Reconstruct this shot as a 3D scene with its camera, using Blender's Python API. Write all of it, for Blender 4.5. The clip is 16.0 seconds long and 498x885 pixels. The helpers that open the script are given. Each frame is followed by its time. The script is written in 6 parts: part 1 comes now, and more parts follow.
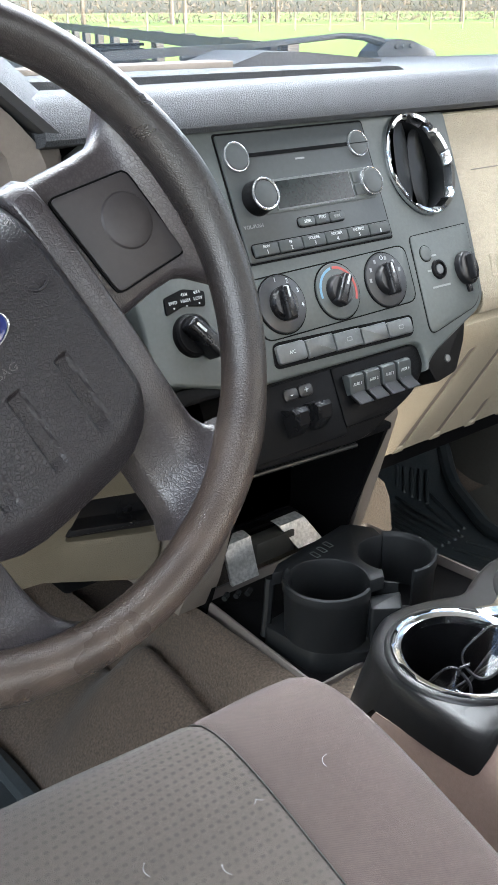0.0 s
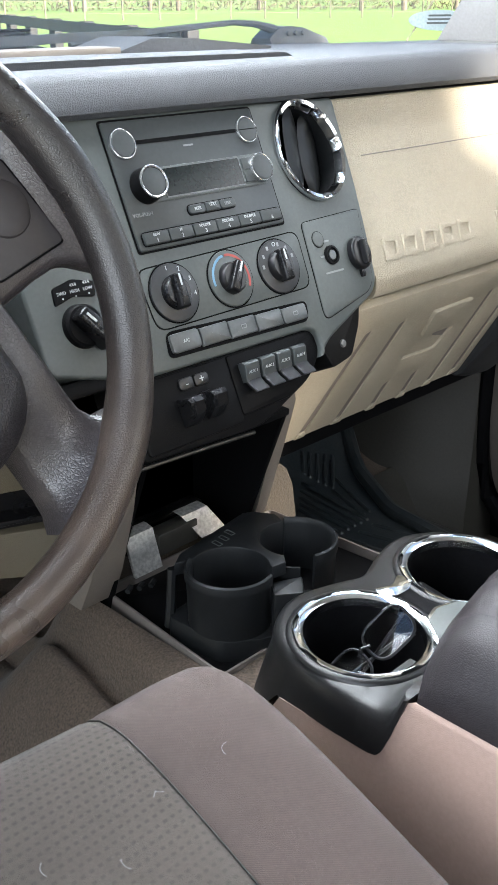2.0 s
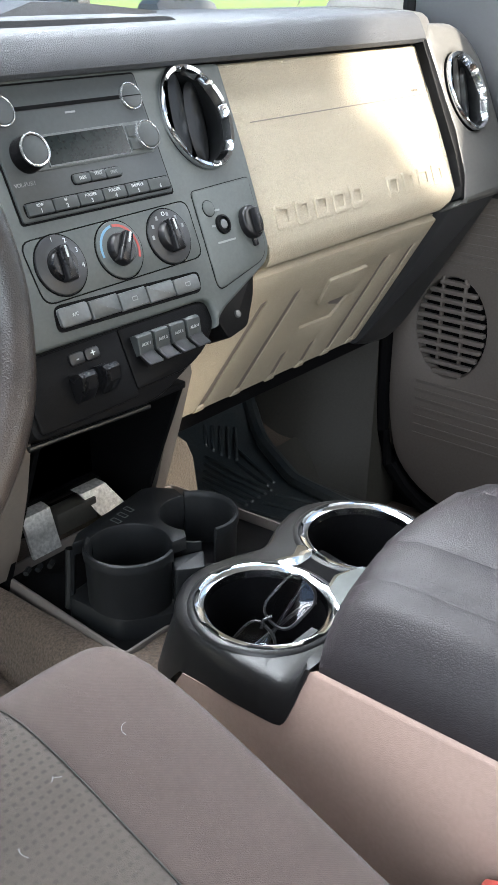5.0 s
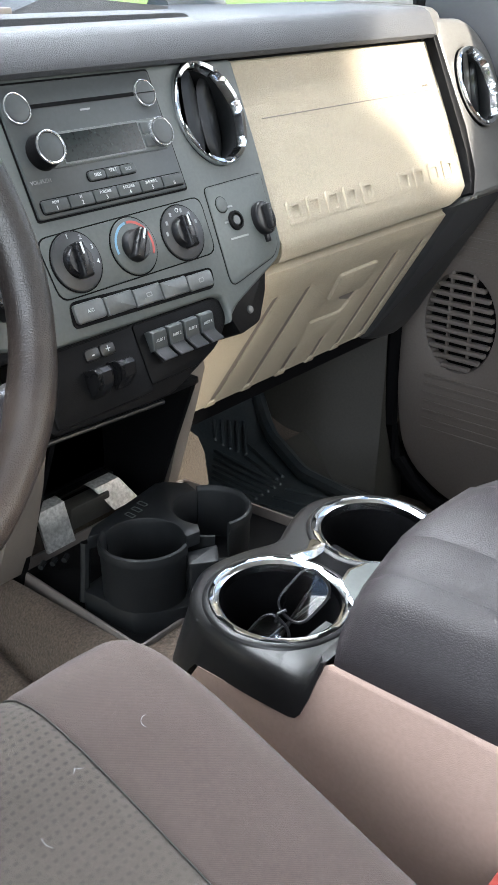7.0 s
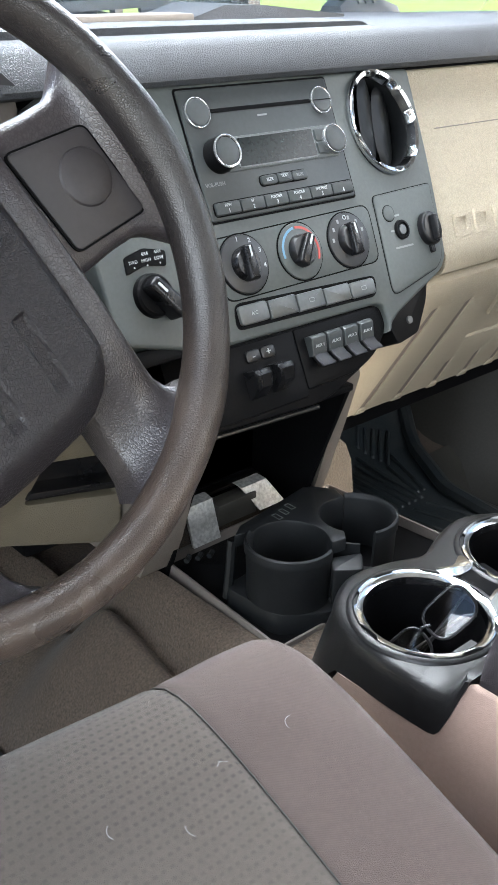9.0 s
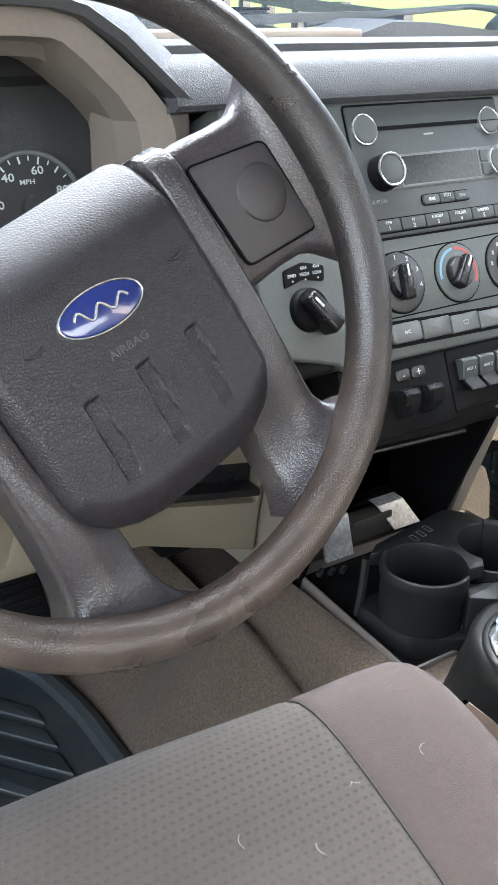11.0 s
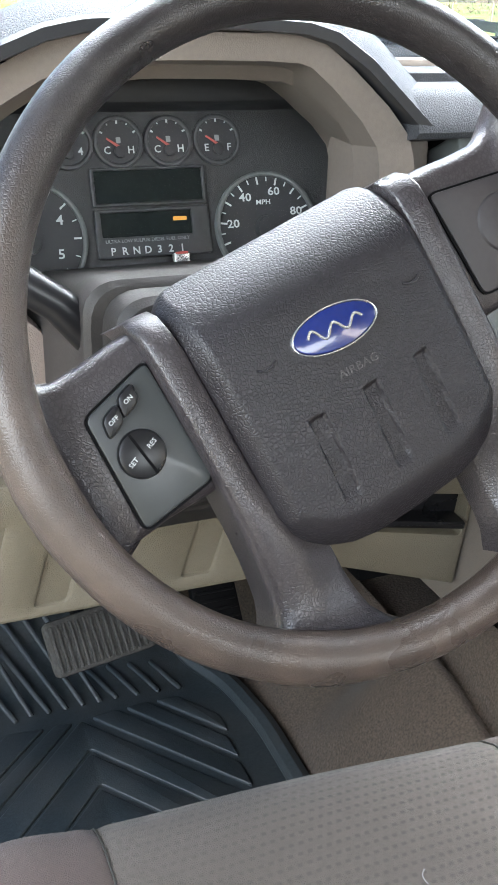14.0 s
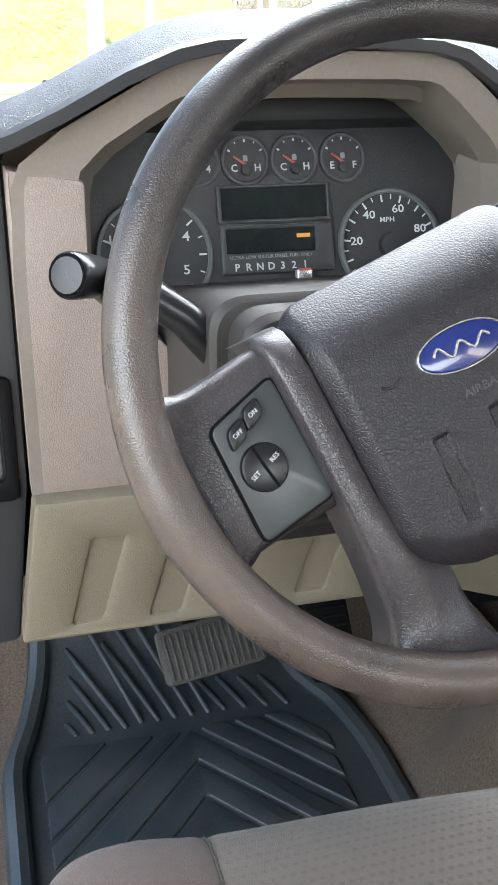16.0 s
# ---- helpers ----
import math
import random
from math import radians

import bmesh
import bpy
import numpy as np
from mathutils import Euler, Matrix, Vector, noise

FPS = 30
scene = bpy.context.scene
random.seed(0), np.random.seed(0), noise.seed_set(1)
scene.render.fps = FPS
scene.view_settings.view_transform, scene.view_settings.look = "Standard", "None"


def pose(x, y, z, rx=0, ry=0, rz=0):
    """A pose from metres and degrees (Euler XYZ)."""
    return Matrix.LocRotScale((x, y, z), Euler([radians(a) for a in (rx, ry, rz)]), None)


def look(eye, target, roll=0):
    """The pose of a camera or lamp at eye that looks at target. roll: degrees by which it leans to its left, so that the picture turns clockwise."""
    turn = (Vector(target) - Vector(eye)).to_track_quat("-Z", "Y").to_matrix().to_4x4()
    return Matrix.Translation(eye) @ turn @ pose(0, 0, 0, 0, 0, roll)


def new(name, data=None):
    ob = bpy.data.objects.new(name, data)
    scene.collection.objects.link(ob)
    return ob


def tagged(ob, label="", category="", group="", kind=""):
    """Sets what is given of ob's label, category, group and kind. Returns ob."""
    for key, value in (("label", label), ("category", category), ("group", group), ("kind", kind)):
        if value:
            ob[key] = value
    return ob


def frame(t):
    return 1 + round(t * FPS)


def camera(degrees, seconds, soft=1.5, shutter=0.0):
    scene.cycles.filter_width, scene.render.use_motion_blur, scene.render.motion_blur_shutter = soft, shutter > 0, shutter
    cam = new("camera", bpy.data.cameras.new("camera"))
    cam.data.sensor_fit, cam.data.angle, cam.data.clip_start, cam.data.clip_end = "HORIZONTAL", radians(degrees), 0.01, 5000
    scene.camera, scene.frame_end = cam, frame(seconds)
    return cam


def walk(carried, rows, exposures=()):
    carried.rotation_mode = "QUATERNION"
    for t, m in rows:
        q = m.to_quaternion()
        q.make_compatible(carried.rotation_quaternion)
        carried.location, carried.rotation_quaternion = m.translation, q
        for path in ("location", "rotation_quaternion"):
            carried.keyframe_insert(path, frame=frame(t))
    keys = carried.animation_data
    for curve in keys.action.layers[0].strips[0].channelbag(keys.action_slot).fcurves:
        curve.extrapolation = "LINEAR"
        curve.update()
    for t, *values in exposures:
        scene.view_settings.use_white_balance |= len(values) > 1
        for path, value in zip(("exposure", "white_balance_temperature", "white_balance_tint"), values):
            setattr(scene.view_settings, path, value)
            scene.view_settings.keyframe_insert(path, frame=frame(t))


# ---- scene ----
EXPOSURES = [(0.0, 2.01), (0.5, 1.89), (1.0, 1.72), (1.5, 1.77), (2.5, 1.82), (4.5, 1.84), (8.5, 1.91), (11.0, 2.19), (16.0, 2.19)]
cam = camera(27.828, 16.0, 1.1)
# seconds, eye, heading, pitch, roll
PATH = [
    (0.0, 0.0001, 0.0001, 0.9501, -39.767, -23.246, -0.348),
    (0.5, 0.0032, -0.0020, 0.9504, -40.976, -23.384, -0.226),
    (1.0, 0.0060, -0.0043, 0.9504, -42.259, -23.501, -0.147),
    (1.5, 0.0105, -0.0065, 0.9490, -43.536, -23.646, -0.206),
    (2.0, 0.0144, -0.0083, 0.9473, -45.060, -23.827, -0.074),
    (2.5, 0.0176, -0.0096, 0.9454, -46.434, -24.045, -0.010),
    (3.0, 0.0200, -0.0111, 0.9442, -47.740, -24.266, 0.158),
    (3.5, 0.0243, -0.0109, 0.9428, -48.842, -24.550, 0.260),
    (4.0, 0.0291, -0.0104, 0.9415, -49.839, -24.866, 0.238),
    (4.5, 0.0308, -0.0100, 0.9409, -50.686, -25.159, 0.274),
    (7.0, 0.0200, -0.0063, 0.9464, -50.519, -25.706, 0.268),
    (7.5, 0.0167, -0.0034, 0.9467, -48.737, -25.678, -0.076),
    (8.0, 0.0131, -0.0011, 0.9474, -46.824, -25.640, -0.025),
    (8.5, 0.0084, 0.0019, 0.9477, -44.428, -25.564, 0.255),
    (11.0, -0.0145, 0.0196, 0.9530, -34.724, -25.070, 1.455),
    (11.5, -0.0176, 0.0202, 0.9532, -32.291, -24.877, 1.362),
    (12.0, -0.0212, 0.0213, 0.9523, -30.065, -24.636, 1.869),
    (12.5, -0.0237, 0.0216, 0.9528, -28.283, -24.439, 2.136),
    (13.0, -0.0264, 0.0215, 0.9525, -26.450, -24.265, 2.211),
    (13.5, -0.0280, 0.0223, 0.9525, -24.471, -24.065, 1.818),
    (14.0, -0.0303, 0.0225, 0.9524, -22.648, -23.990, 1.559),
    (14.5, -0.0326, 0.0217, 0.9530, -20.577, -23.817, 1.167),
    (15.0, -0.0345, 0.0217, 0.9533, -18.875, -23.665, 0.894),
    (15.5, -0.0361, 0.0211, 0.9532, -17.326, -23.329, 0.613),
    (16.0, -0.0376, 0.0217, 0.9529, -15.807, -23.177, 0.470),
]
walk(cam, [(t, pose(x, y, z, 0, 0, yaw) @ pose(0, 0, 0, 90 + pitch) @ pose(0, 0, 0, 0, 0, roll)) for t, x, y, z, yaw, pitch, roll in PATH], EXPOSURES)

# ---------- world and light ----------
SUN_AZ, SUN_EL = radians(160), radians(25)      # clockwise from ahead (+y), and height
sun_way = Vector((math.sin(SUN_AZ) * math.cos(SUN_EL), math.cos(SUN_AZ) * math.cos(SUN_EL), math.sin(SUN_EL)))
world = bpy.data.worlds.new("sky")
scene.world = world
world.use_nodes = True
nt = world.node_tree
sky = nt.nodes.new("ShaderNodeTexSky")
sky.sky_type, sky.sun_disc = "NISHITA", False
sky.sun_elevation, sky.sun_rotation = SUN_EL, SUN_AZ
sky.dust_density = 2.5
bg = nt.nodes["Background"]
bg.inputs["Strength"].default_value = 0.15
nt.links.new(sky.outputs["Color"], bg.inputs["Color"])
sun_data = bpy.data.lights.new("sun", "SUN")
sun_data.energy, sun_data.angle, sun_data.color = 5.0, radians(4.0), (1.0, 0.93, 0.82)
sun = new("sun", sun_data)
sun.matrix_world = look(sun_way * 30, (0, 0, 0))


def window_light(name, centre, aim, sx, sy, watts, colour=(0.89, 0.95, 1.0)):
    """Skylight lamp at an opening of the cab; the rear one is added fill."""
    data = bpy.data.lights.new(name, "AREA")
    data.shape, data.size, data.size_y, data.energy, data.color = "RECTANGLE", sx, sy, watts, colour
    ob = new(name, data)
    ob.matrix_world = look(centre, aim)
    return ob


window_light("door_opening_skylight", (-0.75, -0.05, 1.15), (0.6, 0.6, 0.6), 1.1, 0.8, 7.5)
# added fill from behind; the rear wall has no opening here
window_light("rear_fill_lamp", (0.75, -1.22, 1.17), (0.95, 0.7, 0.60), 1.2, 0.42, 4.8)
window_light("passenger_window_skylight", (1.43, 0.10, 1.12), (1.0, 0.75, 0.30), 0.75, 0.36, 0.9)
window_light("windshield_skylight", (0.66, 0.86, 1.34), (0.66, 0.25, 0.55), 1.3, 0.45, 9.5)

# ---------- materials ----------


def material(name, colour, rough=0.5, metal=0.0, spread=0.08, grain=0.0, grain_scale=700.0, cells=False, stain=0.0,
             stain_scale=9.0, stain_colour=None, gloss_spread=0.08, coat=0.0, fine_scale=260.0, specular=0.5, crease=0.0):
    """Colour with fine grain, larger stains and a relief of real size."""
    m = bpy.data.materials.new(name)
    m.use_nodes = True
    n, l = m.node_tree.nodes, m.node_tree.links
    p = n["Principled BSDF"]
    co = n.new("ShaderNodeTexCoord")
    fine = n.new("ShaderNodeTexNoise")
    fine.inputs["Scale"].default_value, fine.inputs["Detail"].default_value = fine_scale, 3.0
    broad = n.new("ShaderNodeTexNoise")
    broad.inputs["Scale"].default_value, broad.inputs["Detail"].default_value = stain_scale, 4.0
    for t in (fine, broad):
        l.new(co.outputs["Object"], t.inputs["Vector"])
    base = n.new("ShaderNodeMixRGB")
    base.blend_type = "MIX"
    base.inputs["Color1"].default_value = (*[c * (1 - spread) for c in colour], 1)
    base.inputs["Color2"].default_value = (*[min(1, c * (1 + spread)) for c in colour], 1)
    sharp = n.new("ShaderNodeMapRange")
    sharp.inputs["From Min"].default_value, sharp.inputs["From Max"].default_value = 0.32, 0.68
    l.new(fine.outputs["Fac"], sharp.inputs["Value"])
    l.new(sharp.outputs["Result"], base.inputs["Fac"])
    out = base.outputs["Color"]
    ramp = n.new("ShaderNodeMapRange")
    ramp.inputs["From Min"].default_value, ramp.inputs["From Max"].default_value = 0.42, 0.72
    l.new(broad.outputs["Fac"], ramp.inputs["Value"])
    if stain > 0:
        sc = stain_colour or tuple(c * 0.6 for c in colour)
        fac = n.new("ShaderNodeMath")
        fac.operation = "MULTIPLY"
        fac.inputs[1].default_value = stain
        l.new(ramp.outputs["Result"], fac.inputs[0])
        mix = n.new("ShaderNodeMixRGB")
        mix.inputs["Color2"].default_value = (*sc, 1)
        l.new(fac.outputs["Value"], mix.inputs["Fac"])
        l.new(out, mix.inputs["Color1"])
        out = mix.outputs["Color"]
    l.new(out, p.inputs["Base Color"])
    rr = n.new("ShaderNodeMapRange")
    rr.inputs["To Min"].default_value = max(0.02, rough - gloss_spread)
    rr.inputs["To Max"].default_value = min(1.0, rough + gloss_spread)
    l.new(broad.outputs["Fac"], rr.inputs["Value"])
    l.new(rr.outputs["Result"], p.inputs["Roughness"])
    p.inputs["Metallic"].default_value = metal
    p.inputs["Specular IOR Level"].default_value = specular
    p.inputs["Coat Weight"].default_value = coat
    if grain > 0:
        if cells:
            tex = n.new("ShaderNodeTexVoronoi")
            tex.feature = "DISTANCE_TO_EDGE"
            tex.inputs["Scale"].default_value = grain_scale
            warp = n.new("ShaderNodeVectorMath")
            warp.operation = "MULTIPLY_ADD"
            wn = n.new("ShaderNodeTexNoise")
            wn.inputs["Scale"].default_value = grain_scale * 0.7
            l.new(co.outputs["Object"], wn.inputs["Vector"])
            warp.inputs[1].default_value = (0.5 / grain_scale,) * 3
            l.new(wn.outputs["Color"], warp.inputs[0])
            l.new(co.outputs["Object"], warp.inputs[2])
            l.new(warp.outputs["Vector"], tex.inputs["Vector"])
            flat = n.new("ShaderNodeMapRange")
            flat.interpolation_type = "SMOOTHSTEP"
            flat.inputs["From Max"].default_value = 0.24
            l.new(tex.outputs["Distance"], flat.inputs["Value"])
            height = flat.outputs["Result"]
            if crease > 0:
                gap = n.new("ShaderNodeMapRange")
                gap.inputs["To Min"].default_value, gap.inputs["To Max"].default_value = 1 - crease, 1.0
                l.new(height, gap.inputs["Value"])
                deep = n.new("ShaderNodeMixRGB")
                deep.blend_type = "MULTIPLY"
                deep.inputs["Fac"].default_value = 1.0
                l.new(out, deep.inputs["Color1"])
                l.new(gap.outputs["Result"], deep.inputs["Color2"])
                l.new(deep.outputs["Color"], p.inputs["Base Color"])
        else:
            tex = n.new("ShaderNodeTexNoise")
            tex.inputs["Scale"].default_value, tex.inputs["Detail"].default_value = grain_scale, 2.0
            l.new(co.outputs["Object"], tex.inputs["Vector"])
            height = tex.outputs["Fac"]
        bump = n.new("ShaderNodeBump")
        bump.inputs["Strength"].default_value, bump.inputs["Distance"].default_value = grain, 0.0006 if cells else 0.0012
        l.new(height, bump.inputs["Height"])
        l.new(bump.outputs["Normal"], p.inputs["Normal"])
    return m


def glass(name, rough=0.0, colour=(1, 1, 1), ior=1.02):
    m = bpy.data.materials.new(name)
    m.use_nodes = True
    p = m.node_tree.nodes["Principled BSDF"]
    p.inputs["Base Color"].default_value = (*colour, 1)
    p.inputs["Transmission Weight"].default_value, p.inputs["Roughness"].default_value, p.inputs["IOR"].default_value = 1.0, rough, ior
    return m


PAD = material("charcoal_padded_vinyl", (0.056, 0.059, 0.065), 0.60, grain=0.55, grain_scale=430, cells=True, spread=0.12, specular=0.33, crease=0.22)
BEZEL = material("satin_charcoal_plastic", (0.071, 0.079, 0.077), 0.46, grain=0.08, grain_scale=1500, spread=0.06, specular=0.35)
RADIO = material("radio_face_plastic", (0.046, 0.051, 0.052), 0.42, grain=0.04, grain_scale=1800, spread=0.05, specular=0.28)
BLACK = material("black_grained_plastic", (0.0055, 0.0055, 0.006), 0.42, grain=0.2, grain_scale=1100, spread=0.15, stain=0.2, stain_colour=(0.011, 0.011, 0.011), specular=0.05)
GLOSSBLACK = material("smooth_black_plastic", (0.008, 0.008, 0.009), 0.28, spread=0.1, specular=0.3)
CUPBLACK = material("satin_black_cup_plastic", (0.010, 0.011, 0.012), 0.48, grain=0.12, grain_scale=1100, spread=0.12, stain=0.2, stain_colour=(0.016, 0.016, 0.016), specular=0.28)
VANE = material("matte_vane_plastic", (0.006, 0.0065, 0.007), 0.36, spread=0.1, specular=0.10)
# near-black for gaps and hollows, their lack of light put into the colour
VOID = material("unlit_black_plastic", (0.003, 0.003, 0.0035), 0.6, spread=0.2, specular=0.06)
BUTTON = material("button_grey_plastic", (0.076, 0.081, 0.082), 0.40, grain=0.05, grain_scale=1600)
CHROME = material("chrome", (0.76, 0.78, 0.80), 0.12, 1.0, spread=0.02, gloss_spread=0.03)
SILVER = material("satin_silver_ring", (0.55, 0.56, 0.57), 0.25, 0.9, spread=0.05)
TAN = material("tan_grained_vinyl", (0.41, 0.355, 0.265), 0.50, grain=1.0, grain_scale=360, cells=True, spread=0.06, stain=0.10, crease=0.22)
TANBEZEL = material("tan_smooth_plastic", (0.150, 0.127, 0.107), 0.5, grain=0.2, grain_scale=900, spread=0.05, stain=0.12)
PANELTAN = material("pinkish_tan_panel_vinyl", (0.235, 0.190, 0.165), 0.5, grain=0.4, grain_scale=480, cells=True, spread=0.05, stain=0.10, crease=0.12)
TAUPE = material("taupe_grained_plastic", (0.345, 0.242, 0.202), 0.45, grain=0.25, grain_scale=700, cells=True, spread=0.05, stain=0.12)
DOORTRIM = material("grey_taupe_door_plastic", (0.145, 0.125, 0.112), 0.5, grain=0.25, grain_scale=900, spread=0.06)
ENDGREY = material("dark_grey_end_panel", (0.088, 0.086, 0.081), 0.38, grain=0.15, grain_scale=1000, spread=0.08)
WHEEL = material("worn_steering_rim_vinyl", (0.018, 0.0155, 0.0155), 0.31, grain=0.24, grain_scale=540, cells=True, spread=0.25, stain=0.3, stain_scale=14, stain_colour=(0.042, 0.035, 0.032), gloss_spread=0.16, crease=0.4)
SPOKE = material("grained_spoke_vinyl", (0.036, 0.031, 0.033), 0.30, grain=0.24, grain_scale=440, cells=True, spread=0.15, stain=0.25, stain_colour=(0.060, 0.052, 0.052), gloss_spread=0.12, crease=0.35)
HUB = material("charcoal_airbag_vinyl", (0.016, 0.0140, 0.016), 0.39, grain=0.32, grain_scale=430, cells=True, spread=0.15, gloss_spread=0.08, crease=0.3, specular=0.32)


def rub_wear(m, colour):
    """Palm wear on the rim: browned all along the driver's side and the bottom, nearly none at the top corner."""
    n, l = m.node_tree.nodes, m.node_tree.links
    p = n["Principled BSDF"]
    co, sep, add, ramp, blot, mul = (n.new("ShaderNode" + k) for k in ("TexCoord", "SeparateXYZ", "Math", "MapRange", "TexNoise", "Math"))
    l.new(co.outputs["Object"], sep.inputs[0])
    l.new(sep.outputs["X"], add.inputs[0])
    l.new(sep.outputs["Y"], add.inputs[1])
    ramp.interpolation_type = "SMOOTHSTEP"
    ramp.inputs["From Min"].default_value, ramp.inputs["From Max"].default_value = 0.12, -0.14
    l.new(add.outputs[0], ramp.inputs["Value"])
    blot.inputs["Scale"].default_value, blot.inputs["Detail"].default_value = 28.0, 5.0
    l.new(co.outputs["Object"], blot.inputs["Vector"])
    spots = n.new("ShaderNodeMapRange")
    spots.inputs["From Min"].default_value, spots.inputs["From Max"].default_value, spots.inputs["To Min"].default_value = 0.35, 0.6, 0.55
    l.new(blot.outputs["Fac"], spots.inputs["Value"])
    mul.operation = "MULTIPLY"
    l.new(ramp.outputs["Result"], mul.inputs[0])
    l.new(spots.outputs["Result"], mul.inputs[1])
    old = p.inputs["Base Color"].links[0].from_socket
    mix = n.new("ShaderNodeMixRGB")
    mix.inputs["Color2"].default_value = (*colour, 1)
    l.new(mul.outputs[0], mix.inputs["Fac"])
    l.new(old, mix.inputs["Color1"])
    l.new(mix.outputs["Color"], p.inputs["Base Color"])


rub_wear(WHEEL, (0.060, 0.044, 0.035))
HORN = material("matte_horn_pad", (0.024, 0.0205, 0.0215), 0.55, grain=0.06, grain_scale=1800)
SATIN = material("satin_switch_plate", (0.028, 0.031, 0.031), 0.33, spread=0.04)
LEATHER = material("armrest_black_vinyl", (0.026, 0.022, 0.024), 0.48, grain=0.28, grain_scale=480, cells=True, spread=0.12, crease=0.3, specular=0.32)
RUBBER = material("black_rubber_mat", (0.026, 0.033, 0.037), 0.40, grain=0.3, grain_scale=500, spread=0.25, stain=0.35, stain_colour=(0.075, 0.073, 0.068), stain_scale=14)
METAL = material("scuffed_steel", (0.62, 0.62, 0.60), 0.45, 0.7, spread=0.25, stain=0.5, stain_scale=60, stain_colour=(0.3, 0.3, 0.28))
PEDALRUB = material("worn_pedal_rubber", (0.044, 0.041, 0.037), 0.7, spread=0.35, grain=0.5, grain_scale=300, stain=0.5, stain_scale=40)
HEADLINER = material("grey_headliner_cloth", (0.16, 0.15, 0.14), 0.95, spread=0.05)
REARTRIM = material("dark_rear_trim", (0.055, 0.050, 0.047), 0.8, spread=0.1)
SATINBLACK = material("satin_black_console_plastic", (0.0085, 0.0085, 0.009), 0.36, grain=0.12, grain_scale=1200, spread=0.1, stain=0.25, stain_colour=(0.022, 0.022, 0.022), specular=0.42)
# olive tan with the shade under the steering column put into the colour
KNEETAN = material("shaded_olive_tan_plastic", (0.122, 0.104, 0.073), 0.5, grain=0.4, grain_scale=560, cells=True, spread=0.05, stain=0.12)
KICK = material("brown_kick_plastic", (0.036, 0.034, 0.029), 0.5, grain=0.2, grain_scale=900, spread=0.1)
RIMGREY = material("dark_gauge_rim", (0.022, 0.023, 0.025), 0.42, spread=0.08)
COLUMN = material("column_shroud_plastic", (0.029, 0.0265, 0.025), 0.45, grain=0.2, grain_scale=900, spread=0.1, specular=0.3)
PILLARTRIM = material("pale_grey_pillar_plastic", (0.30, 0.29, 0.285), 0.6, grain=0.2, grain_scale=900, spread=0.05)
LETTER = material("printed_light_grey", (0.42, 0.44, 0.44), 0.5, spread=0.02)
DIMLETTER = material("printed_dim_grey", (0.19, 0.20, 0.20), 0.5, spread=0.02)
RED = material("red_print", (0.33, 0.05, 0.04), 0.5, spread=0.05)
BLUE = material("light_blue_print", (0.10, 0.22, 0.33), 0.5, spread=0.05)
AMBER = material("amber_print", (0.65, 0.30, 0.04), 0.5, spread=0.05)
BADGE = material("blue_enamel", (0.008, 0.016, 0.095), 0.2, spread=0.05, coat=0.6)
SCREEN = material("dark_display", (0.006, 0.009, 0.009), 0.14, spread=0.2, stain=0.10, stain_scale=80, stain_colour=(0.030, 0.036, 0.033), specular=0.22)
DIAL = material("gauge_face", (0.010, 0.0105, 0.012), 0.6, spread=0.1)
CLUSTERFACE = material("cluster_face", (0.015, 0.0155, 0.016), 0.5, grain=0.3, grain_scale=800, cells=True, spread=0.15)
TINTED = material("opaque_dark_pane", (0.02, 0.022, 0.022), 0.08, spread=0.02)
LENS = glass("clear_lens", ior=1.45)
COVERLENS = glass("gauge_cover_lens", ior=1.12)
PANE = glass("window_pane")
tree_ = PANE.node_tree
# pale translucent share stands in for the reflection haze on the windshield
haze, both = tree_.nodes.new("ShaderNodeBsdfTranslucent"), tree_.nodes.new("ShaderNodeMixShader")
haze.inputs["Color"].default_value = (0.8, 0.84, 0.86, 1)
both.inputs["Fac"].default_value = 0.035
tree_.links.new(tree_.nodes["Principled BSDF"].outputs[0], both.inputs[1])
tree_.links.new(haze.outputs[0], both.inputs[2])
tree_.links.new(both.outputs[0], tree_.nodes["Material Output"].inputs["Surface"])


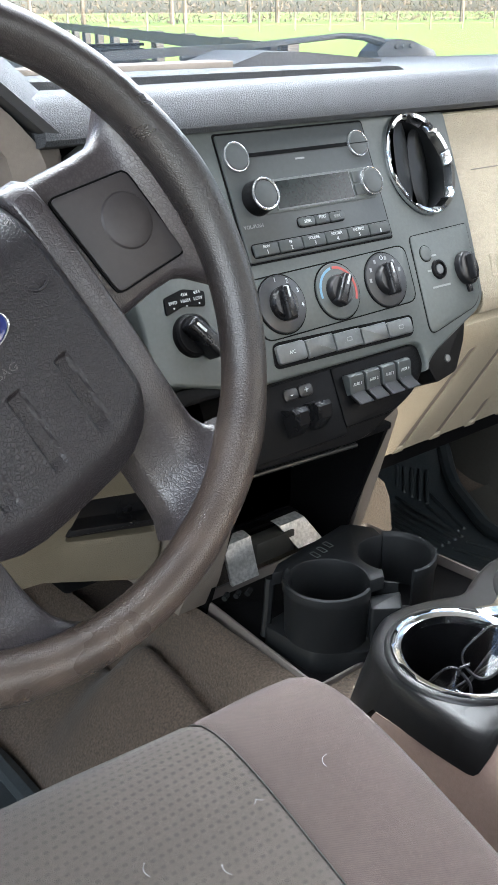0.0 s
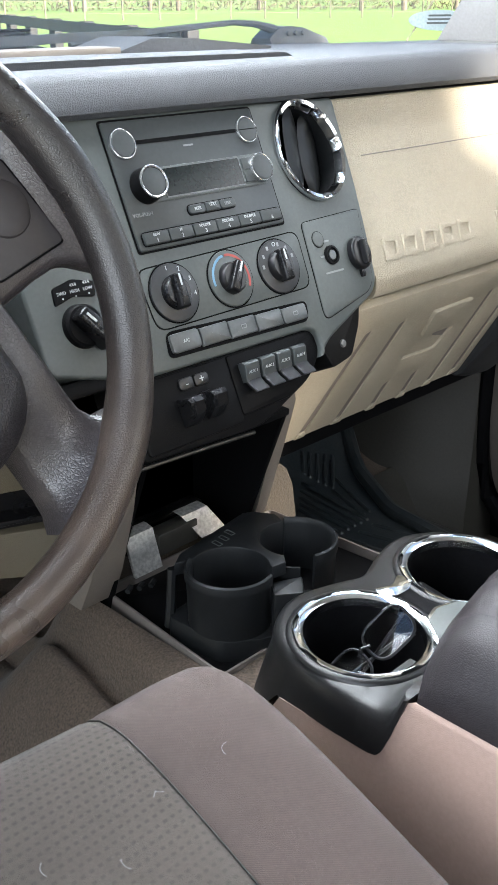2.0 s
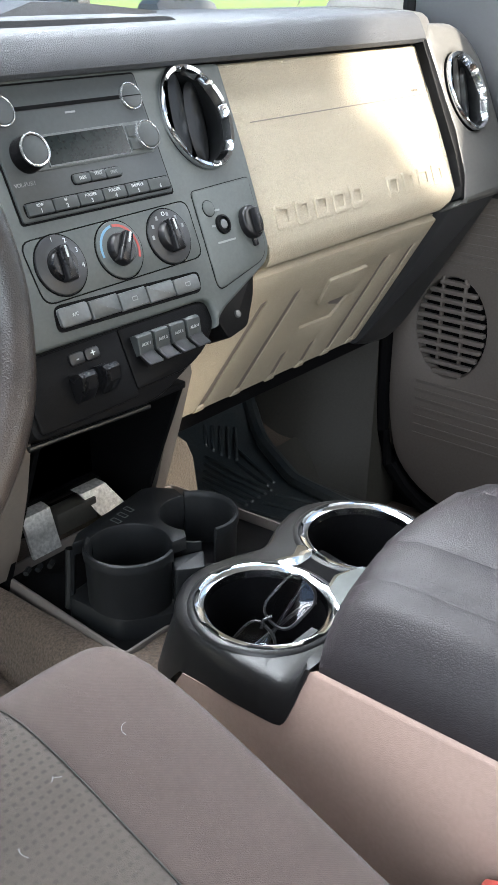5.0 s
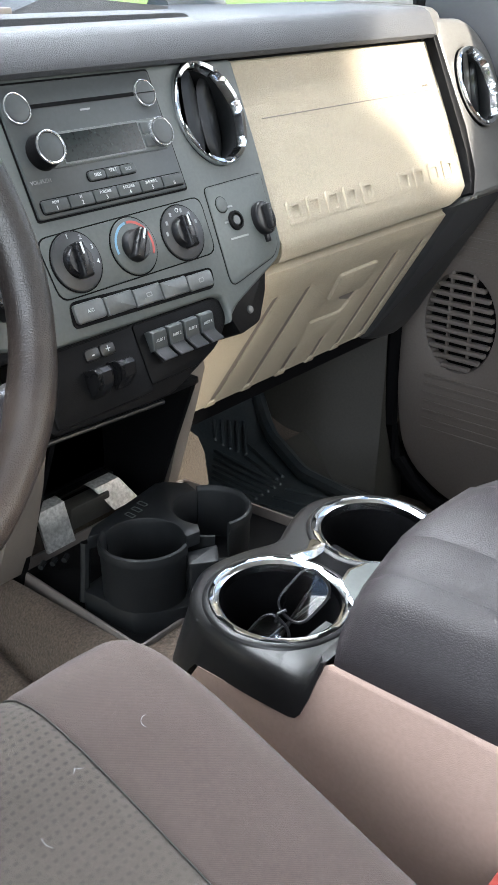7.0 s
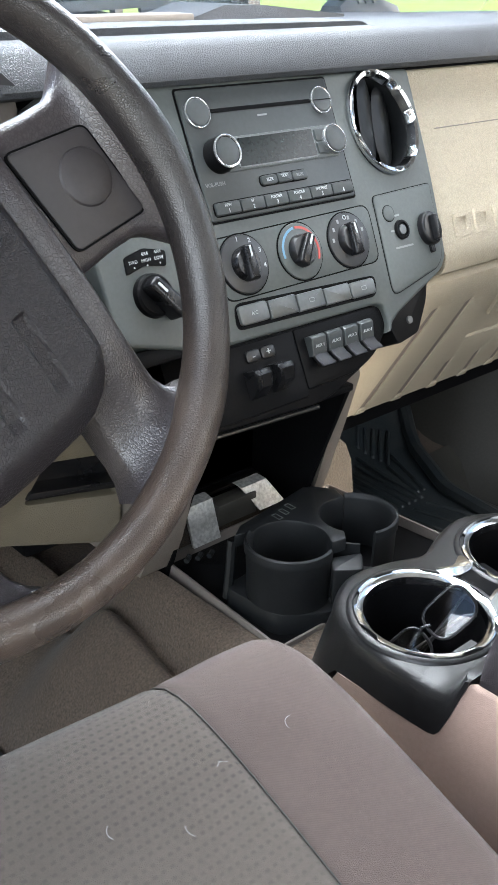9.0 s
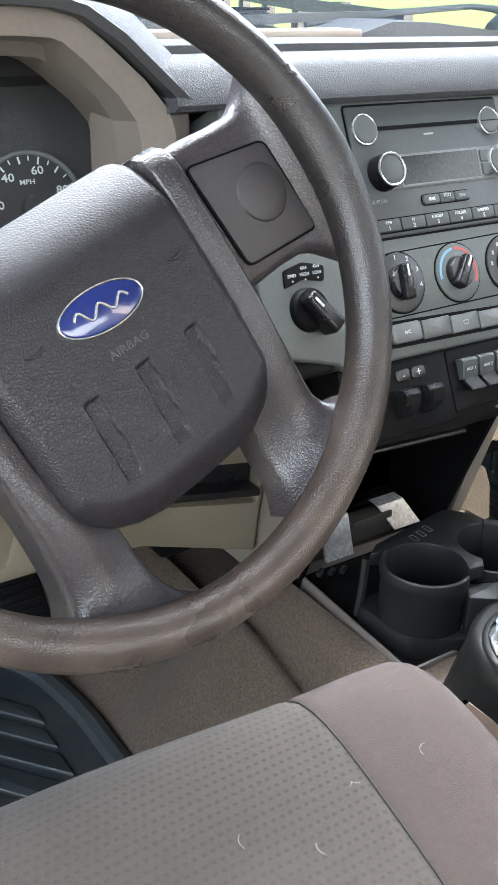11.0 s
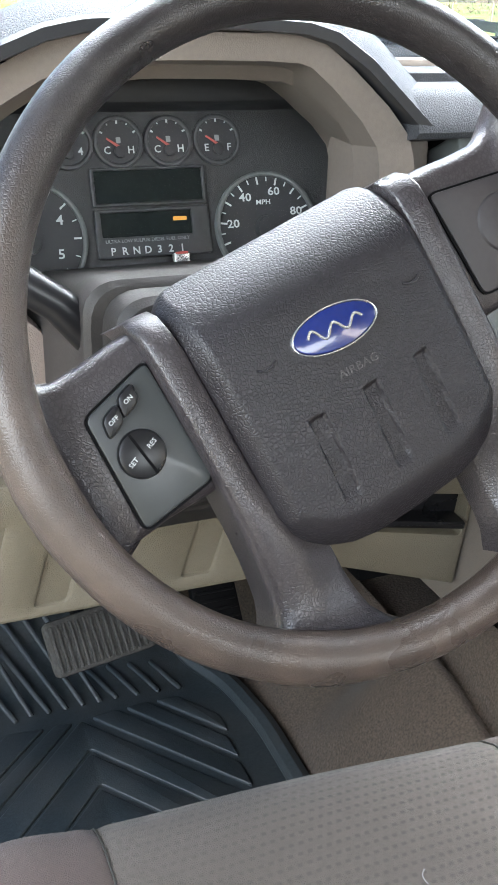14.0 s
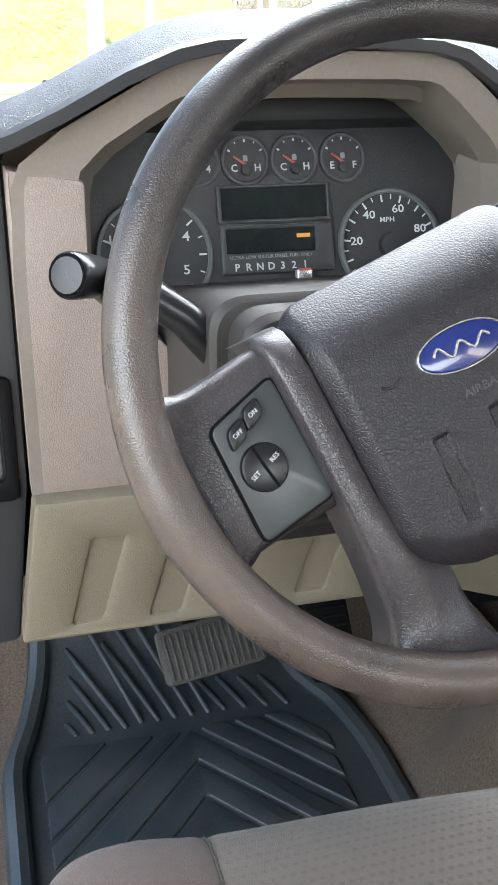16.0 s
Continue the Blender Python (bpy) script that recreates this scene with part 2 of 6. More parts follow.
def fabric(name, colour, dots):
    """Woven seat cloth; dots adds rows of small sunken marks."""
    m = material(name, colour, 0.9, spread=0.07, grain=0.5, grain_scale=1400, stain=0.12, stain_scale=6, gloss_spread=0.03)
    n, l = m.node_tree.nodes, m.node_tree.links
    p = n["Principled BSDF"]
    p.inputs["Sheen Weight"].default_value = 0.08
    if not dots:
        # fine diagonal rib of the plain cloth
        at_ = n.new("ShaderNodeTexCoord")
        rib = n.new("ShaderNodeTexWave")
        rib.bands_direction = "DIAGONAL"
        rib.inputs["Scale"].default_value, rib.inputs["Distortion"].default_value = 330.0, 0.8
        l.new(at_.outputs["Object"], rib.inputs["Vector"])
        weave = n.new("ShaderNodeMapRange")
        weave.inputs["To Min"].default_value, weave.inputs["To Max"].default_value = 0.86, 1.10
        l.new(rib.outputs["Fac"], weave.inputs["Value"])
        tone = n.new("ShaderNodeMixRGB")
        tone.blend_type = "MULTIPLY"
        tone.inputs["Fac"].default_value = 1.0
        l.new(p.inputs["Base Color"].links[0].from_socket, tone.inputs["Color1"])
        l.new(weave.outputs["Result"], tone.inputs["Color2"])
        l.new(tone.outputs["Color"], p.inputs["Base Color"])
    if dots:
        co = n.new("ShaderNodeTexCoord")
        sep = n.new("ShaderNodeSeparateXYZ")
        l.new(co.outputs["Object"], sep.inputs[0])

        def math_node(op, a, b=None):
            k = n.new("ShaderNodeMath")
            k.operation = op
            for i, v in enumerate((a, b)):
                if v is None:
                    continue
                if isinstance(v, (int, float)):
                    k.inputs[i].default_value = v
                else:
                    l.new(v, k.inputs[i])
            return k.outputs[0]
        row = math_node("FLOOR", math_node("MULTIPLY", sep.outputs["Y"], 1 / 0.0060))
        shift = math_node("MULTIPLY", math_node("FLOORED_MODULO", row, 2), 0.5)
        fx = math_node("FRACT", math_node("ADD", math_node("MULTIPLY", sep.outputs["X"], 1 / 0.0060), shift))
        fy = math_node("FRACT", math_node("MULTIPLY", sep.outputs["Y"], 1 / 0.0060))
        inx = math_node("LESS_THAN", math_node("ABSOLUTE", math_node("SUBTRACT", fx, 0.5)), 0.25)
        iny = math_node("LESS_THAN", math_node("ABSOLUTE", math_node("SUBTRACT", fy, 0.5)), 0.17)
        dot = math_node("MULTIPLY", inx, iny)
        old = p.inputs["Base Color"].links[0].from_socket
        mix = n.new("ShaderNodeMixRGB")
        mix.inputs["Color2"].default_value = (*[c * 0.45 for c in colour], 1)
        fade = n.new("ShaderNodeMapRange")
        fade.inputs["From Min"].default_value, fade.inputs["From Max"].default_value = 0.40, 0.62
        l.new(math_node("ADD", sep.outputs["Y"], math_node("MULTIPLY", sep.outputs["X"], 0.6)), fade.inputs["Value"])
        l.new(math_node("MULTIPLY", math_node("MULTIPLY", dot, 0.9), fade.outputs["Result"]), mix.inputs["Fac"])
        l.new(old, mix.inputs["Color1"])
        l.new(mix.outputs["Color"], p.inputs["Base Color"])
    return m


CLOTH = fabric("taupe_seat_cloth", (0.064, 0.0450, 0.039), False)
DOTCLOTH = fabric("dotted_seat_cloth", (0.072, 0.0595, 0.050), True)


def carpet_material(name, colour):
    m = material(name, colour, 1.0, spread=0.38, grain=1.0, grain_scale=300, stain=0.45, stain_scale=9, gloss_spread=0.0, fine_scale=420.0)
    m.node_tree.nodes["Principled BSDF"].inputs["Sheen Weight"].default_value = 0.05
    return m


CARPET = carpet_material("brown_carpet", (0.085, 0.062, 0.046))
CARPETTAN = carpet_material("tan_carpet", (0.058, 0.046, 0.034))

# ---------- mesh helpers ----------


def finish(ob, material_, smooth=32):
    me = ob.data
    me.materials.append(material_)
    me.polygons.foreach_set("use_smooth", [abs(f.normal.z) < 0.9999 for f in me.polygons])
    me.set_sharp_from_angle(angle=radians(smooth))
    return ob


def part(name, bm, material_, parent=None, label="", smooth=32):
    """Links a bmesh as one mesh object under a thing or a part."""
    me = bpy.data.meshes.new(name)
    bmesh.ops.recalc_face_normals(bm, faces=bm.faces)
    bm.to_mesh(me)
    bm.free()
    ob = new(name, me)
    finish(ob, material_, smooth)
    ob.parent = parent
    if label:
        tagged(ob, label)
    return ob


def thing(name, label, category, m=None, group="", kind=""):
    ob = new(name)
    ob.empty_display_size = 0.05
    if m is not None:
        ob.matrix_world = m
    return tagged(ob, label, category, group, kind)


def frame_at(o, lean, turn=0.0):
    """A face that leans back by lean degrees: local x right, y up along the face, z towards the driver."""
    a = radians(lean)
    m = Matrix(((1, 0, 0, o[0]), (0, math.sin(a), -math.cos(a), o[1]), (0, math.cos(a), math.sin(a), o[2]), (0, 0, 0, 1)))
    return m @ Matrix.Rotation(radians(turn), 4, "Z")


def rpoly(pts, r=0.005, seg=4):
    """A polygon with rounded corners; r is one radius, or one for each corner."""
    n, out = len(pts), []
    for i in range(n):
        p, a, b = Vector(pts[i]), Vector(pts[i - 1]), Vector(pts[(i + 1) % n])
        ri = r[i] if isinstance(r, (list, tuple)) else r
        if ri <= 0:
            out.append(tuple(p))
            continue
        da, db = a - p, b - p
        k = min(ri, da.length * 0.49, db.length * 0.49)
        s, e = p + da.normalized() * k, p + db.normalized() * k
        for j in range(seg + 1):
            t = j / seg
            out.append(tuple(s * (1 - t) ** 2 + p * 2 * t * (1 - t) + e * t * t))
    return out


def ellipse(cx, cy, rx, ry, seg=40):
    return [(cx + rx * math.cos(2 * math.pi * i / seg), cy + ry * math.sin(2 * math.pi * i / seg)) for i in range(seg)]


def rect(x0, y0, x1, y1, r=0.003, seg=3):
    return rpoly([(x0, y0), (x1, y0), (x1, y1), (x0, y1)], r, seg)


def area2(p):
    return sum(p[i - 1][0] * p[i][1] - p[i][0] * p[i - 1][1] for i in range(len(p)))


def inset(poly, d):
    """The polygon moved inwards by d."""
    s = 1 if area2(poly) > 0 else -1
    n, out = len(poly), []
    for i in range(n):
        p, a, b = Vector(poly[i]), Vector(poly[i - 1]), Vector(poly[(i + 1) % n])
        e1, e2 = (p - a), (b - p)
        if e1.length < 1e-9 or e2.length < 1e-9:
            out.append(tuple(p))
            continue
        e1.normalize(), e2.normalize()
        n1, n2 = Vector((-e1.y, e1.x)) * s, Vector((-e2.y, e2.x)) * s
        m = (n1 + n2) / max(0.4, 1 + n1.dot(n2))
        out.append(tuple(p + m * d))
    for _ in range(4 if d > 0 else 0):
        for i in range(n):
            k = (i + 1) % n
            if (Vector(out[k]) - Vector(out[i])).dot(Vector(poly[k]) - Vector(poly[i])) < 0:
                mid = (Vector(out[k]) + Vector(out[i])) / 2
                out[i] = out[k] = tuple(mid)
    return out


def plate(bm, outer, z0, z1, r=0.0, holes=(), steps=2, bottom=False, to=None):
    """A slab from z0 up to z1 with rounded upper edges and openings that go through it. to(x, y, z) may bend it."""
    to = to or (lambda x, y, z: (x, y, z))
    loops = [(list(outer), 1)] + [(list(h), -1) for h in holes]
    top_edges = []
    for poly, side in loops:
        rings = []
        if r > 0:
            for k in range(steps + 1):
                a = math.pi / 2 * k / steps
                rings.append((inset(poly, side * r * (1 - math.sin(a))), z1 - r * (1 - math.cos(a))))
        else:
            rings.append((poly, z1))
        rings.append((poly, z0))
        made = []
        for ring, z in rings:
            row = []
            for i, (x, y) in enumerate(ring):
                if i and (Vector(ring[i - 1]) - Vector((x, y))).length < 1e-7:
                    row.append(row[-1])
                elif i == len(ring) - 1 and (Vector(ring[0]) - Vector((x, y))).length < 1e-7:
                    row.append(row[0])
                else:
                    row.append(bm.verts.new(to(x, y, z)))
            made.append(row)
        n = len(poly)
        for a, b in zip(made, made[1:]):
            for i in range(n):
                q = list(dict.fromkeys((a[i - 1], a[i], b[i], b[i - 1])))
                if len(q) > 2:
                    bm.faces.new(q)
        top_edges += [bm.edges.get((made[0][i - 1], made[0][i])) for i in range(n) if made[0][i - 1] is not made[0][i]]
        if bottom and not holes:
            bm.faces.new(list(dict.fromkeys(made[-1])))
    if holes:
        bmesh.ops.triangle_fill(bm, use_beauty=True, use_dissolve=False, edges=top_edges)
    else:
        bm.faces.new(list(dict.fromkeys(made[0])))
    return bm


def slab(name, outer, z0, z1, mat_, parent, r=0.0, holes=(), label="", bottom=False, steps=2, to=None):
    return part(name, plate(bmesh.new(), outer, z0, z1, r, holes, steps, bottom, to), mat_, parent, label)


def lathe(bm, profile, seg=40, m=None):
    """Turns (radius, height) pairs round z."""
    m = m or Matrix()
    rings = []
    for r, z in profile:
        if r < 1e-6:
            rings.append([bm.verts.new(m @ Vector((0, 0, z)))])
        else:
            rings.append([bm.verts.new(m @ Vector((r * math.cos(2 * math.pi * i / seg), r * math.sin(2 * math.pi * i / seg), z))) for i in range(seg)])
    for a, b in zip(rings, rings[1:]):
        for i in range(seg):
            q = [a[i - 1], a[i], b[i], b[i - 1]] if len(a) > 1 and len(b) > 1 else ([a[0], b[i], b[i - 1]] if len(a) == 1 else [a[i - 1], a[i], b[0]])
            if len(set(q)) > 2:
                bm.faces.new(q)
    return bm


def tube(bm, pts, radius, seg=10, closed=False, squash=1.0, up=(0, 0, 1)):
    """A round bar along points; radius is a number or one for each point."""
    pts = [Vector(p) for p in pts]
    n, rings = len(pts), []
    for i, p in enumerate(pts):
        a = pts[i - 1] if (i or closed) else p
        b = pts[(i + 1) % n] if (i < n - 1 or closed) else p
        d = (b - a).normalized()
        u = Vector(up)
        if abs(d.dot(u)) > 0.95:
            u = Vector((1, 0, 0)) if abs(d.x) < 0.9 else Vector((0, 1, 0))
        s = d.cross(u).normalized()
        w = s.cross(d)
        r = radius[i] if isinstance(radius, (list, tuple)) else radius
        rings.append([bm.verts.new(p + s * r * math.cos(2 * math.pi * k / seg) + w * r * squash * math.sin(2 * math.pi * k / seg)) for k in range(seg)])
    pairs = list(zip(rings, rings[1:])) + ([(rings[-1], rings[0])] if closed else [])
    for a, b in pairs:
        for k in range(seg):
            bm.faces.new((a[k - 1], a[k], b[k], b[k - 1]))
    if not closed:
        bm.faces.new(rings[0])
        bm.faces.new(rings[-1])
    return bm


def loft(bm, sections, closed=True, caps=True):
    """Skins cross-sections that have the same number of points."""
    rows = [[bm.verts.new(p) for p in s] for s in sections]
    n = len(rows[0])
    for a, b in zip(rows, rows[1:]):
        for i in range(0 if closed else 1, n):
            bm.faces.new((a[i - 1], a[i], b[i], b[i - 1]))
    if caps and closed:
        bm.faces.new(rows[0])
        bm.faces.new(rows[-1])
    return bm


def box(bm, x0, y0, z0, x1, y1, z1, bevel=0.0, seg=2, m=None):
    verts = [bm.verts.new((x, y, z)) for x in (x0, x1) for y in (y0, y1) for z in (z0, z1)]
    faces = [bm.faces.new([verts[i] for i in q]) for q in ((0, 1, 3, 2), (4, 6, 7, 5), (0, 4, 5, 1), (2, 3, 7, 6), (0, 2, 6, 4), (1, 5, 7, 3))]
    geom = list(verts)
    if bevel > 0:
        edges = list({e for f in faces for e in f.edges})
        res = bmesh.ops.bevel(bm, geom=edges, offset=bevel, segments=seg, profile=0.5, affect="EDGES")
        geom = list({v for f in res["faces"] for v in f.verts} | {v for v in verts if v.is_valid})
    if m is not None:
        bmesh.ops.transform(bm, matrix=m, verts=geom)
    return bm


def block(name, x0, y0, z0, x1, y1, z1, mat_, parent, bevel=0.003, label="", seg=2, m=None):
    return part(name, box(bmesh.new(), x0, y0, z0, x1, y1, z1, bevel, seg, m), mat_, parent, label)


def sweep(bm, profile, x0, x1, cols=2, bend=None):
    """A (y, z) outline drawn out along x; bend(x, y, z) may move its points."""
    bend = bend or (lambda x, y, z: (x, y, z))
    return loft(bm, [[bend(x0 + (x1 - x0) * i / (cols - 1), y, z) for y, z in profile] for i in range(cols)])


def lettering(name, text, size, at_, parent, mat_, depth=0.0002, align="CENTER", turn=0.0, label="", stretch=1.0, bold=0.0):
    cu = bpy.data.curves.new(name, "FONT")
    cu.body, cu.size, cu.extrude, cu.align_x, cu.align_y = text, size, depth, align, "CENTER"
    cu.resolution_u, cu.offset = 2, bold * size
    tmp = new(name, cu)
    me = bpy.data.meshes.new_from_object(tmp.evaluated_get(bpy.context.evaluated_depsgraph_get()))
    bpy.data.objects.remove(tmp)
    me.name = name
    me.materials.clear()
    ob = new(name, me)
    ob.parent = parent
    ob.matrix_local = Matrix.Translation(at_) @ Matrix.Rotation(radians(turn), 4, "Z") @ Matrix.Diagonal((stretch, 1, 1, 1))
    me.materials.append(mat_)
    if label:
        tagged(ob, label)
    return ob

# ---------- cab shell ----------


def lerp_table(table, v):
    """Straight-line reading of a small table of (key, value) pairs, keys rising."""
    if v <= table[0][0]:
        return table[0][1]
    for (a, p), (b, q) in zip(table, table[1:]):
        if v <= b:
            return p + (q - p) * (v - a) / (b - a)
    return table[-1][1]


def smooth01(v):
    v = max(0.0, min(1.0, v))
    return v * v * (3 - 2 * v)


FLOOR_Z = 0.16


HUMP = [(0.345, 0.0), (0.365, 0.012), (0.40, 0.075), (0.425, 0.122), (0.450, 0.152), (0.470, 0.166), (0.479, 0.164), (0.486, 0.153), (0.491, 0.153), (0.497, 0.172), (0.506, 0.196), (0.514, 0.211), (0.526, 0.216), (0.80, 0.216), (0.825, 0.195), (0.865, 0.06), (0.895, 0.008), (0.92, 0.0)]


def floor_height(x, y):
    dip = 0.035 if 0.535 < x < 0.806 and y > 0.548 else 0.0
    z = FLOOR_Z + (lerp_table(HUMP, x - 0.16 * max(-0.1, min(0.1, y - 0.66)) * smooth01(1 - abs(x - 0.49) / 0.12)) - dip) * smooth01((y - 0.28) / 0.24) * (1 - 0.5 * smooth01((y - 0.76) / 0.1) * (1 if x < 0.76 else 0))
    z -= 0.13 * smooth01((x - 1.235) / 0.19) * smooth01((0.98 - y) / 0.10)
    return z + 0.5 * smooth01((y - 1.0) / 0.5)


bm = bmesh.new()
nx, ny = 420, 300
grid = [[bm.verts.new((-0.2 + 1.70 * i / nx, -1.0 + 2.4 * j / ny, floor_height(-0.2 + 1.70 * i / nx, -1.0 + 2.4 * j / ny) + 0.003 * noise.noise(Vector((i * 0.12, j * 0.12, 0))))) for i in range(nx + 1)] for j in range(ny + 1)]
for j in range(ny):
    for i in range(nx):
        bm.faces.new((grid[j][i], grid[j][i + 1], grid[j + 1][i + 1], grid[j + 1][i]))
tagged(part("floor", bm, CARPET, smooth=60), "brown cut-pile carpet over the floor and transmission hump", "carpet", kind="structure")

tagged(part("cab_roof", box(bmesh.new(), -0.25, -1.3, 1.50, 1.55, 0.55, 1.54, 0.01), HEADLINER), "grey headliner closing the cab above", "roof", kind="structure")
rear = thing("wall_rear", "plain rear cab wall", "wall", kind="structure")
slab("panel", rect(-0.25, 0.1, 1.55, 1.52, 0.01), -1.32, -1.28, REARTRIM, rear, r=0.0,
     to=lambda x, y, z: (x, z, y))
# unseen opaque pane, added as a window for the rear fill lamp
rear_pane = part("rear_dummy_pane", box(bmesh.new(), 0.13, -1.279, 0.94, 1.37, -1.272, 1.40, 0.003), TINTED)
tagged(rear_pane, "unseen opaque dark pane standing in for a rear window", "window", kind="structure")
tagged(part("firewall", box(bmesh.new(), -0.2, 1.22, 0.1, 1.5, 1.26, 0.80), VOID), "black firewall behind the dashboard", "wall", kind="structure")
tagged(part("door_sill", box(bmesh.new(), -0.24, -0.6, 0.05, -0.19, 1.0, 0.17, 0.01), BLACK), "black plastic door sill", "sill", kind="structure")


# passenger door: local x backwards, y up, z into the cab
DOOR_M = Matrix(((0, 0, -1, 1.465), (-1, 0, 0, 0), (0, 1, 0, 0), (0, 0, 0, 1)))
door = thing("passenger_door", "grey-taupe plastic passenger door panel with speaker grille", "car door", DOOR_M)
outline = rpoly([(-0.846, 0.86), (-0.848, 0.24), (-0.826, 0.135), (-0.755, 0.078), (-0.62, 0.045), (0.9, -0.02), (0.9, 1.47), (-0.45, 1.47), (-0.70, 1.20), (-0.842, 0.98)], [0.01, 0.05, 0.06, 0.08, 0.08, 0.02, 0.03, 0.05, 0.05, 0.02], 5)
# window opening; its unseen slanted rear edge is made up to shape the sun patch
sun_win = rpoly([(-0.62, 0.900), (-0.19, 0.900), (-0.083, 0.95), (0.034, 1.025), (0.078, 1.089), (0.109, 1.163), (0.252, 1.277), (0.275, 1.31), (-0.45, 1.31), (-0.62, 1.20)], 0.02, 3)
grille_hole = ellipse(-0.735, 0.402, 0.062, 0.085, 36)
slab("door_panel", outline, -0.03, 0.0, DOORTRIM, door, r=0.012, holes=[sun_win, grille_hole])
bm = bmesh.new()
for k in range(11):
    z = 0.402 - 0.085 + 0.0155 * (k + 0.5)
    half = 0.062 * math.sqrt(max(0.0, 1 - ((z - 0.402) / 0.085) ** 2))
    if half > 0.012:
        slat = bmesh.new()
        box(slat, -0.735 - half, z - 0.0036, -0.008, -0.735 + half, z + 0.0036, 0.002, 0.001, 1)
        part("grille_slat", slat, DOORTRIM, door)
for x in (-0.755, -0.715):
    block("grille_bar", x - 0.002, 0.345, -0.008, x + 0.002, 0.49, 0.0005, DOORTRIM, door, 0.0005)
slab("speaker", ellipse(-0.735, 0.402, 0.066, 0.09, 30), -0.029, -0.02, VOID, door)
for k in range(26):
    z = 0.20 + 0.0165 * k
    x0 = -0.79 if z > 0.51 or z < 0.32 else -0.64
    if abs(z - 0.402) < 0.1:
        x0 = -0.64
    block("ridge", x0, z - 0.003, 0.0, -0.12, z + 0.003, 0.0025, DOORTRIM, door, 0.0012)
# dark sheet over the upper door: the shade there put into colour
slab("door_shade_overlay", rpoly([(-0.843, 0.62), (-0.10, 0.64), (0.88, 0.64), (0.88, 1.45), (-0.45, 1.45), (-0.70, 1.19), (-0.840, 0.98)], 0.02, 4), 0.001, 0.006, RIMGREY, door, r=0.003, holes=[inset(sun_win, -0.004)], label="dark overlay for the shade on the upper door")
tagged(part("door_seal", tube(bmesh.new(), [(1.475, 0.854, 0.95), (1.472, 0.858, 0.6), (1.472, 0.860, 0.27), (1.472, 0.856, 0.185), (1.472, 0.834, 0.122), (1.472, 0.800, 0.084), (1.472, 0.760, 0.058), (1.472, 0.62, 0.030)], 0.014, 8), VOID), "black rubber door seal", "seal", kind="structure")
kick_plan = [(1.458, 0.866), (1.452, 0.880), (1.436, 0.915), (1.412, 0.955), (1.398, 1.00), (1.392, 1.06), (1.388, 1.22), (1.58, 1.25), (1.58, 0.866)]
tagged(part("kick_panel", loft(bmesh.new(), [[(x - (k if x < 1.5 else 0), y - (k * 0.5 if y < 1.2 else 0), z) for x, y in kick_plan] for z, k in ((-0.02, 0.06), (0.10, 0.045), (0.16, 0.025), (0.22, 0.010), (0.32, 0.0), (0.60, 0.0), (0.86, 0.0))]), KICK, smooth=60), "dark olive-brown plastic kick panel", "trim", kind="structure")
bm = bmesh.new()
loft(bm, [[(x, 0.30 + 0.68 * j / 24, floor_height(x, 0.30 + 0.68 * j / 24) + 0.005) for x in [1.225 + 0.24 * i / 14 for i in range(15)]] for j in range(25)], closed=False)
tagged(part("sill_plate", bm, KICK, smooth=60), "dark plastic sill plate beside the passenger floor", "sill", kind="structure")
tagged(part("door_jamb", box(bmesh.new(), 1.50, 0.55, -0.1, 1.57, 0.848, 0.86, 0.004), VOID), "dark door jamb behind the passenger door", "jamb", kind="structure")
tagged(part("windshield_pillar", loft(bmesh.new(), [[(1.490, 1.03, 0.880), (1.498, 0.97, 0.882), (1.512, 0.90, 0.880), (1.55, 0.850, 0.870), (1.62, 0.86, 0.87), (1.60, 1.03, 0.87)],
    [(1.475, 0.965, 0.96), (1.484, 0.92, 0.96), (1.500, 0.86, 0.96), (1.545, 0.815, 0.96), (1.61, 0.83, 0.96), (1.59, 0.96, 0.96)],
    [(1.430, 0.80, 1.20), (1.440, 0.75, 1.20), (1.460, 0.69, 1.20), (1.51, 0.66, 1.20), (1.58, 0.68, 1.20), (1.55, 0.80, 1.20)],
    [(1.360, 0.60, 1.50), (1.375, 0.55, 1.50), (1.40, 0.50, 1.50), (1.45, 0.47, 1.50), (1.52, 0.50, 1.50), (1.48, 0.60, 1.50)]]), PILLARTRIM, smooth=50), "pale grey windshield pillar trim", "trim", kind="structure")
tagged(part("driver_pillar", tube(bmesh.new(), [(-0.16, 1.05, 0.85), (-0.14, 0.80, 1.2), (-0.10, 0.55, 1.50)], 0.05, 10), DOORTRIM), "grey windshield pillar trim beside the open door", "trim", kind="structure")
pane = part("windshield", box(bmesh.new(), -0.30, -0.002, 0.0, 1.62, 0.002, 0.80, 0, m=Matrix.Translation((0, 1.19, 0.87)) @ Matrix.Rotation(radians(38), 4, "X")), PANE)
pane.visible_shadow = False
tagged(pane, "clear laminated windshield glass", "windshield", kind="structure")

# ---------- dashboard ----------
dash = thing("dashboard", "charcoal padded dashboard with tan lower panels", "dashboard")
profile = [(0.739, 0.851), (0.7345, 0.856), (0.7355, 0.861), (0.7475, 0.882), (0.756, 0.8875), (0.770, 0.889), (0.86, 0.890), (1.20, 0.880), (1.20, 0.78), (0.80, 0.78), (0.80, 0.84)]
part("top_pad", sweep(bmesh.new(), profile, 0.405, 1.315, 12), PAD, dash, "charcoal grained vinyl pad, greyed by daylight")
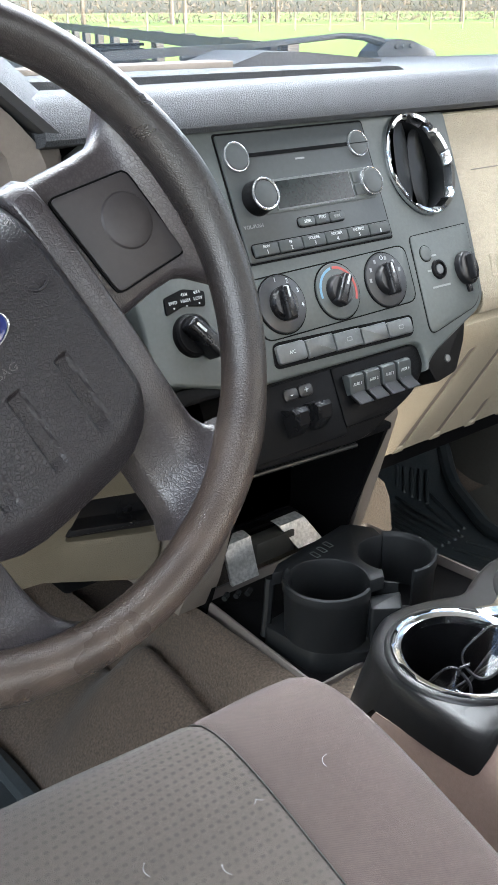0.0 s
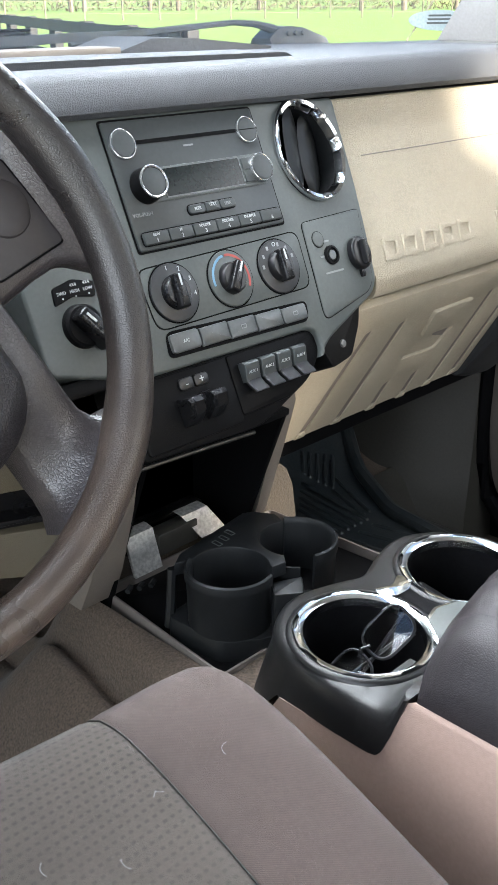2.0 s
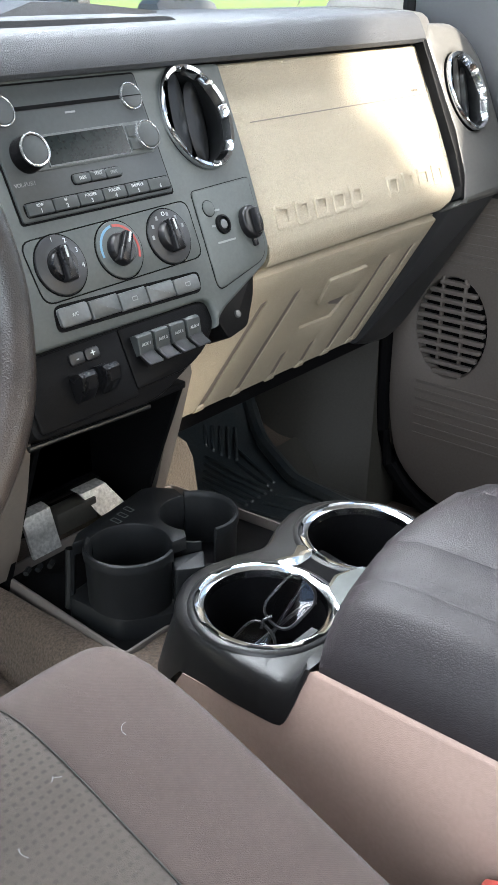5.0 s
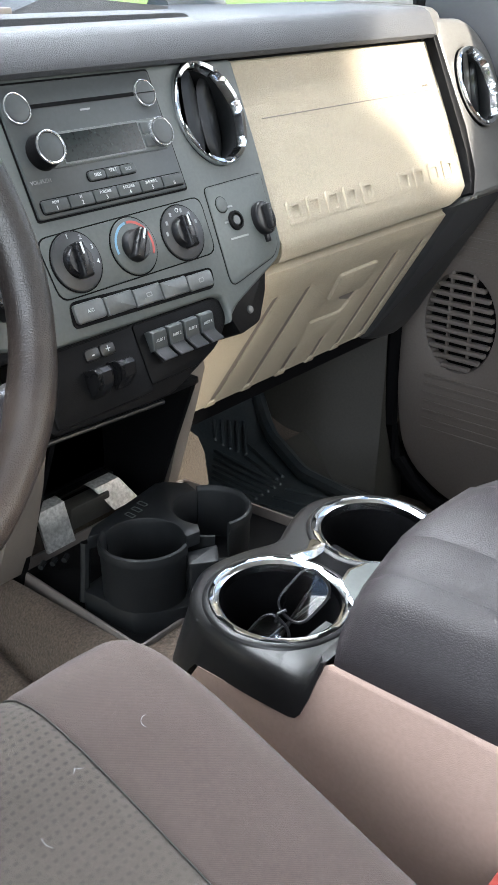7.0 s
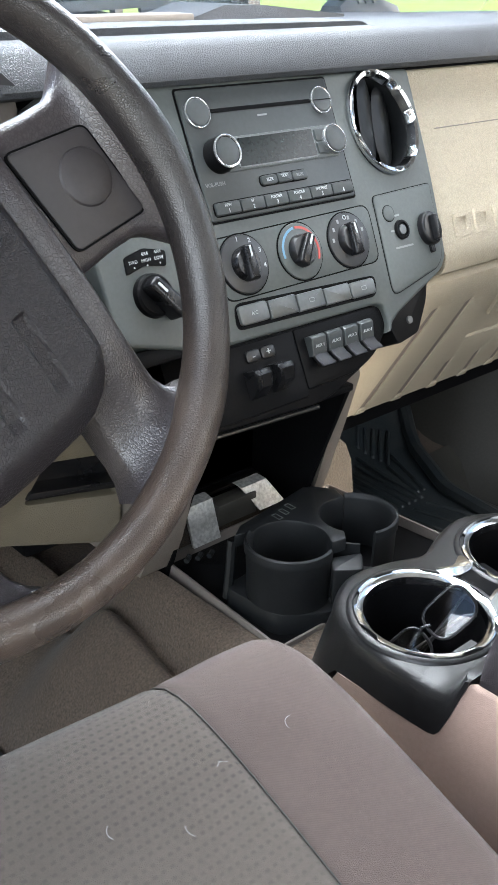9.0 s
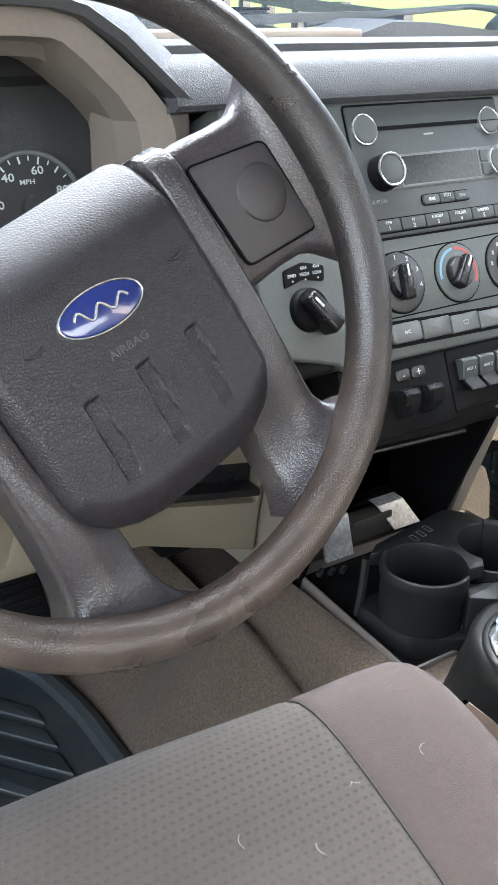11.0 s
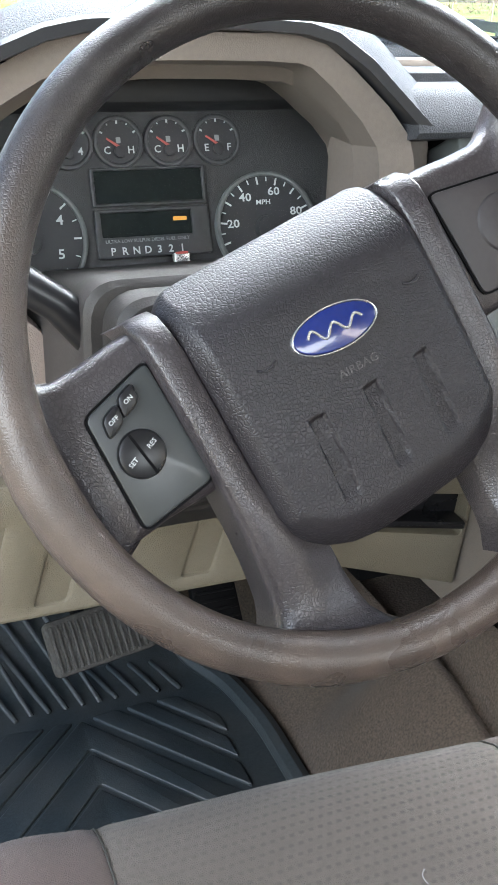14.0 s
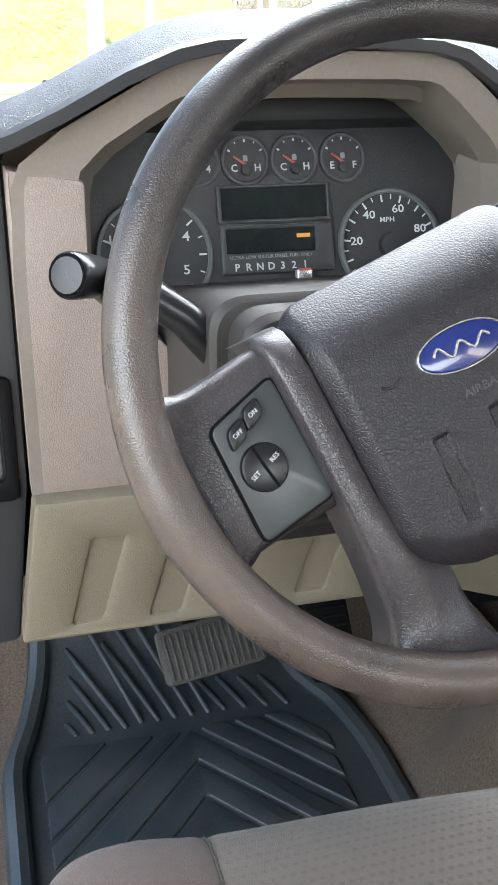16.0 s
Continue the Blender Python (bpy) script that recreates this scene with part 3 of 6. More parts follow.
part("pad_end", sweep(bmesh.new(), [(y + 0.004, z - 0.003) for y, z in profile], 1.315, 1.47, 6, lambda x, y, z: (x, y + 0.12 * ((x - 1.315) / 0.155) ** 2 * (1 if y < 0.9 else 0), z)), ENDGREY, dash)
# raised strip and wedge on top of the pad
part("top_strip", loft(bmesh.new(), [[(x, 0.800, 0.888), (x, 0.800, 0.8885 + h * 0.9), (x, 0.803, 0.8890 + h), (x, 0.87 + d, 0.8885 + h), (x, 0.90, 0.886)] for x, h, d in ((0.40, 0.0085, 0.0), (0.60, 0.0080, 0.0), (0.872, 0.0060, 0.0), (0.884, 0.0050, -0.005), (0.893, 0.0010, -0.02))]), PAD, dash, smooth=25)
part("defroster_lid", loft(bmesh.new(), [[(x, 1.0 - d, 0.884), (x, 1.10, 0.884), (x, 1.10, 0.8885 + h), (x, 1.0, 0.8885 + h)] for x, h, d in ((0.800, 0.0005, 0.0), (0.812, 0.0025, 0.0), (0.859, 0.0150, 0.004), (0.927, 0.0135, 0.004), (1.0, 0.0070, 0.002), (1.068, 0.0005, 0.0))]), PAD, dash, smooth=20)
part("defroster_slot", box(bmesh.new(), 0.43, 0.985, 0.884, 0.800, 1.03, 0.8960, 0.002), TANBEZEL, dash, "tan-grey defroster strip below the glass")

# instrument hood
PILLAR = [(0.378, 0.60), (0.448, 0.60), (0.444, 0.846), (0.412, 0.852), (0.378, 0.842)]
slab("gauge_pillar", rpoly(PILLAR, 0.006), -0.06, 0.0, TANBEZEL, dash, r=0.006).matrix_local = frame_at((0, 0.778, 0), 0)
LOW = [(-0.17, 0.835), (-0.012, 0.858), (0.124, 0.929), (0.326, 0.929), (0.412, 0.855)]


def eased(line, k=0.16):
    """An open line with its corners cut twice, so that they read as rounded."""
    for _ in range(2):
        out_ = [line[0]]
        for a_, b_, c_ in zip(line, line[1:], line[2:]):
            out_ += [tuple(b_[q] + (a_[q] - b_[q]) * k for q in (0, 1)), tuple(b_[q] + (c_[q] - b_[q]) * k for q in (0, 1))]
        line = out_ + [line[-1]]
        k = 0.25
    return line


TOP = [(-0.17, 0.862), (-0.014, 0.889), (0.114, 0.954), (0.334, 0.954), (0.430, 0.872)]
LOW, TOP = eased(LOW), eased(TOP)
sections = []
for y, k, fall in ((0.742, 0.45, 1.0), (0.750, 0.62, 1.0), (0.768, 0.85, 1.0), (0.792, 1.0, 1.0), (0.83, 1.0, 1.03), (0.94, 1.0, 0.80), (1.12, 1.0, 0.20)):
    far_ = (y + 0.02) / 0.762
    ring = []
    for (xl, zl), (xt, zt) in zip(LOW, TOP):
        x, z = xl + (xt - xl) * k, zl + (zt - zl) * k
        x, z = -0.03 + (x + 0.03) * far_, 0.953 - (0.953 - z) * far_
        ring.append((x, y, 0.885 + (z - 0.885) * fall if z > 0.885 else z))
    sections.append(ring)
front = [[(x + (xt - x) * k, y, z + (zt - z) * k) for (x, z), (xt, zt) in zip(LOW, TOP)] for y, k in ((0.800, 0.0), (0.744, 0.0), (0.7365, 0.05), (0.7355, 0.36), (0.742, 0.45))]
part("hood_lip", loft(bmesh.new(), front, closed=False), RIMGREY, dash, "dark smooth lip under the hood", smooth=25)
part("instrument_hood", loft(bmesh.new(), sections, closed=False), PAD, dash, "charcoal grained hood over the gauges", smooth=25)

outer = [(-0.008, 0.600), (-0.008, 0.856), (0.126, 0.927), (0.20, 0.928), (0.324, 0.927), (0.412, 0.853), (0.446, 0.600)]
inner = [(0.050, 0.600), (0.050, 0.850), (0.115, 0.892), (0.196, 0.904), (0.315, 0.903), (0.377, 0.843), (0.377, 0.60)]
inner2 = [(0.054, 0.62), (0.054, 0.840), (0.122, 0.884), (0.200, 0.893), (0.322, 0.891), (0.390, 0.834), (0.390, 0.62)]
inner3 = [(0.056, 0.62), (0.057, 0.836), (0.128, 0.880), (0.205, 0.888), (0.330, 0.886), (0.398, 0.830), (0.398, 0.62)]
outer, inner, inner2, inner3 = (eased(q, 0.10) for q in (outer, inner, inner2, inner3))
mid1 = [(a + (c - a) * 0.80, b + (d - b) * 0.80) for (a, b), (c, d) in zip(outer, inner)]
mid2 = [(a + (c - a) * 0.85, b + (d - b) * 0.85) for (a, b), (c, d) in zip(outer, inner)]
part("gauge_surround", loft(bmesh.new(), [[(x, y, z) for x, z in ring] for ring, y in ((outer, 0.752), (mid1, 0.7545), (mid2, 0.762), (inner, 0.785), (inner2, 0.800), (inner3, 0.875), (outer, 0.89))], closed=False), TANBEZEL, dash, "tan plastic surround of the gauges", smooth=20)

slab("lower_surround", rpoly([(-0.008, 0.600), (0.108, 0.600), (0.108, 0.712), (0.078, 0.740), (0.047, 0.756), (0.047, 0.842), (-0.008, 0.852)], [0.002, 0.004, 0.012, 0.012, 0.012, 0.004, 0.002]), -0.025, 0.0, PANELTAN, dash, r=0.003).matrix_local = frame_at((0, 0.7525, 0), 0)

# dark trim at the door side, with a framed switch
trim_m = frame_at((0, 0.778, 0), 0)
slab("side_trim", rpoly([(-0.19, 0.44), (-0.027, 0.455), (-0.0095, 0.60), (-0.0095, 0.852), (-0.19, 0.83)], 0.006), -0.06, 0.004, RIMGREY, dash, r=0.004).matrix_local = trim_m
slab("switch_frame", rect(-0.16, 0.59, -0.016, 0.695, 0.008), 0.004, 0.010, BLACK, dash, r=0.003, holes=[rect(-0.15, 0.608, -0.026, 0.682, 0.006)]).matrix_local = trim_m
slab("switch_plate", rect(-0.15, 0.61, -0.028, 0.68, 0.005), 0.004, 0.006, BEZEL, dash, r=0.001).matrix_local = trim_m

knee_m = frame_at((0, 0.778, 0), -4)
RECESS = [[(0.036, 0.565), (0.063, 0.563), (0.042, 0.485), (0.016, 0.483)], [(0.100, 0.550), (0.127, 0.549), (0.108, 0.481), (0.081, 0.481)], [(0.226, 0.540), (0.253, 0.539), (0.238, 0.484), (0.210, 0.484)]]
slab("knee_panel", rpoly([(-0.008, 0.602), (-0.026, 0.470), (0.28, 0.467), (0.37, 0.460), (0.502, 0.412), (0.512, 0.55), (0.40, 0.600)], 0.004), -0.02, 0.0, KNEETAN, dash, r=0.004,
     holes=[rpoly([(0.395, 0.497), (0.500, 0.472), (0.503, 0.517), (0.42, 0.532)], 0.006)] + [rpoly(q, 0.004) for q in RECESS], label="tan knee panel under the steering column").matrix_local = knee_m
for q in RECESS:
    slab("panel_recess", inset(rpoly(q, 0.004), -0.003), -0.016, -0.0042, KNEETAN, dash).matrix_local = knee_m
slab("ash_tray", rpoly([(0.39, 0.50), (0.51, 0.47), (0.51, 0.53), (0.41, 0.54)], 0.004), -0.03, -0.018, GLOSSBLACK, dash).matrix_local = knee_m
slab("ash_tray_lip", rpoly([(0.395, 0.503), (0.500, 0.481), (0.501, 0.489), (0.400, 0.510)], 0.002), -0.018, 0.004, GLOSSBLACK, dash, r=0.002).matrix_local = knee_m
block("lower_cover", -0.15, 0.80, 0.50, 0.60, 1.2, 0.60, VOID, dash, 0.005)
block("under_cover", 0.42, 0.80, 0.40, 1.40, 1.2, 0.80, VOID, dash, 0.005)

# passenger side: padded upper panel and glove box door, both leaning like the stack
RIGHT = [(0.40, 1.262), (0.425, 1.263), (0.632, 1.281), (0.640, 1.262), (0.650, 1.283), (0.663, 1.297), (0.70, 1.311), (0.78, 1.316), (0.87, 1.316)]


def lean_y(z, back=0.008):
    """Where the leaning front of the dashboard stands at height z."""
    return 0.691 + back + (z - 0.736) * 0.4706


def passenger_panel(points, left=0.80, cols=16, back=0.03, trim=0.0):
    prof = list(points)
    closed = prof + [(prof[-1][0] + back, prof[-1][1]), (prof[0][0] + back, prof[0][1])]
    return loft(bmesh.new(), [[(left + (lerp_table(RIGHT, z) - trim - left) * i / (cols - 1), y, z) for y, z in closed] for i in range(cols)])


part("airbag_panel", passenger_panel([(0.690, 0.636), (0.674, 0.637), (0.664, 0.642), (0.6595, 0.652), (0.6605, 0.664)] + [(lean_y(z), z) for z in (0.70, 0.74, 0.78, 0.82, 0.8445)] + [(0.756, 0.8465)], left=0.884, back=0.02), TAN, dash, "tan grained vinyl panel over the passenger airbag")
part("panel_seam", passenger_panel([(lean_y(z, 0.008) + d, z) for z, d in ((0.7855, 0.001), (0.7858, -0.0006), (0.7868, -0.0006), (0.7871, 0.001))], left=0.925, back=0.002, trim=0.024), TANBEZEL, dash)
for k in range(4):
    slab("tag_bar", rect(1.272 + 0.004 * k, 0.790, 1.2745 + 0.004 * k, 0.794, 0.0003), -0.001, 0.0006, TANBEZEL, dash).matrix_local = frame_at((0, lean_y(0.792), 0), 0)
# black strip put in for the shadow line below the pad
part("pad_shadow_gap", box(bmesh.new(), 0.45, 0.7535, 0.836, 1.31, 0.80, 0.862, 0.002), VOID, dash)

glove = thing("glove_box", "tan ribbed glove box door with a pull handle", "glove box")
GB = [(0.802, 0.420), (0.794, 0.421), (0.787, 0.430), (0.6755, 0.626), (0.672, 0.632), (0.678, 0.635)]
part("glove_door", passenger_panel([(y + 0.008, z) for y, z in GB], left=0.768, trim=0.004), TAN, glove, smooth=40)
# the face of the glove box door: local x right, y up along it, z outwards
a = Vector((0, 0.79, 0.425))
up_ = (Vector((0, 0.672, 0.632)) - a).normalized()
GLOVE_M = Matrix(((1, 0, 0, 0), (0, up_.y, -up_.z, a.y), (0, up_.z, up_.y, a.z), (0, 0, 0, 1)))
GROOVES = ((0.900, 0.010, 0.9227, 0.1887), (0.9722, 0.010, 0.9905, 0.1865), (1.0466, 0.008, 1.0485, 0.058), (1.1143, 0.008, 1.1146, 0.0556), (1.1751, 0.010, 1.1852, 0.1906), (1.2350, 0.012, 1.2480, 0.1969))
PULL = [(1.046, 0.100), (1.124, 0.097), (1.137, 0.141), (1.056, 0.141)]
# skin of the door, cut through over the grooves and the finger recess
slab("door_skin", rpoly([(0.771, 0.007), (1.2575, 0.007), (1.2745, 0.234), (0.771, 0.234)], 0.004), -0.010, 0.0022, TAN, glove, r=0.0012,
     holes=[rpoly([(x0 - 0.0062, y0 + 0.002), (x0 + 0.0062, y0 + 0.002), (x1 + 0.0052, y1), (x1 - 0.0062, y1 - 0.004)], 0.002) for x0, y0, x1, y1 in GROOVES] + [rpoly(PULL, 0.006)]).matrix_local = GLOVE_M
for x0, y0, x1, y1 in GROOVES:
    # darker tan floor: the groove's shade is put into the colour
    slab("groove_shade_floor", rpoly([(x0 - 0.009, y0), (x0 + 0.009, y0), (x1 + 0.008, y1 + 0.002), (x1 - 0.009, y1 - 0.002)], 0.002), -0.0098, 0.0004, TANBEZEL, glove).matrix_local = GLOVE_M
    slab("groove_end", rpoly([(x0 - 0.011, y0 - 0.004), (x0 + 0.010, y0 - 0.004), (x0 + 0.007, y0 + 0.005), (x0 - 0.007, y0 + 0.005)], 0.002), -0.009, 0.0036, TAN, glove, r=0.001).matrix_local = GLOVE_M
slab("handle", rpoly([(1.056, 0.142), (1.136, 0.1425), (1.136, 0.189), (1.051, 0.187)], 0.004), -0.001, 0.0070, TAN, glove, r=0.002).matrix_local = GLOVE_M
slab("handle_recess", inset(rpoly(PULL, 0.006), -0.002), -0.009, -0.0018, TAN, glove).matrix_local = GLOVE_M
# darker patch painted in for the shade under the handle
slab("finger_slot_shade", rpoly([(1.100, 0.126), (1.133, 0.116), (1.137, 0.141), (1.100, 0.141)], 0.002), -0.008, -0.0012, DOORTRIM, glove).matrix_local = GLOVE_M

# dark end of the dashboard with the outer vent
end_m = frame_at((0, 0.691, 0.736), 25.2)
VENT_R = (1.392, 0.0500)
slab("end_panel", rpoly([(1.322, 0.130), (1.322, 0.01), (1.316, -0.055), (1.300, -0.085), (1.285, -0.100), (1.44, -0.100), (1.468, 0.0), (1.468, 0.10), (1.425, 0.150), (1.34, 0.153)], [0.004, 0.03, 0.02, 0.01, 0.004, 0.01, 0.03, 0.04, 0.03, 0.01]),
     -0.12, 0.006, ENDGREY, dash, r=0.012, holes=[ellipse(*VENT_R, 0.044, 0.054)], steps=3, label="dark grey end panel beside the door").matrix_local = end_m
slab("lower_end", rpoly([(1.262, -0.010), (1.30, -0.026), (1.385, -0.040), (1.415, -0.01), (1.425, 0.10), (1.440, 0.262), (1.286, 0.262), (1.284, 0.13)], [0.006, 0.02, 0.03, 0.03, 0.05, 0.01, 0.01, 0.02]), -0.10, 0.004, RIMGREY, dash, r=0.012, steps=3).matrix_local = GLOVE_M
slab("edge_strip", rpoly([(1.314, 0.128), (1.326, 0.128), (1.331, 0.0), (1.320, -0.062), (1.298, -0.094), (1.287, -0.090), (1.300, -0.075), (1.311, -0.03)], 0.003), -0.05, 0.007, BLACK, dash, r=0.002).matrix_local = end_m

# raised shapes in place of the badge on the airbag panel
badge = thing("raised_badge", "row of raised tan badge shapes on the airbag panel", "badge", frame_at((0, lean_y(0.688), 0.688), 25.2))
x = 0.910
for i in range(9):
    w = 0.0285
    if i == 5:
        x = 1.142
    slant = 0.006
    ring = [(x, -0.0140), (x + w, -0.0140), (x + w + slant, 0.0140), (x + slant, 0.0140)]
    slab("raised_shape", rpoly(ring, 0.003, 2), -0.001, 0.0036, TAN, badge, r=0.0008, holes=[rpoly(inset(ring, 0.0068), 0.001, 1)])
    x += w + 0.0085

# ---------- centre stack ----------
STACK_M = frame_at((0.671, 0.691, 0.736), 25.2)
stack = thing("centre_stack", "charcoal plastic centre stack bezel", "dashboard panel", STACK_M)
VENT_C = (0.1635, 0.0712)
bezel = rpoly([(-0.222, 0.1320), (-0.222, -0.082), (-0.158, -0.099), (-0.150, -0.106), (0.084, -0.1075), (0.0945, -0.112), (0.0965, -0.128), (0.092, -0.139), (0.110, -0.1245), (0.198, -0.0915), (0.2105, -0.0780), (0.2215, 0.012), (0.2262, 0.1250)],
              [0.004, 0.01, 0.008, 0.004, 0.008, 0.006, 0.006, 0.001, 0.02, 0.008, 0.008, 0.05, 0.006], 5)
slab("bezel", bezel, -0.05, 0.0, BEZEL, stack, r=0.0035, holes=[ellipse(*VENT_C, 0.0455, 0.0525, 48)], steps=3)
slab("lower_trim", rect(-0.222, -0.105, -0.158, -0.090, 0.004), -0.04, -0.004, BLACK, stack, r=0.003)
slab("lower_panel", rpoly([(-0.155, -0.104), (0.100, -0.104), (0.1015, -0.130), (0.076, -0.1552), (-0.008, -0.184), (-0.155, -0.1775)], [0.004, 0.004, 0.01, 0.02, 0.02, 0.01], 4), -0.05, -0.007, BLACK, stack, r=0.003, label="black lower switch panel")

# radio
radio = thing("radio", "charcoal car radio with knobs, display and preset buttons", "radio", STACK_M)
slab("groove", rect(-0.0955, 0.0006, 0.0968, 0.1236, 0.004), -0.001, 0.0004, VOID, radio)
slab("face", rect(-0.0935, 0.0026, 0.0945, 0.1214, 0.003), 0.0, 0.0024, RADIO, radio, r=0.0012)
slab("disc_slot", rect(-0.062, 0.0985, 0.066, 0.1022, 0.0008), 0.0024, 0.0029, VOID, radio)
slab("display_surround", rect(-0.060, 0.0440, 0.088, 0.0755, 0.003), 0.0024, 0.0034, BEZEL, radio, r=0.0008)
slab("display", rect(-0.0445, 0.0475, 0.0565, 0.0732, 0.001), 0.0034, 0.0040, SCREEN, radio)
slab("display_edge", rect(-0.0450, 0.0460, 0.0570, 0.0740, 0.001), 0.0034, 0.0041, BUTTON, radio, holes=[rect(-0.0440, 0.0474, 0.0560, 0.0732, 0.001)])
for y in (0.0540, 0.0668):
    slab("side_key", rect(0.0590, y - 0.0056, 0.0740, y + 0.0056, 0.001), 0.0034, 0.0048, RADIO, radio, r=0.0005)


def round_button(parent, x, y, r, height, mat_=RADIO, ring=0.0016, base=0.0024):
    b = slab("button", ellipse(x, y, r - ring, r - ring, 32), base, base + height, mat_, parent, r=0.0015, steps=3)
    slab("ring", ellipse(x, y, r, r, 36), base, base + height - 0.0004, SILVER, b, r=0.0008, holes=[ellipse(x, y, r - ring, r - ring, 36)])
    return b


round_button(radio, -0.0772, 0.0998, 0.0142, 0.004)
updown = round_button(radio, 0.0795, 0.0995, 0.0135, 0.004)
slab("split", rect(0.067, 0.0991, 0.092, 0.0999, 0.0003), 0.0060, 0.0067, VOID, updown)
volume = part("volume_knob", lathe(bmesh.new(), [(0.0165, 0.002), (0.0155, 0.016), (0.0150, 0.0175), (0.0132, 0.0170), (0.0120, 0.0172), (0, 0.0178)], 44, Matrix.Translation((-0.0660, 0.0600, 0))), BLACK, radio, "black rotary knob with a silver ring")
part("ring", lathe(bmesh.new(), [(0.0153, 0.0160), (0.0153, 0.0184), (0.0143, 0.0188), (0.0132, 0.0180), (0.0132, 0.0160)], 44, Matrix.Translation((-0.0660, 0.0600, 0))), SILVER, volume)
slab("knob_face", ellipse(-0.0660, 0.0600, 0.0128, 0.0128, 36), 0.0165, 0.0180, RADIO, volume, r=0.0008)
round_button(radio, 0.0815, 0.0600, 0.0145, 0.007)
slab("seek_surround", rect(-0.0262, 0.0262, 0.0362, 0.0370, 0.005), 0.0024, 0.0029, VOID, radio)
for x0, x1 in ((-0.0250, -0.0048), (-0.0040, 0.0140), (0.0148, 0.0350)):
    slab("seek_key", rect(x0, 0.0272, x1, 0.0360, 0.0035 if x0 < -0.02 or x1 > 0.03 else 0.0005), 0.0026, 0.0052, RADIO, radio, r=0.0010)
slab("preset_surround", rect(-0.0885, 0.0058, 0.0935, 0.0195, 0.005), 0.0024, 0.0029, VOID, radio)
for i in range(6):
    x0 = -0.0870 + i * 0.0299
    slab("preset_key", rect(x0, 0.0070, x0 + 0.0288, 0.0183, 0.0012), 0.0026, 0.0056, RADIO, radio, r=0.0012)
    lettering("key_number", str(i + 1), 0.0055, (x0 + 0.0144, 0.0100, 0.0057), radio, LETTER)
for i, word in enumerate(("REW", "FF", "FOLDER", "FOLDER", "SHUFFLE", "")):
    if word:
        lettering("key_word", word, 0.0037 + 0.0001 * i, (-0.0726 + i * 0.0299, 0.0152, 0.0057), radio, LETTER)
lettering("key_word", "SEEK", 0.0042, (-0.0145, 0.0316, 0.0053), radio, LETTER)
lettering("key_word", "TEXT", 0.0042, (0.0050, 0.0332, 0.0053), radio, LETTER)
lettering("key_word", "SEEK", 0.0042, (0.0245, 0.0316, 0.0053), radio, DIMLETTER)
lettering("knob_word", "VOL-PUSH", 0.0050, (-0.078, 0.0352, 0.0026), radio, DIMLETTER)
slab("maker_bar", rect(-0.006, 0.0915, 0.006, 0.0932, 0.0002), 0.0024, 0.0026, DIMLETTER, radio)

# heater controls
climate = thing("climate_control", "heater control panel with three rotary knobs", "climate control", STACK_M)
slab("panel", rpoly([(-0.104, -0.0125), (0.1085, -0.0085), (0.106, -0.066), (-0.100, -0.069)], 0.012, 4), -0.001, 0.0006, BEZEL, climate, r=0.0005)
slab("panel_joint", rpoly([(-0.1052, -0.0113), (0.1097, -0.0073), (0.1072, -0.0672), (-0.1012, -0.0702)], 0.0125, 4), -0.001, 0.00035, VOID, climate)


def heater_knob(x, turn, mark):
    y = -0.0390
    ring = slab("dial", ellipse(x, y, 0.0275, 0.0275, 44), 0.0, 0.0030, mark, climate, r=0.0015, label="round dial plate")
    slab("dial_joint", ellipse(x, y, 0.0288, 0.0288, 44), 0.0, 0.0012, VOID, ring)
    knob = part("knob", lathe(bmesh.new(), [(0.0158, 0.003), (0.0150, 0.007), (0.0130, 0.0095), (0, 0.010)], 36, Matrix.Translation((x, y, 0))), GLOSSBLACK, climate, "black knob with a raised grip")
    grip = slab("grip", rpoly([(-0.0064, -0.0165), (0.0064, -0.0165), (0.0050, 0.0160), (-0.0050, 0.0160)], 0.003), 0.005, 0.0150, GLOSSBLACK, knob, r=0.003, steps=3)
    turned = Matrix.Translation((x, y, 0)) @ Matrix.Rotation(radians(turn), 4, "Z")
    grip.matrix_local = turned
    line = slab("pointer", rect(-0.0010, 0.004, 0.0010, 0.0145, 0.0004), 0.0148, 0.0154, LETTER, knob)
    line.matrix_local = turned
    return ring


dial_l = heater_knob(-0.0700, -2, RIMGREY)
dial_c = heater_knob(0.0016, -35, BEZEL)
dial_r = heater_knob(0.0690, 0, RIMGREY)
for i, word in enumerate("1234"):
    an = radians(96 - i * 36)
    lettering("dial_number", word, 0.0062, (-0.0700 + 0.0232 * math.cos(an), -0.039 + 0.0232 * math.sin(an), 0.0032), dial_l, LETTER)
lettering("dial_number", "O", 0.0065, (0.0690, -0.039 + 0.0222, 0.0032), dial_r, LETTER)


def arc_band(cx, cy, r0, r1, a0, a1, n=20):
    pts = [(cx + r1 * math.cos(radians(a0 + (a1 - a0) * i / n)), cy + r1 * math.sin(radians(a0 + (a1 - a0) * i / n))) for i in range(n + 1)]
    return pts + [(cx + r0 * math.cos(radians(a1 + (a0 - a1) * i / n)), cy + r0 * math.sin(radians(a1 + (a0 - a1) * i / n))) for i in range(n + 1)]


slab("cold_band", arc_band(0.0016, -0.039, 0.0215, 0.0240, 98, 190), 0.003, 0.0033, BLUE, dial_c)
slab("hot_band", arc_band(0.0016, -0.039, 0.0215, 0.0240, -30, 92), 0.003, 0.0033, RED, dial_c)
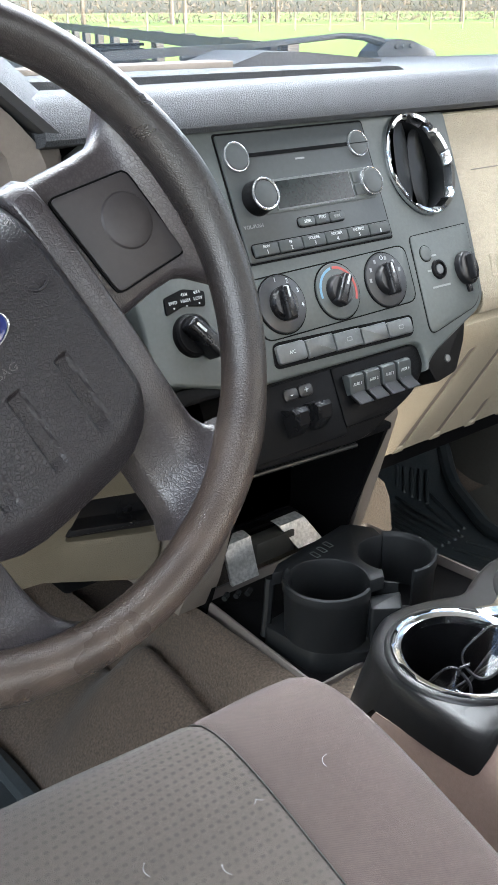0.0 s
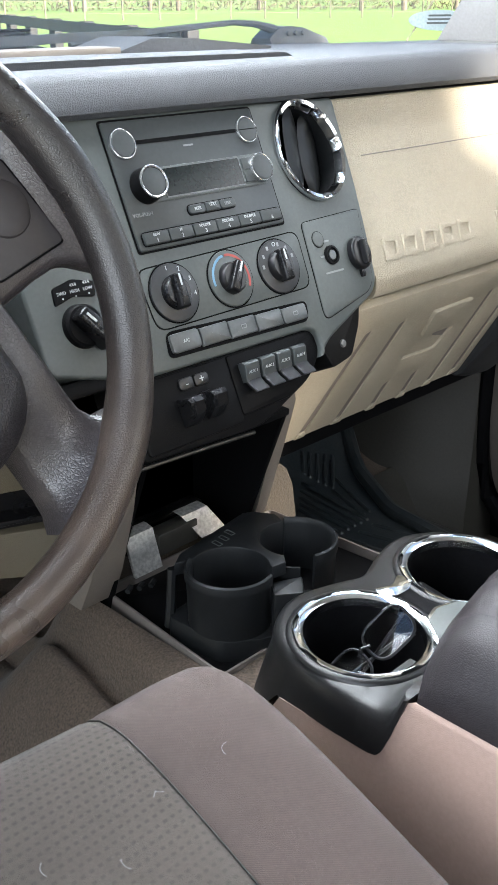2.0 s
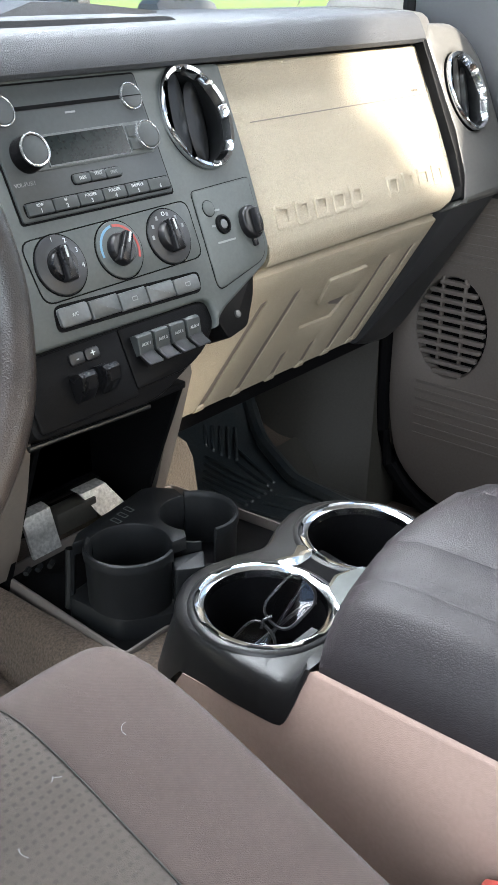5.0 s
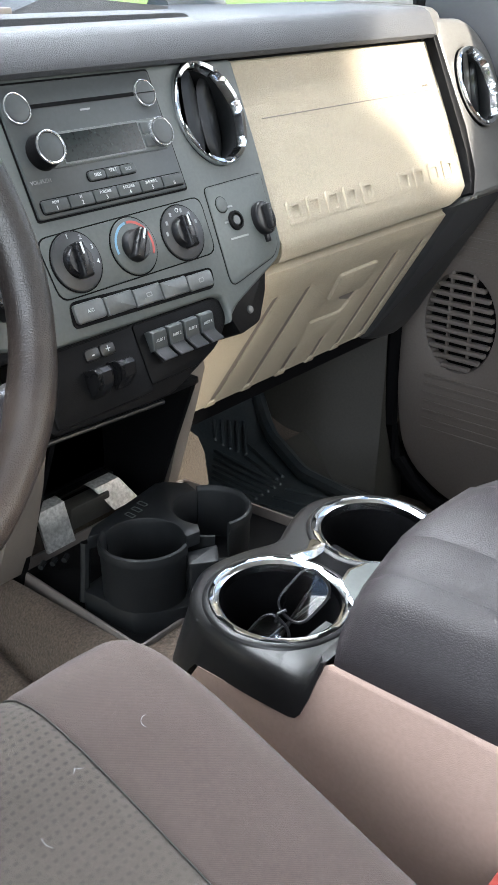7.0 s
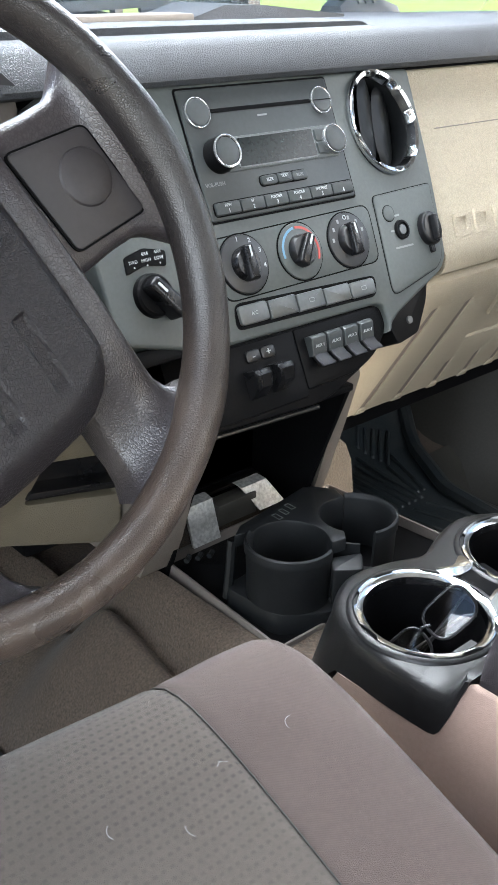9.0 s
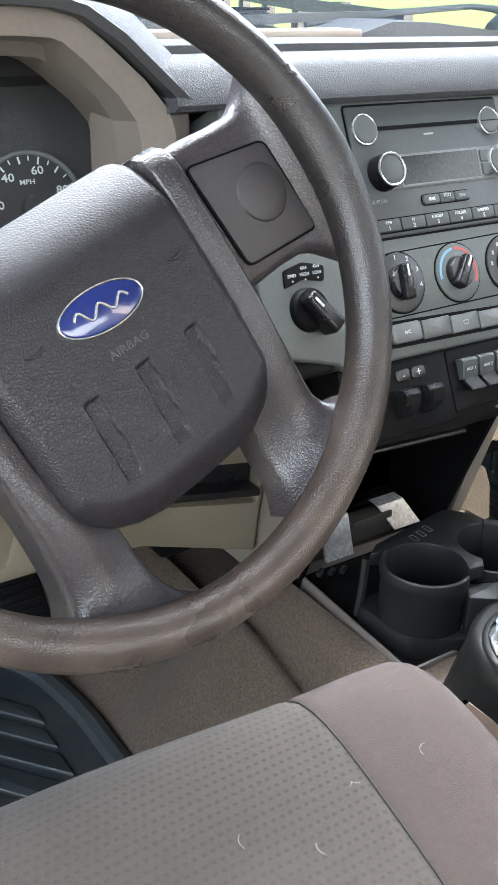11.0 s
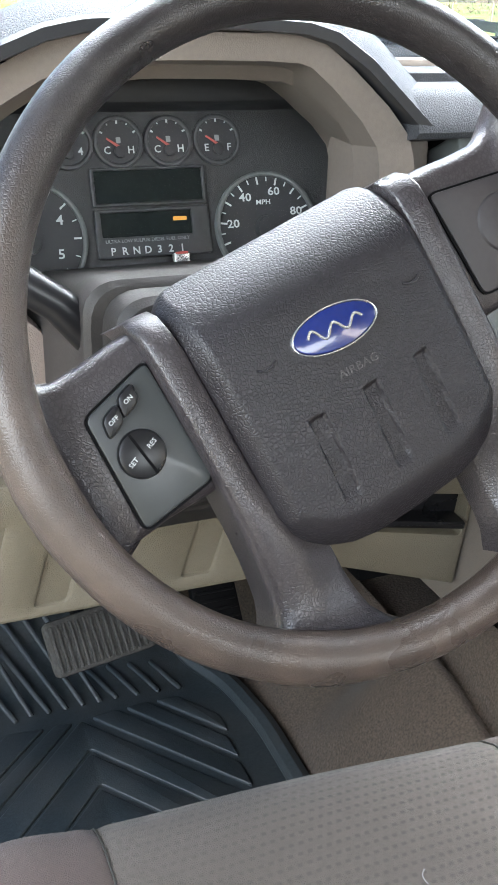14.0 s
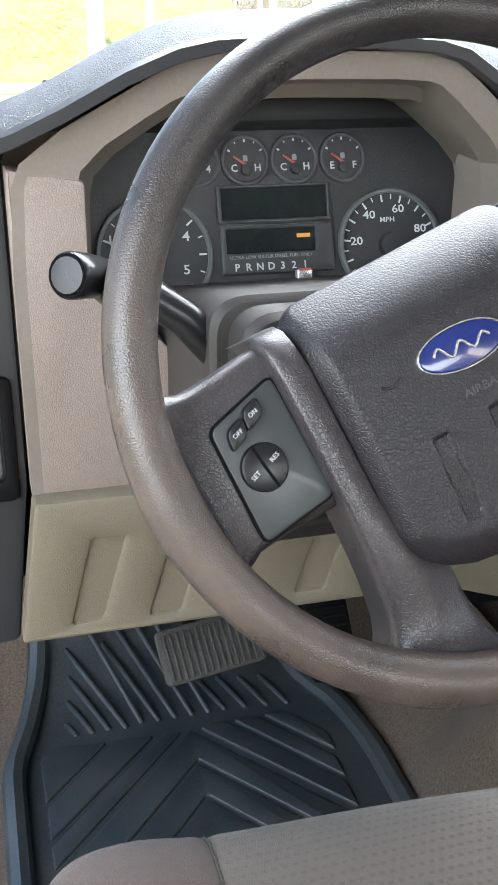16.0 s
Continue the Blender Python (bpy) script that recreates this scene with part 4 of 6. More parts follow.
for k in range(6):
    an = radians(20 + 28 * k + (14 if k > 2 else 0))
    slab("dial_mark", rect(-0.0014, -0.0020, 0.0014, 0.0020, 0.0005), 0.003, 0.0033, DIMLETTER, dial_r).matrix_local = Matrix.Translation((0.069 + 0.0222 * math.cos(an), -0.039 + 0.0222 * math.sin(an), 0))
slab("key_surround", rpoly([(-0.0985, -0.0960), (0.0880, -0.1000), (0.0930, -0.0790), (-0.0940, -0.0715)], 0.008, 4), -0.001, 0.0008, VOID, climate)
for i in range(5):
    x0, f = -0.0935 + i * 0.0362, i / 5
    yb, yt = -0.0930 - 0.0045 * f, -0.0750 - 0.0070 * f
    key = slab("climate_key", rect(x0, yb, x0 + 0.0350, yt, 0.004 if i in (0, 4) else 0.001), 0.0, 0.0042, BUTTON, climate, r=0.0016)
    if i == 0:
        lettering("key_word", "A/C", 0.0046, (x0 + 0.0175, (yb + yt) / 2, 0.0043), key, LETTER)
    elif i in (2, 4):
        slab("key_mark", rect(x0 + 0.0145, (yb + yt) / 2 - 0.0020, x0 + 0.0215, (yb + yt) / 2 + 0.0022, 0.0012), 0.0042, 0.0045, DIMLETTER, key, holes=[rect(x0 + 0.0152, (yb + yt) / 2 - 0.0013, x0 + 0.0208, (yb + yt) / 2 + 0.0015, 0.0008)])

# plate with the airbag key switch and outlet cap
plate_thing = thing("switch_plate", "charcoal plate with key switch and outlet cap", "switch panel", STACK_M)
po = rpoly([(0.1185, -0.0010), (0.2120, 0.0018), (0.2035, -0.0780), (0.1900, -0.0890), (0.1115, -0.1060)], [0.006, 0.006, 0.01, 0.006, 0.012], 4)
slab("joint", po, -0.001, 0.0004, VOID, plate_thing)
slab("plate", inset(po, 0.0009), 0.0, 0.0014, BEZEL, plate_thing, r=0.0008)
slab("blank_cap_joint", ellipse(0.1355, -0.0220, 0.0088, 0.0088, 28), 0.001, 0.0017, VOID, plate_thing)
slab("blank_cap", ellipse(0.1355, -0.0220, 0.0080, 0.0080, 28), 0.001, 0.0026, BEZEL, plate_thing, r=0.0008)
lock = part("key_switch", lathe(bmesh.new(), [(0.0105, 0.001), (0.0100, 0.004), (0.0078, 0.0045), (0.0078, 0.002), (0, 0.002)], 30, Matrix.Translation((0.1487, -0.0410, 0))), BLACK, plate_thing)
part("lock_face", lathe(bmesh.new(), [(0.0050, 0.002), (0.0050, 0.0038), (0, 0.0042)], 24, Matrix.Translation((0.1487, -0.0410, 0))), BUTTON, lock)
for y, w in ((-0.0255, 0.004), (-0.0405, 0.003), (-0.0585, 0.014)):
    slab("print_bar", rect(0.147 - w - (0.012 if y == -0.0405 else 0), y - 0.0010, 0.147 + w - (0.012 if y == -0.0405 else 0), y + 0.0010, 0.0002), 0.0014, 0.0017, DIMLETTER, plate_thing)
cap = slab("outlet_cap", ellipse(0.1890, -0.0465, 0.0150, 0.0180, 40), 0.001, 0.010, GLOSSBLACK, plate_thing, r=0.003, steps=3)
slab("grip", rpoly([(0.1850, -0.0605), (0.1930, -0.0605), (0.1945, -0.0330), (0.1870, -0.0330)], 0.003), 0.008, 0.0165, GLOSSBLACK, cap, r=0.003)
slab("pull_tab", rect(0.1845, -0.0720, 0.1905, -0.060, 0.002), 0.001, 0.005, GLOSSBLACK, cap, r=0.001)


def air_vent(m, rx, ry, lean):
    v = thing("air_vent", "round black air vent with a notched chrome ring", "air vent", m, "dashboard air vents")
    part("barrel", lathe(bmesh.new(), [(rx * 1.03, 0.0), (rx * 0.97, -0.012), (rx * 0.90, -0.05), (0, -0.055)], 44, Matrix.Diagonal((1, ry / rx, 1, 1))), VOID, v)
    rim = [(1.02, 0.0005), (1.02, 0.0040), (0.985, 0.0066), (0.91, 0.0054), (0.860, -0.004)]
    bm = bmesh.new()
    seg = 96
    rings = []
    for i in range(seg):
        an = 2 * math.pi * i / seg
        notch = (i % 12) < 8
        rings.append([bm.verts.new((rx * (k if notch or j not in (3, 4) else k + 0.05) * math.cos(an), ry * (k if notch or j not in (3, 4) else k + 0.05) * math.sin(an), z)) for j, (k, z) in enumerate(rim)])
    for i in range(seg):
        for j in range(len(rim) - 1):
            bm.faces.new((rings[i - 1][j], rings[i][j], rings[i][j + 1], rings[i - 1][j + 1]))
    part("chrome_ring", bm, CHROME, v, "notched chrome ring", smooth=40)
    core = part("rotating_core", lathe(bmesh.new(), [(rx * 0.90, -0.006), (rx * 0.88, -0.004), (rx * 0.84, -0.008), (rx * 0.82, -0.03)], 40, Matrix.Diagonal((1, ry / rx, 1, 1))), VANE, v)
    for x, turn in ((-0.0170, lean), (0.0120, lean - 4)):
        fin = bmesh.new()
        hw, rows = 0.0215, []
        for k in range(13):
            t = -1 + 2 * k / 12
            h = ry * 0.80 * t
            w = hw * math.sqrt(max(0.03, 1 - abs(t) ** 2.4))
            rows.append([(-w, h, -0.002), (-w * 0.5, h, 0.0010), (0, h, 0.0020), (w * 0.6, h, 0.0014), (w, h, -0.001), (w * 0.6, h, -0.0030), (0, h, -0.0030), (-w * 0.5, h, -0.0035)])
        loft(fin, rows)
        f = part("vane", fin, VANE, core, smooth=50)
        f.matrix_local = Matrix.Rotation(radians(-24), 4, "Z") @ Matrix.Translation((x, 0, -0.003 if x < 0 else -0.010)) @ Matrix.Rotation(radians(turn), 4, "Y")
    return v


air_vent(STACK_M @ Matrix.Translation((*VENT_C, 0.0)) @ Matrix.Rotation(radians(12), 4, "Z"), 0.0475, 0.0545, 24)
air_vent(end_m @ Matrix.Translation((*VENT_R, 0.006)), 0.046, 0.056, 24)

# transfer-case switch
shift = thing("drive_mode_switch", "black rotary drive switch with printed plate", "rotary switch", STACK_M)
slab("legend_plate", rpoly([(-0.1965, -0.0270), (-0.1760, -0.0215), (-0.1540, -0.0255), (-0.1510, -0.0120), (-0.1735, -0.0065), (-0.1945, -0.0115)], 0.003), 0.0, 0.0018, BLACK, shift, r=0.0008)
for x, a_, b_ in ((-0.1870, "", "2WD"), (-0.1735, "4X4", "HIGH"), (-0.1600, "4X4", "LOW")):
    if a_:
        lettering("legend", a_, 0.0041, (x, -0.0118, 0.0019), shift, LETTER)
    lettering("legend", b_, 0.0041, (x, -0.0172, 0.0019), shift, LETTER)
    slab("legend_dot", ellipse(x, -0.0217, 0.0008, 0.0008, 10), 0.0018, 0.0020, LETTER, shift)
part("knob_base", lathe(bmesh.new(), [(0.0195, 0.0), (0.0185, 0.005), (0.0165, 0.007), (0, 0.007)], 40, Matrix.Translation((-0.1760, -0.0475, 0))), BLACK, shift)
lever = slab("lever", rpoly([(-0.0085, -0.0260), (0.0085, -0.0260), (0.0065, 0.0150), (-0.0065, 0.0150)], 0.004), 0.004, 0.022, GLOSSBLACK, shift, r=0.004, steps=3)
lever_turn = Matrix.Translation((-0.1760, -0.0475, 0)) @ Matrix.Rotation(radians(38), 4, "Z")
lever.matrix_local = lever_turn
tick = slab("pointer", rect(-0.0012, -0.001, 0.0012, 0.010, 0.0005), 0.0216, 0.0224, LETTER, shift)
tick.matrix_local = lever_turn

# lower switch bank in its recess
bank = thing("switch_bank", "black panel with four auxiliary rocker switches", "switch panel", STACK_M @ Matrix.Translation((0, 0, -0.011)))
slab("switch_face", rpoly([(-0.0285, -0.1085), (0.092, -0.1085), (0.094, -0.134), (0.050, -0.166), (-0.0285, -0.168)], [0.003, 0.01, 0.01, 0.02, 0.004]), 0.0, 0.0055, BLACK, bank, r=0.0015)
for i in range(4):
    x = -0.0080 + i * 0.0225
    sw = part("rocker_switch", loft(bmesh.new(), [[(x - 0.0095, y, 0.0), (x + 0.0095, y, 0.0), (x + 0.0095, y, z - 0.001), (x + 0.0085, y, z), (x - 0.0085, y, z), (x - 0.0095, y, z - 0.001)] for y, z in
                    ((-0.1190, 0.009), (-0.1193, 0.0125), (-0.1203, 0.0148), (-0.1222, 0.0162), (-0.1248, 0.0160), (-0.1330, 0.0135), (-0.1385, 0.0120))]), RADIO, bank, "grey rocker switch with printed name")
    part("paddle", loft(bmesh.new(), [[(x - 0.0090, y, z - 0.004), (x + 0.0090, y, z - 0.004), (x + 0.0090, y, z - 0.001), (x + 0.008, y, z), (x - 0.008, y, z), (x - 0.0090, y, z - 0.001)] for y, z in
                    ((-0.1375, 0.0125), (-0.1420, 0.0150), (-0.1480, 0.0205), (-0.1496, 0.0212), (-0.1502, 0.0200))]), SATINBLACK, sw)
    t = lettering("switch_name", "AUX %d" % (i + 1), 0.0042, (0, 0, 0), sw, LETTER)
    t.matrix_local = Matrix.Translation((x, -0.1300, 0.0146)) @ Matrix.Rotation(radians(17), 4, "X")
controller = thing("brake_controller", "black trailer brake controller with plus and minus keys", "brake controller", STACK_M @ Matrix.Translation((0, 0, -0.011)))
slab("face", rect(-0.148, -0.174, -0.0305, -0.1085, 0.004), 0.0, 0.007, BLACK, controller, r=0.0015)
for x, sign in ((-0.0865, "-"), (-0.0680, "+")):
    k = slab("key", rect(x - 0.0088, -0.1270, x + 0.0088, -0.1155, 0.004), 0.006, 0.0095, SATINBLACK, controller, r=0.0015)
    lettering("key_sign", sign, 0.011, (x, -0.1212, 0.0097), k, LETTER)
for x in (-0.0930, -0.0650):
    part("slide", loft(bmesh.new(), [[(x - 0.009, y, 0.004), (x + 0.009, y, 0.004), (x + 0.009, y, z - 0.002), (x + 0.006, y, z), (x - 0.006, y, z), (x - 0.009, y, z - 0.002)] for y, z in
                    ((-0.1330, 0.010), (-0.1345, 0.0250), (-0.1390, 0.0280), (-0.1500, 0.0240), (-0.1590, 0.0120))]), GLOSSBLACK, controller)
bracket = thing("steel_bracket", "black bracket with a bolt under the stack corner", "bracket", STACK_M @ Matrix.Translation((0, 0, -0.030)))
slab("plate", rpoly([(0.118, -0.118), (0.205, -0.090), (0.190, -0.120), (0.165, -0.150), (0.130, -0.156)], 0.006), -0.03, 0.004, BLACK, bracket, r=0.002)
part("bolt", lathe(bmesh.new(), [(0.0045, 0.004), (0.004, 0.006), (0, 0.0065)], 12, Matrix.Translation((0.155, -0.134, 0))), BUTTON, bracket)

# ---------- instrument cluster ----------
CL_M = frame_at((0.2237, 0.872, 0.777), 19.0)
cluster = thing("instrument_cluster", "dark instrument cluster with six gauges", "instrument cluster", CL_M)
slab("face", rect(-0.19, -0.13, 0.20, 0.13, 0.01), -0.02, 0.0, CLUSTERFACE, cluster)
slab("upper_shade", rect(-0.19, 0.085, 0.20, 0.125, 0.002), 0.0, 0.03, DIAL, cluster, r=0.01)


def gauge(x, y, r, needle, big, ticks, a0, a1):
    g = slab("gauge", ellipse(x, y, r, r, 48), 0.0, 0.003, DIAL, cluster)
    slab("gauge_rim", ellipse(x, y, r + 0.0035, r + 0.0035, 48), 0.0, 0.007 if big else 0.005, BEZEL if big else RIMGREY, g, r=0.0012, holes=[ellipse(x, y, r - 0.0005, r - 0.0005, 48)])
    for i in range(ticks):
        an = radians(a0 + (a1 - a0) * i / (ticks - 1))
        ln = 0.14 if i % 2 == 0 else 0.09
        tk = slab("tick", rect(r * (0.97 - ln), -0.0008 if i % 2 == 0 else -0.0005, r * 0.97, 0.0008 if i % 2 == 0 else 0.0005, 0), 0.003, 0.0034, LETTER, g)
        tk.matrix_local = Matrix.Translation((x, y, 0)) @ Matrix.Rotation(an, 4, "Z")
    if needle is not None:
        nd = slab("needle", rpoly([(-0.002, -0.0012), (r * 0.72, -0.0006), (r * 0.72, 0.0006), (-0.002, 0.0012)], 0), 0.0045, 0.006, RED, g)
        nd.matrix_local = Matrix.Translation((x, y - r * 0.25, 0)) @ Matrix.Rotation(radians(needle), 4, "Z")
        part("hub_cap", lathe(bmesh.new(), [(r * 0.27, 0.003), (r * 0.25, 0.0065), (0, 0.007)], 20, Matrix.Translation((x, y - r * 0.45, 0))), DIAL, g)
    return g


for x, ends in ((-0.0660, ("", "4")), (-0.0220, ("C", "H")), (0.0226, ("C", "H")), (0.0676, ("E", "F"))):
    g = gauge(x, 0.0595, 0.0185, 145, False, 5, 150, 30)
    for dx, word in zip((-0.0105, 0.0105), ends):
        if word:
            lettering("gauge_letter", word, 0.0088, (x + dx, 0.0525, 0.0036), g, LETTER, bold=0.012)
    slab("gauge_mark", rect(x - 0.002, 0.0585, x + 0.002, 0.0635, 0.0008), 0.003, 0.0034, DIMLETTER, g)
tach = gauge(-0.1085, -0.0190, 0.047, None, True, 13, 200, -40)
speedo = gauge(0.1075, -0.0190, 0.046, None, True, 23, 223, -52)
for word, x, y in (("1", -0.1450, -0.004), ("2", -0.132, 0.013), ("3", -0.098, 0.015), ("4", -0.0800, -0.0035), ("5", -0.0815, -0.0318)):
    lettering("dial_number", word, 0.0112, (x, y, 0.0036), tach, LETTER, bold=0.014, stretch=1.15)
for word, an in (("20", 173), ("40", 125), ("60", 73), ("80", 23), ("100", -27)):
    lettering("dial_number", word, 0.0100, (0.1075 + 0.0325 * math.cos(radians(an)), -0.019 + 0.0325 * math.sin(radians(an)), 0.0036), speedo, LETTER, bold=0.014, stretch=1.2)
lettering("dial_word", "MPH", 0.0060, (0.1060, 0.0030, 0.0036), speedo, LETTER, bold=0.012, stretch=1.2)
for gdial, x in ((speedo, 0.1075), (tach, -0.1085)):
    part("hub_cap", lathe(bmesh.new(), [(0.0115, 0.003), (0.0105, 0.010), (0, 0.011)], 28, Matrix.Translation((x, -0.020, 0))), DIAL, gdial)
slab("message_frame", rect(-0.0505, 0.0055, 0.0530, 0.0385, 0.002), 0.0, 0.004, RIMGREY, cluster, r=0.001, holes=[rect(-0.0470, 0.0085, 0.0495, 0.0360, 0.001)])
slab("message_screen", rect(-0.0470, 0.0085, 0.0495, 0.0360, 0.001), 0.0, 0.001, SCREEN, cluster)
slab("gear_frame", rect(-0.0500, -0.0385, 0.0530, 0.0035, 0.002), 0.0, 0.004, RIMGREY, cluster, r=0.001, holes=[rect(-0.0450, -0.0205, 0.0365, 0.0005, 0.001)])
slab("gear_screen", rect(-0.0450, -0.0205, 0.0365, 0.0005, 0.001), 0.0, 0.001, SCREEN, cluster)
slab("warning_light", rect(0.020, -0.0085, 0.0325, -0.0050, 0.001), 0.001, 0.0015, AMBER, cluster)
lettering("notice", "ULTRA LOW SULFUR DIESEL FUEL ONLY", 0.0042, (-0.0050, -0.0240, 0.0042), cluster, DIMLETTER)
for i, word in enumerate("PRND321"):
    lettering("gear_letter", word, 0.0090, (-0.0370 + i * 0.01035, -0.0327, 0.0042), cluster, LETTER, bold=0.015)
slab("gear_pointer", rect(0.0150, -0.0460, 0.0290, -0.0375, 0.001), 0.004, 0.012, SILVER, cluster, r=0.001)
slab("pointer_tip", rect(0.0165, -0.0385, 0.0275, -0.0365, 0.0005), 0.008, 0.0125, RED, cluster)

lens_ = slab("cover_lens", rect(-0.175, -0.12, 0.185, 0.122, 0.01), 0.022, 0.024, COVERLENS, cluster, label="clear cover lens")
lens_.visible_shadow = False

# ---------- steering column ----------
column = thing("steering_column", "dark plastic steering column shroud", "steering column")
secs = []
for y, hw, zt, zb in ((0.5520, 0.098, 0.786, 0.665), (0.5535, 0.103, 0.791, 0.660), (0.5580, 0.1065, 0.7945, 0.655), (0.5790, 0.1085, 0.7935, 0.645), (0.5800, 0.1150, 0.7955, 0.640), (0.5835, 0.1190, 0.7985, 0.638), (0.600, 0.1200, 0.7980, 0.620), (0.64, 0.1160, 0.7880, 0.60), (0.74, 0.112, 0.764, 0.56), (0.88, 0.110, 0.730, 0.53)):
    top = rpoly([(-hw * 0.80, zb), (hw * 0.80, zb), (hw, zb + 0.035), (hw, zt), (-hw, zt), (-hw, zb + 0.035)], [0.01, 0.01, 0.01, 0.024, 0.024, 0.01], 6)
    secs.append([(0.2149 + dx, y, z) for dx, z in top])
part("shroud", loft(bmesh.new(), secs), COLUMN, column, smooth=24)
stalk = thing("turn_signal_stalk", "black stalk lever with a round end knob", "stalk lever")
part("arm", tube(bmesh.new(), [(0.128, 0.60, 0.735), (0.108, 0.60, 0.756), (0.085, 0.60, 0.782), (0.062, 0.605, 0.798), (0.040, 0.608, 0.806)], [0.0135, 0.0125, 0.0115, 0.0115, 0.012], 16), GLOSSBLACK, stalk)
end_dir = Vector((-0.62, -0.74, 0.24)).normalized()
end_m2 = Matrix.Translation((0.0165, 0.602, 0.812)) @ end_dir.to_track_quat("Z", "Y").to_matrix().to_4x4()
part("knob", lathe(bmesh.new(), [(0.0115, -0.040), (0.0128, -0.030), (0.0140, -0.012), (0.0142, -0.002), (0.0130, 0.0), (0.0118, -0.0015), (0.0108, 0.0008), (0, 0.0015)], 32, end_m2), GLOSSBLACK, stalk)

# ---------- steering wheel ----------
WHEEL_M = frame_at((0.2149, 0.491, 0.7888), 23.2, 23.0)
wheel = thing("steering_wheel", "worn dark brown-grey steering wheel with four spokes", "steering wheel", WHEEL_M)
bm = bmesh.new()
seg = 120
pts, rad = [], []
for i in range(seg):
    an = 2 * math.pi * i / seg
    deg = (math.degrees(an) + 360) % 360
    swell = sum(math.exp(-((min(abs(deg - c), 360 - abs(deg - c))) / 9.0) ** 2) for c in (0, 180, 235, 305))
    pts.append((0.1805 * math.cos(an), 0.1805 * math.sin(an), 0.0))
    rad.append(0.0140 + 0.0012 * min(1, swell))
tube(bm, pts, rad, 24, True, 1.12)
part("rim", bm, WHEEL, wheel, "grained rim, rubbed shiny in places", smooth=60)
# rows across a lower spoke and the band above it: outer (x, y), inner (x, y), height
BAR = [((0.094, 0.057), (0.080, 0.057), -0.036), ((0.0955, 0.0565), (0.079, 0.0565), -0.022), ((0.096, 0.052), (0.0785, 0.052), -0.012), ((0.096, 0.044), (0.0782, 0.044), -0.0065), ((0.0957, 0.030), (0.0772, 0.030), -0.0038),
       ((0.0955, 0.0), (0.0772, 0.0), -0.003), ((0.0955, -0.050), (0.0772, -0.050), -0.003), ((0.0960, -0.075), (0.064, -0.080), -0.0045), ((0.0970, -0.095), (0.0535, -0.098), -0.0075), ((0.0980, -0.110), (0.0518, -0.112), -0.0105),
       ((0.0995, -0.121), (0.0515, -0.125), -0.0125), ((0.103, -0.129), (0.0505, -0.140), -0.012), ((0.108, -0.1345), (0.0490, -0.151), -0.009), ((0.1165, -0.137), (0.0445, -0.160), -0.003), ((0.128, -0.138), (0.036, -0.169), 0.004)]
ACROSS = [(0.0, -0.035), (0.0, -0.014), (0.03, -0.0105), (0.12, -0.0080), (0.45, -0.0012), (0.52, 0.0), (0.82, 0.0), (0.93, -0.0014), (1.0, -0.0050), (1.02, -0.012), (0.97, -0.046)]
SIDE = [(0.085, 0.052, -0.046, -0.0165), (0.105, 0.052, -0.046, -0.0165), (0.130, 0.0495, -0.0455, -0.0165), (0.147, 0.0490, -0.0470, -0.0165), (0.158, 0.0535, -0.0525, -0.0160), (0.163, 0.0590, -0.0580, -0.0125), (0.168, 0.0670, -0.0660, -0.0065), (0.173, 0.0760, -0.0750, 0.0005)]
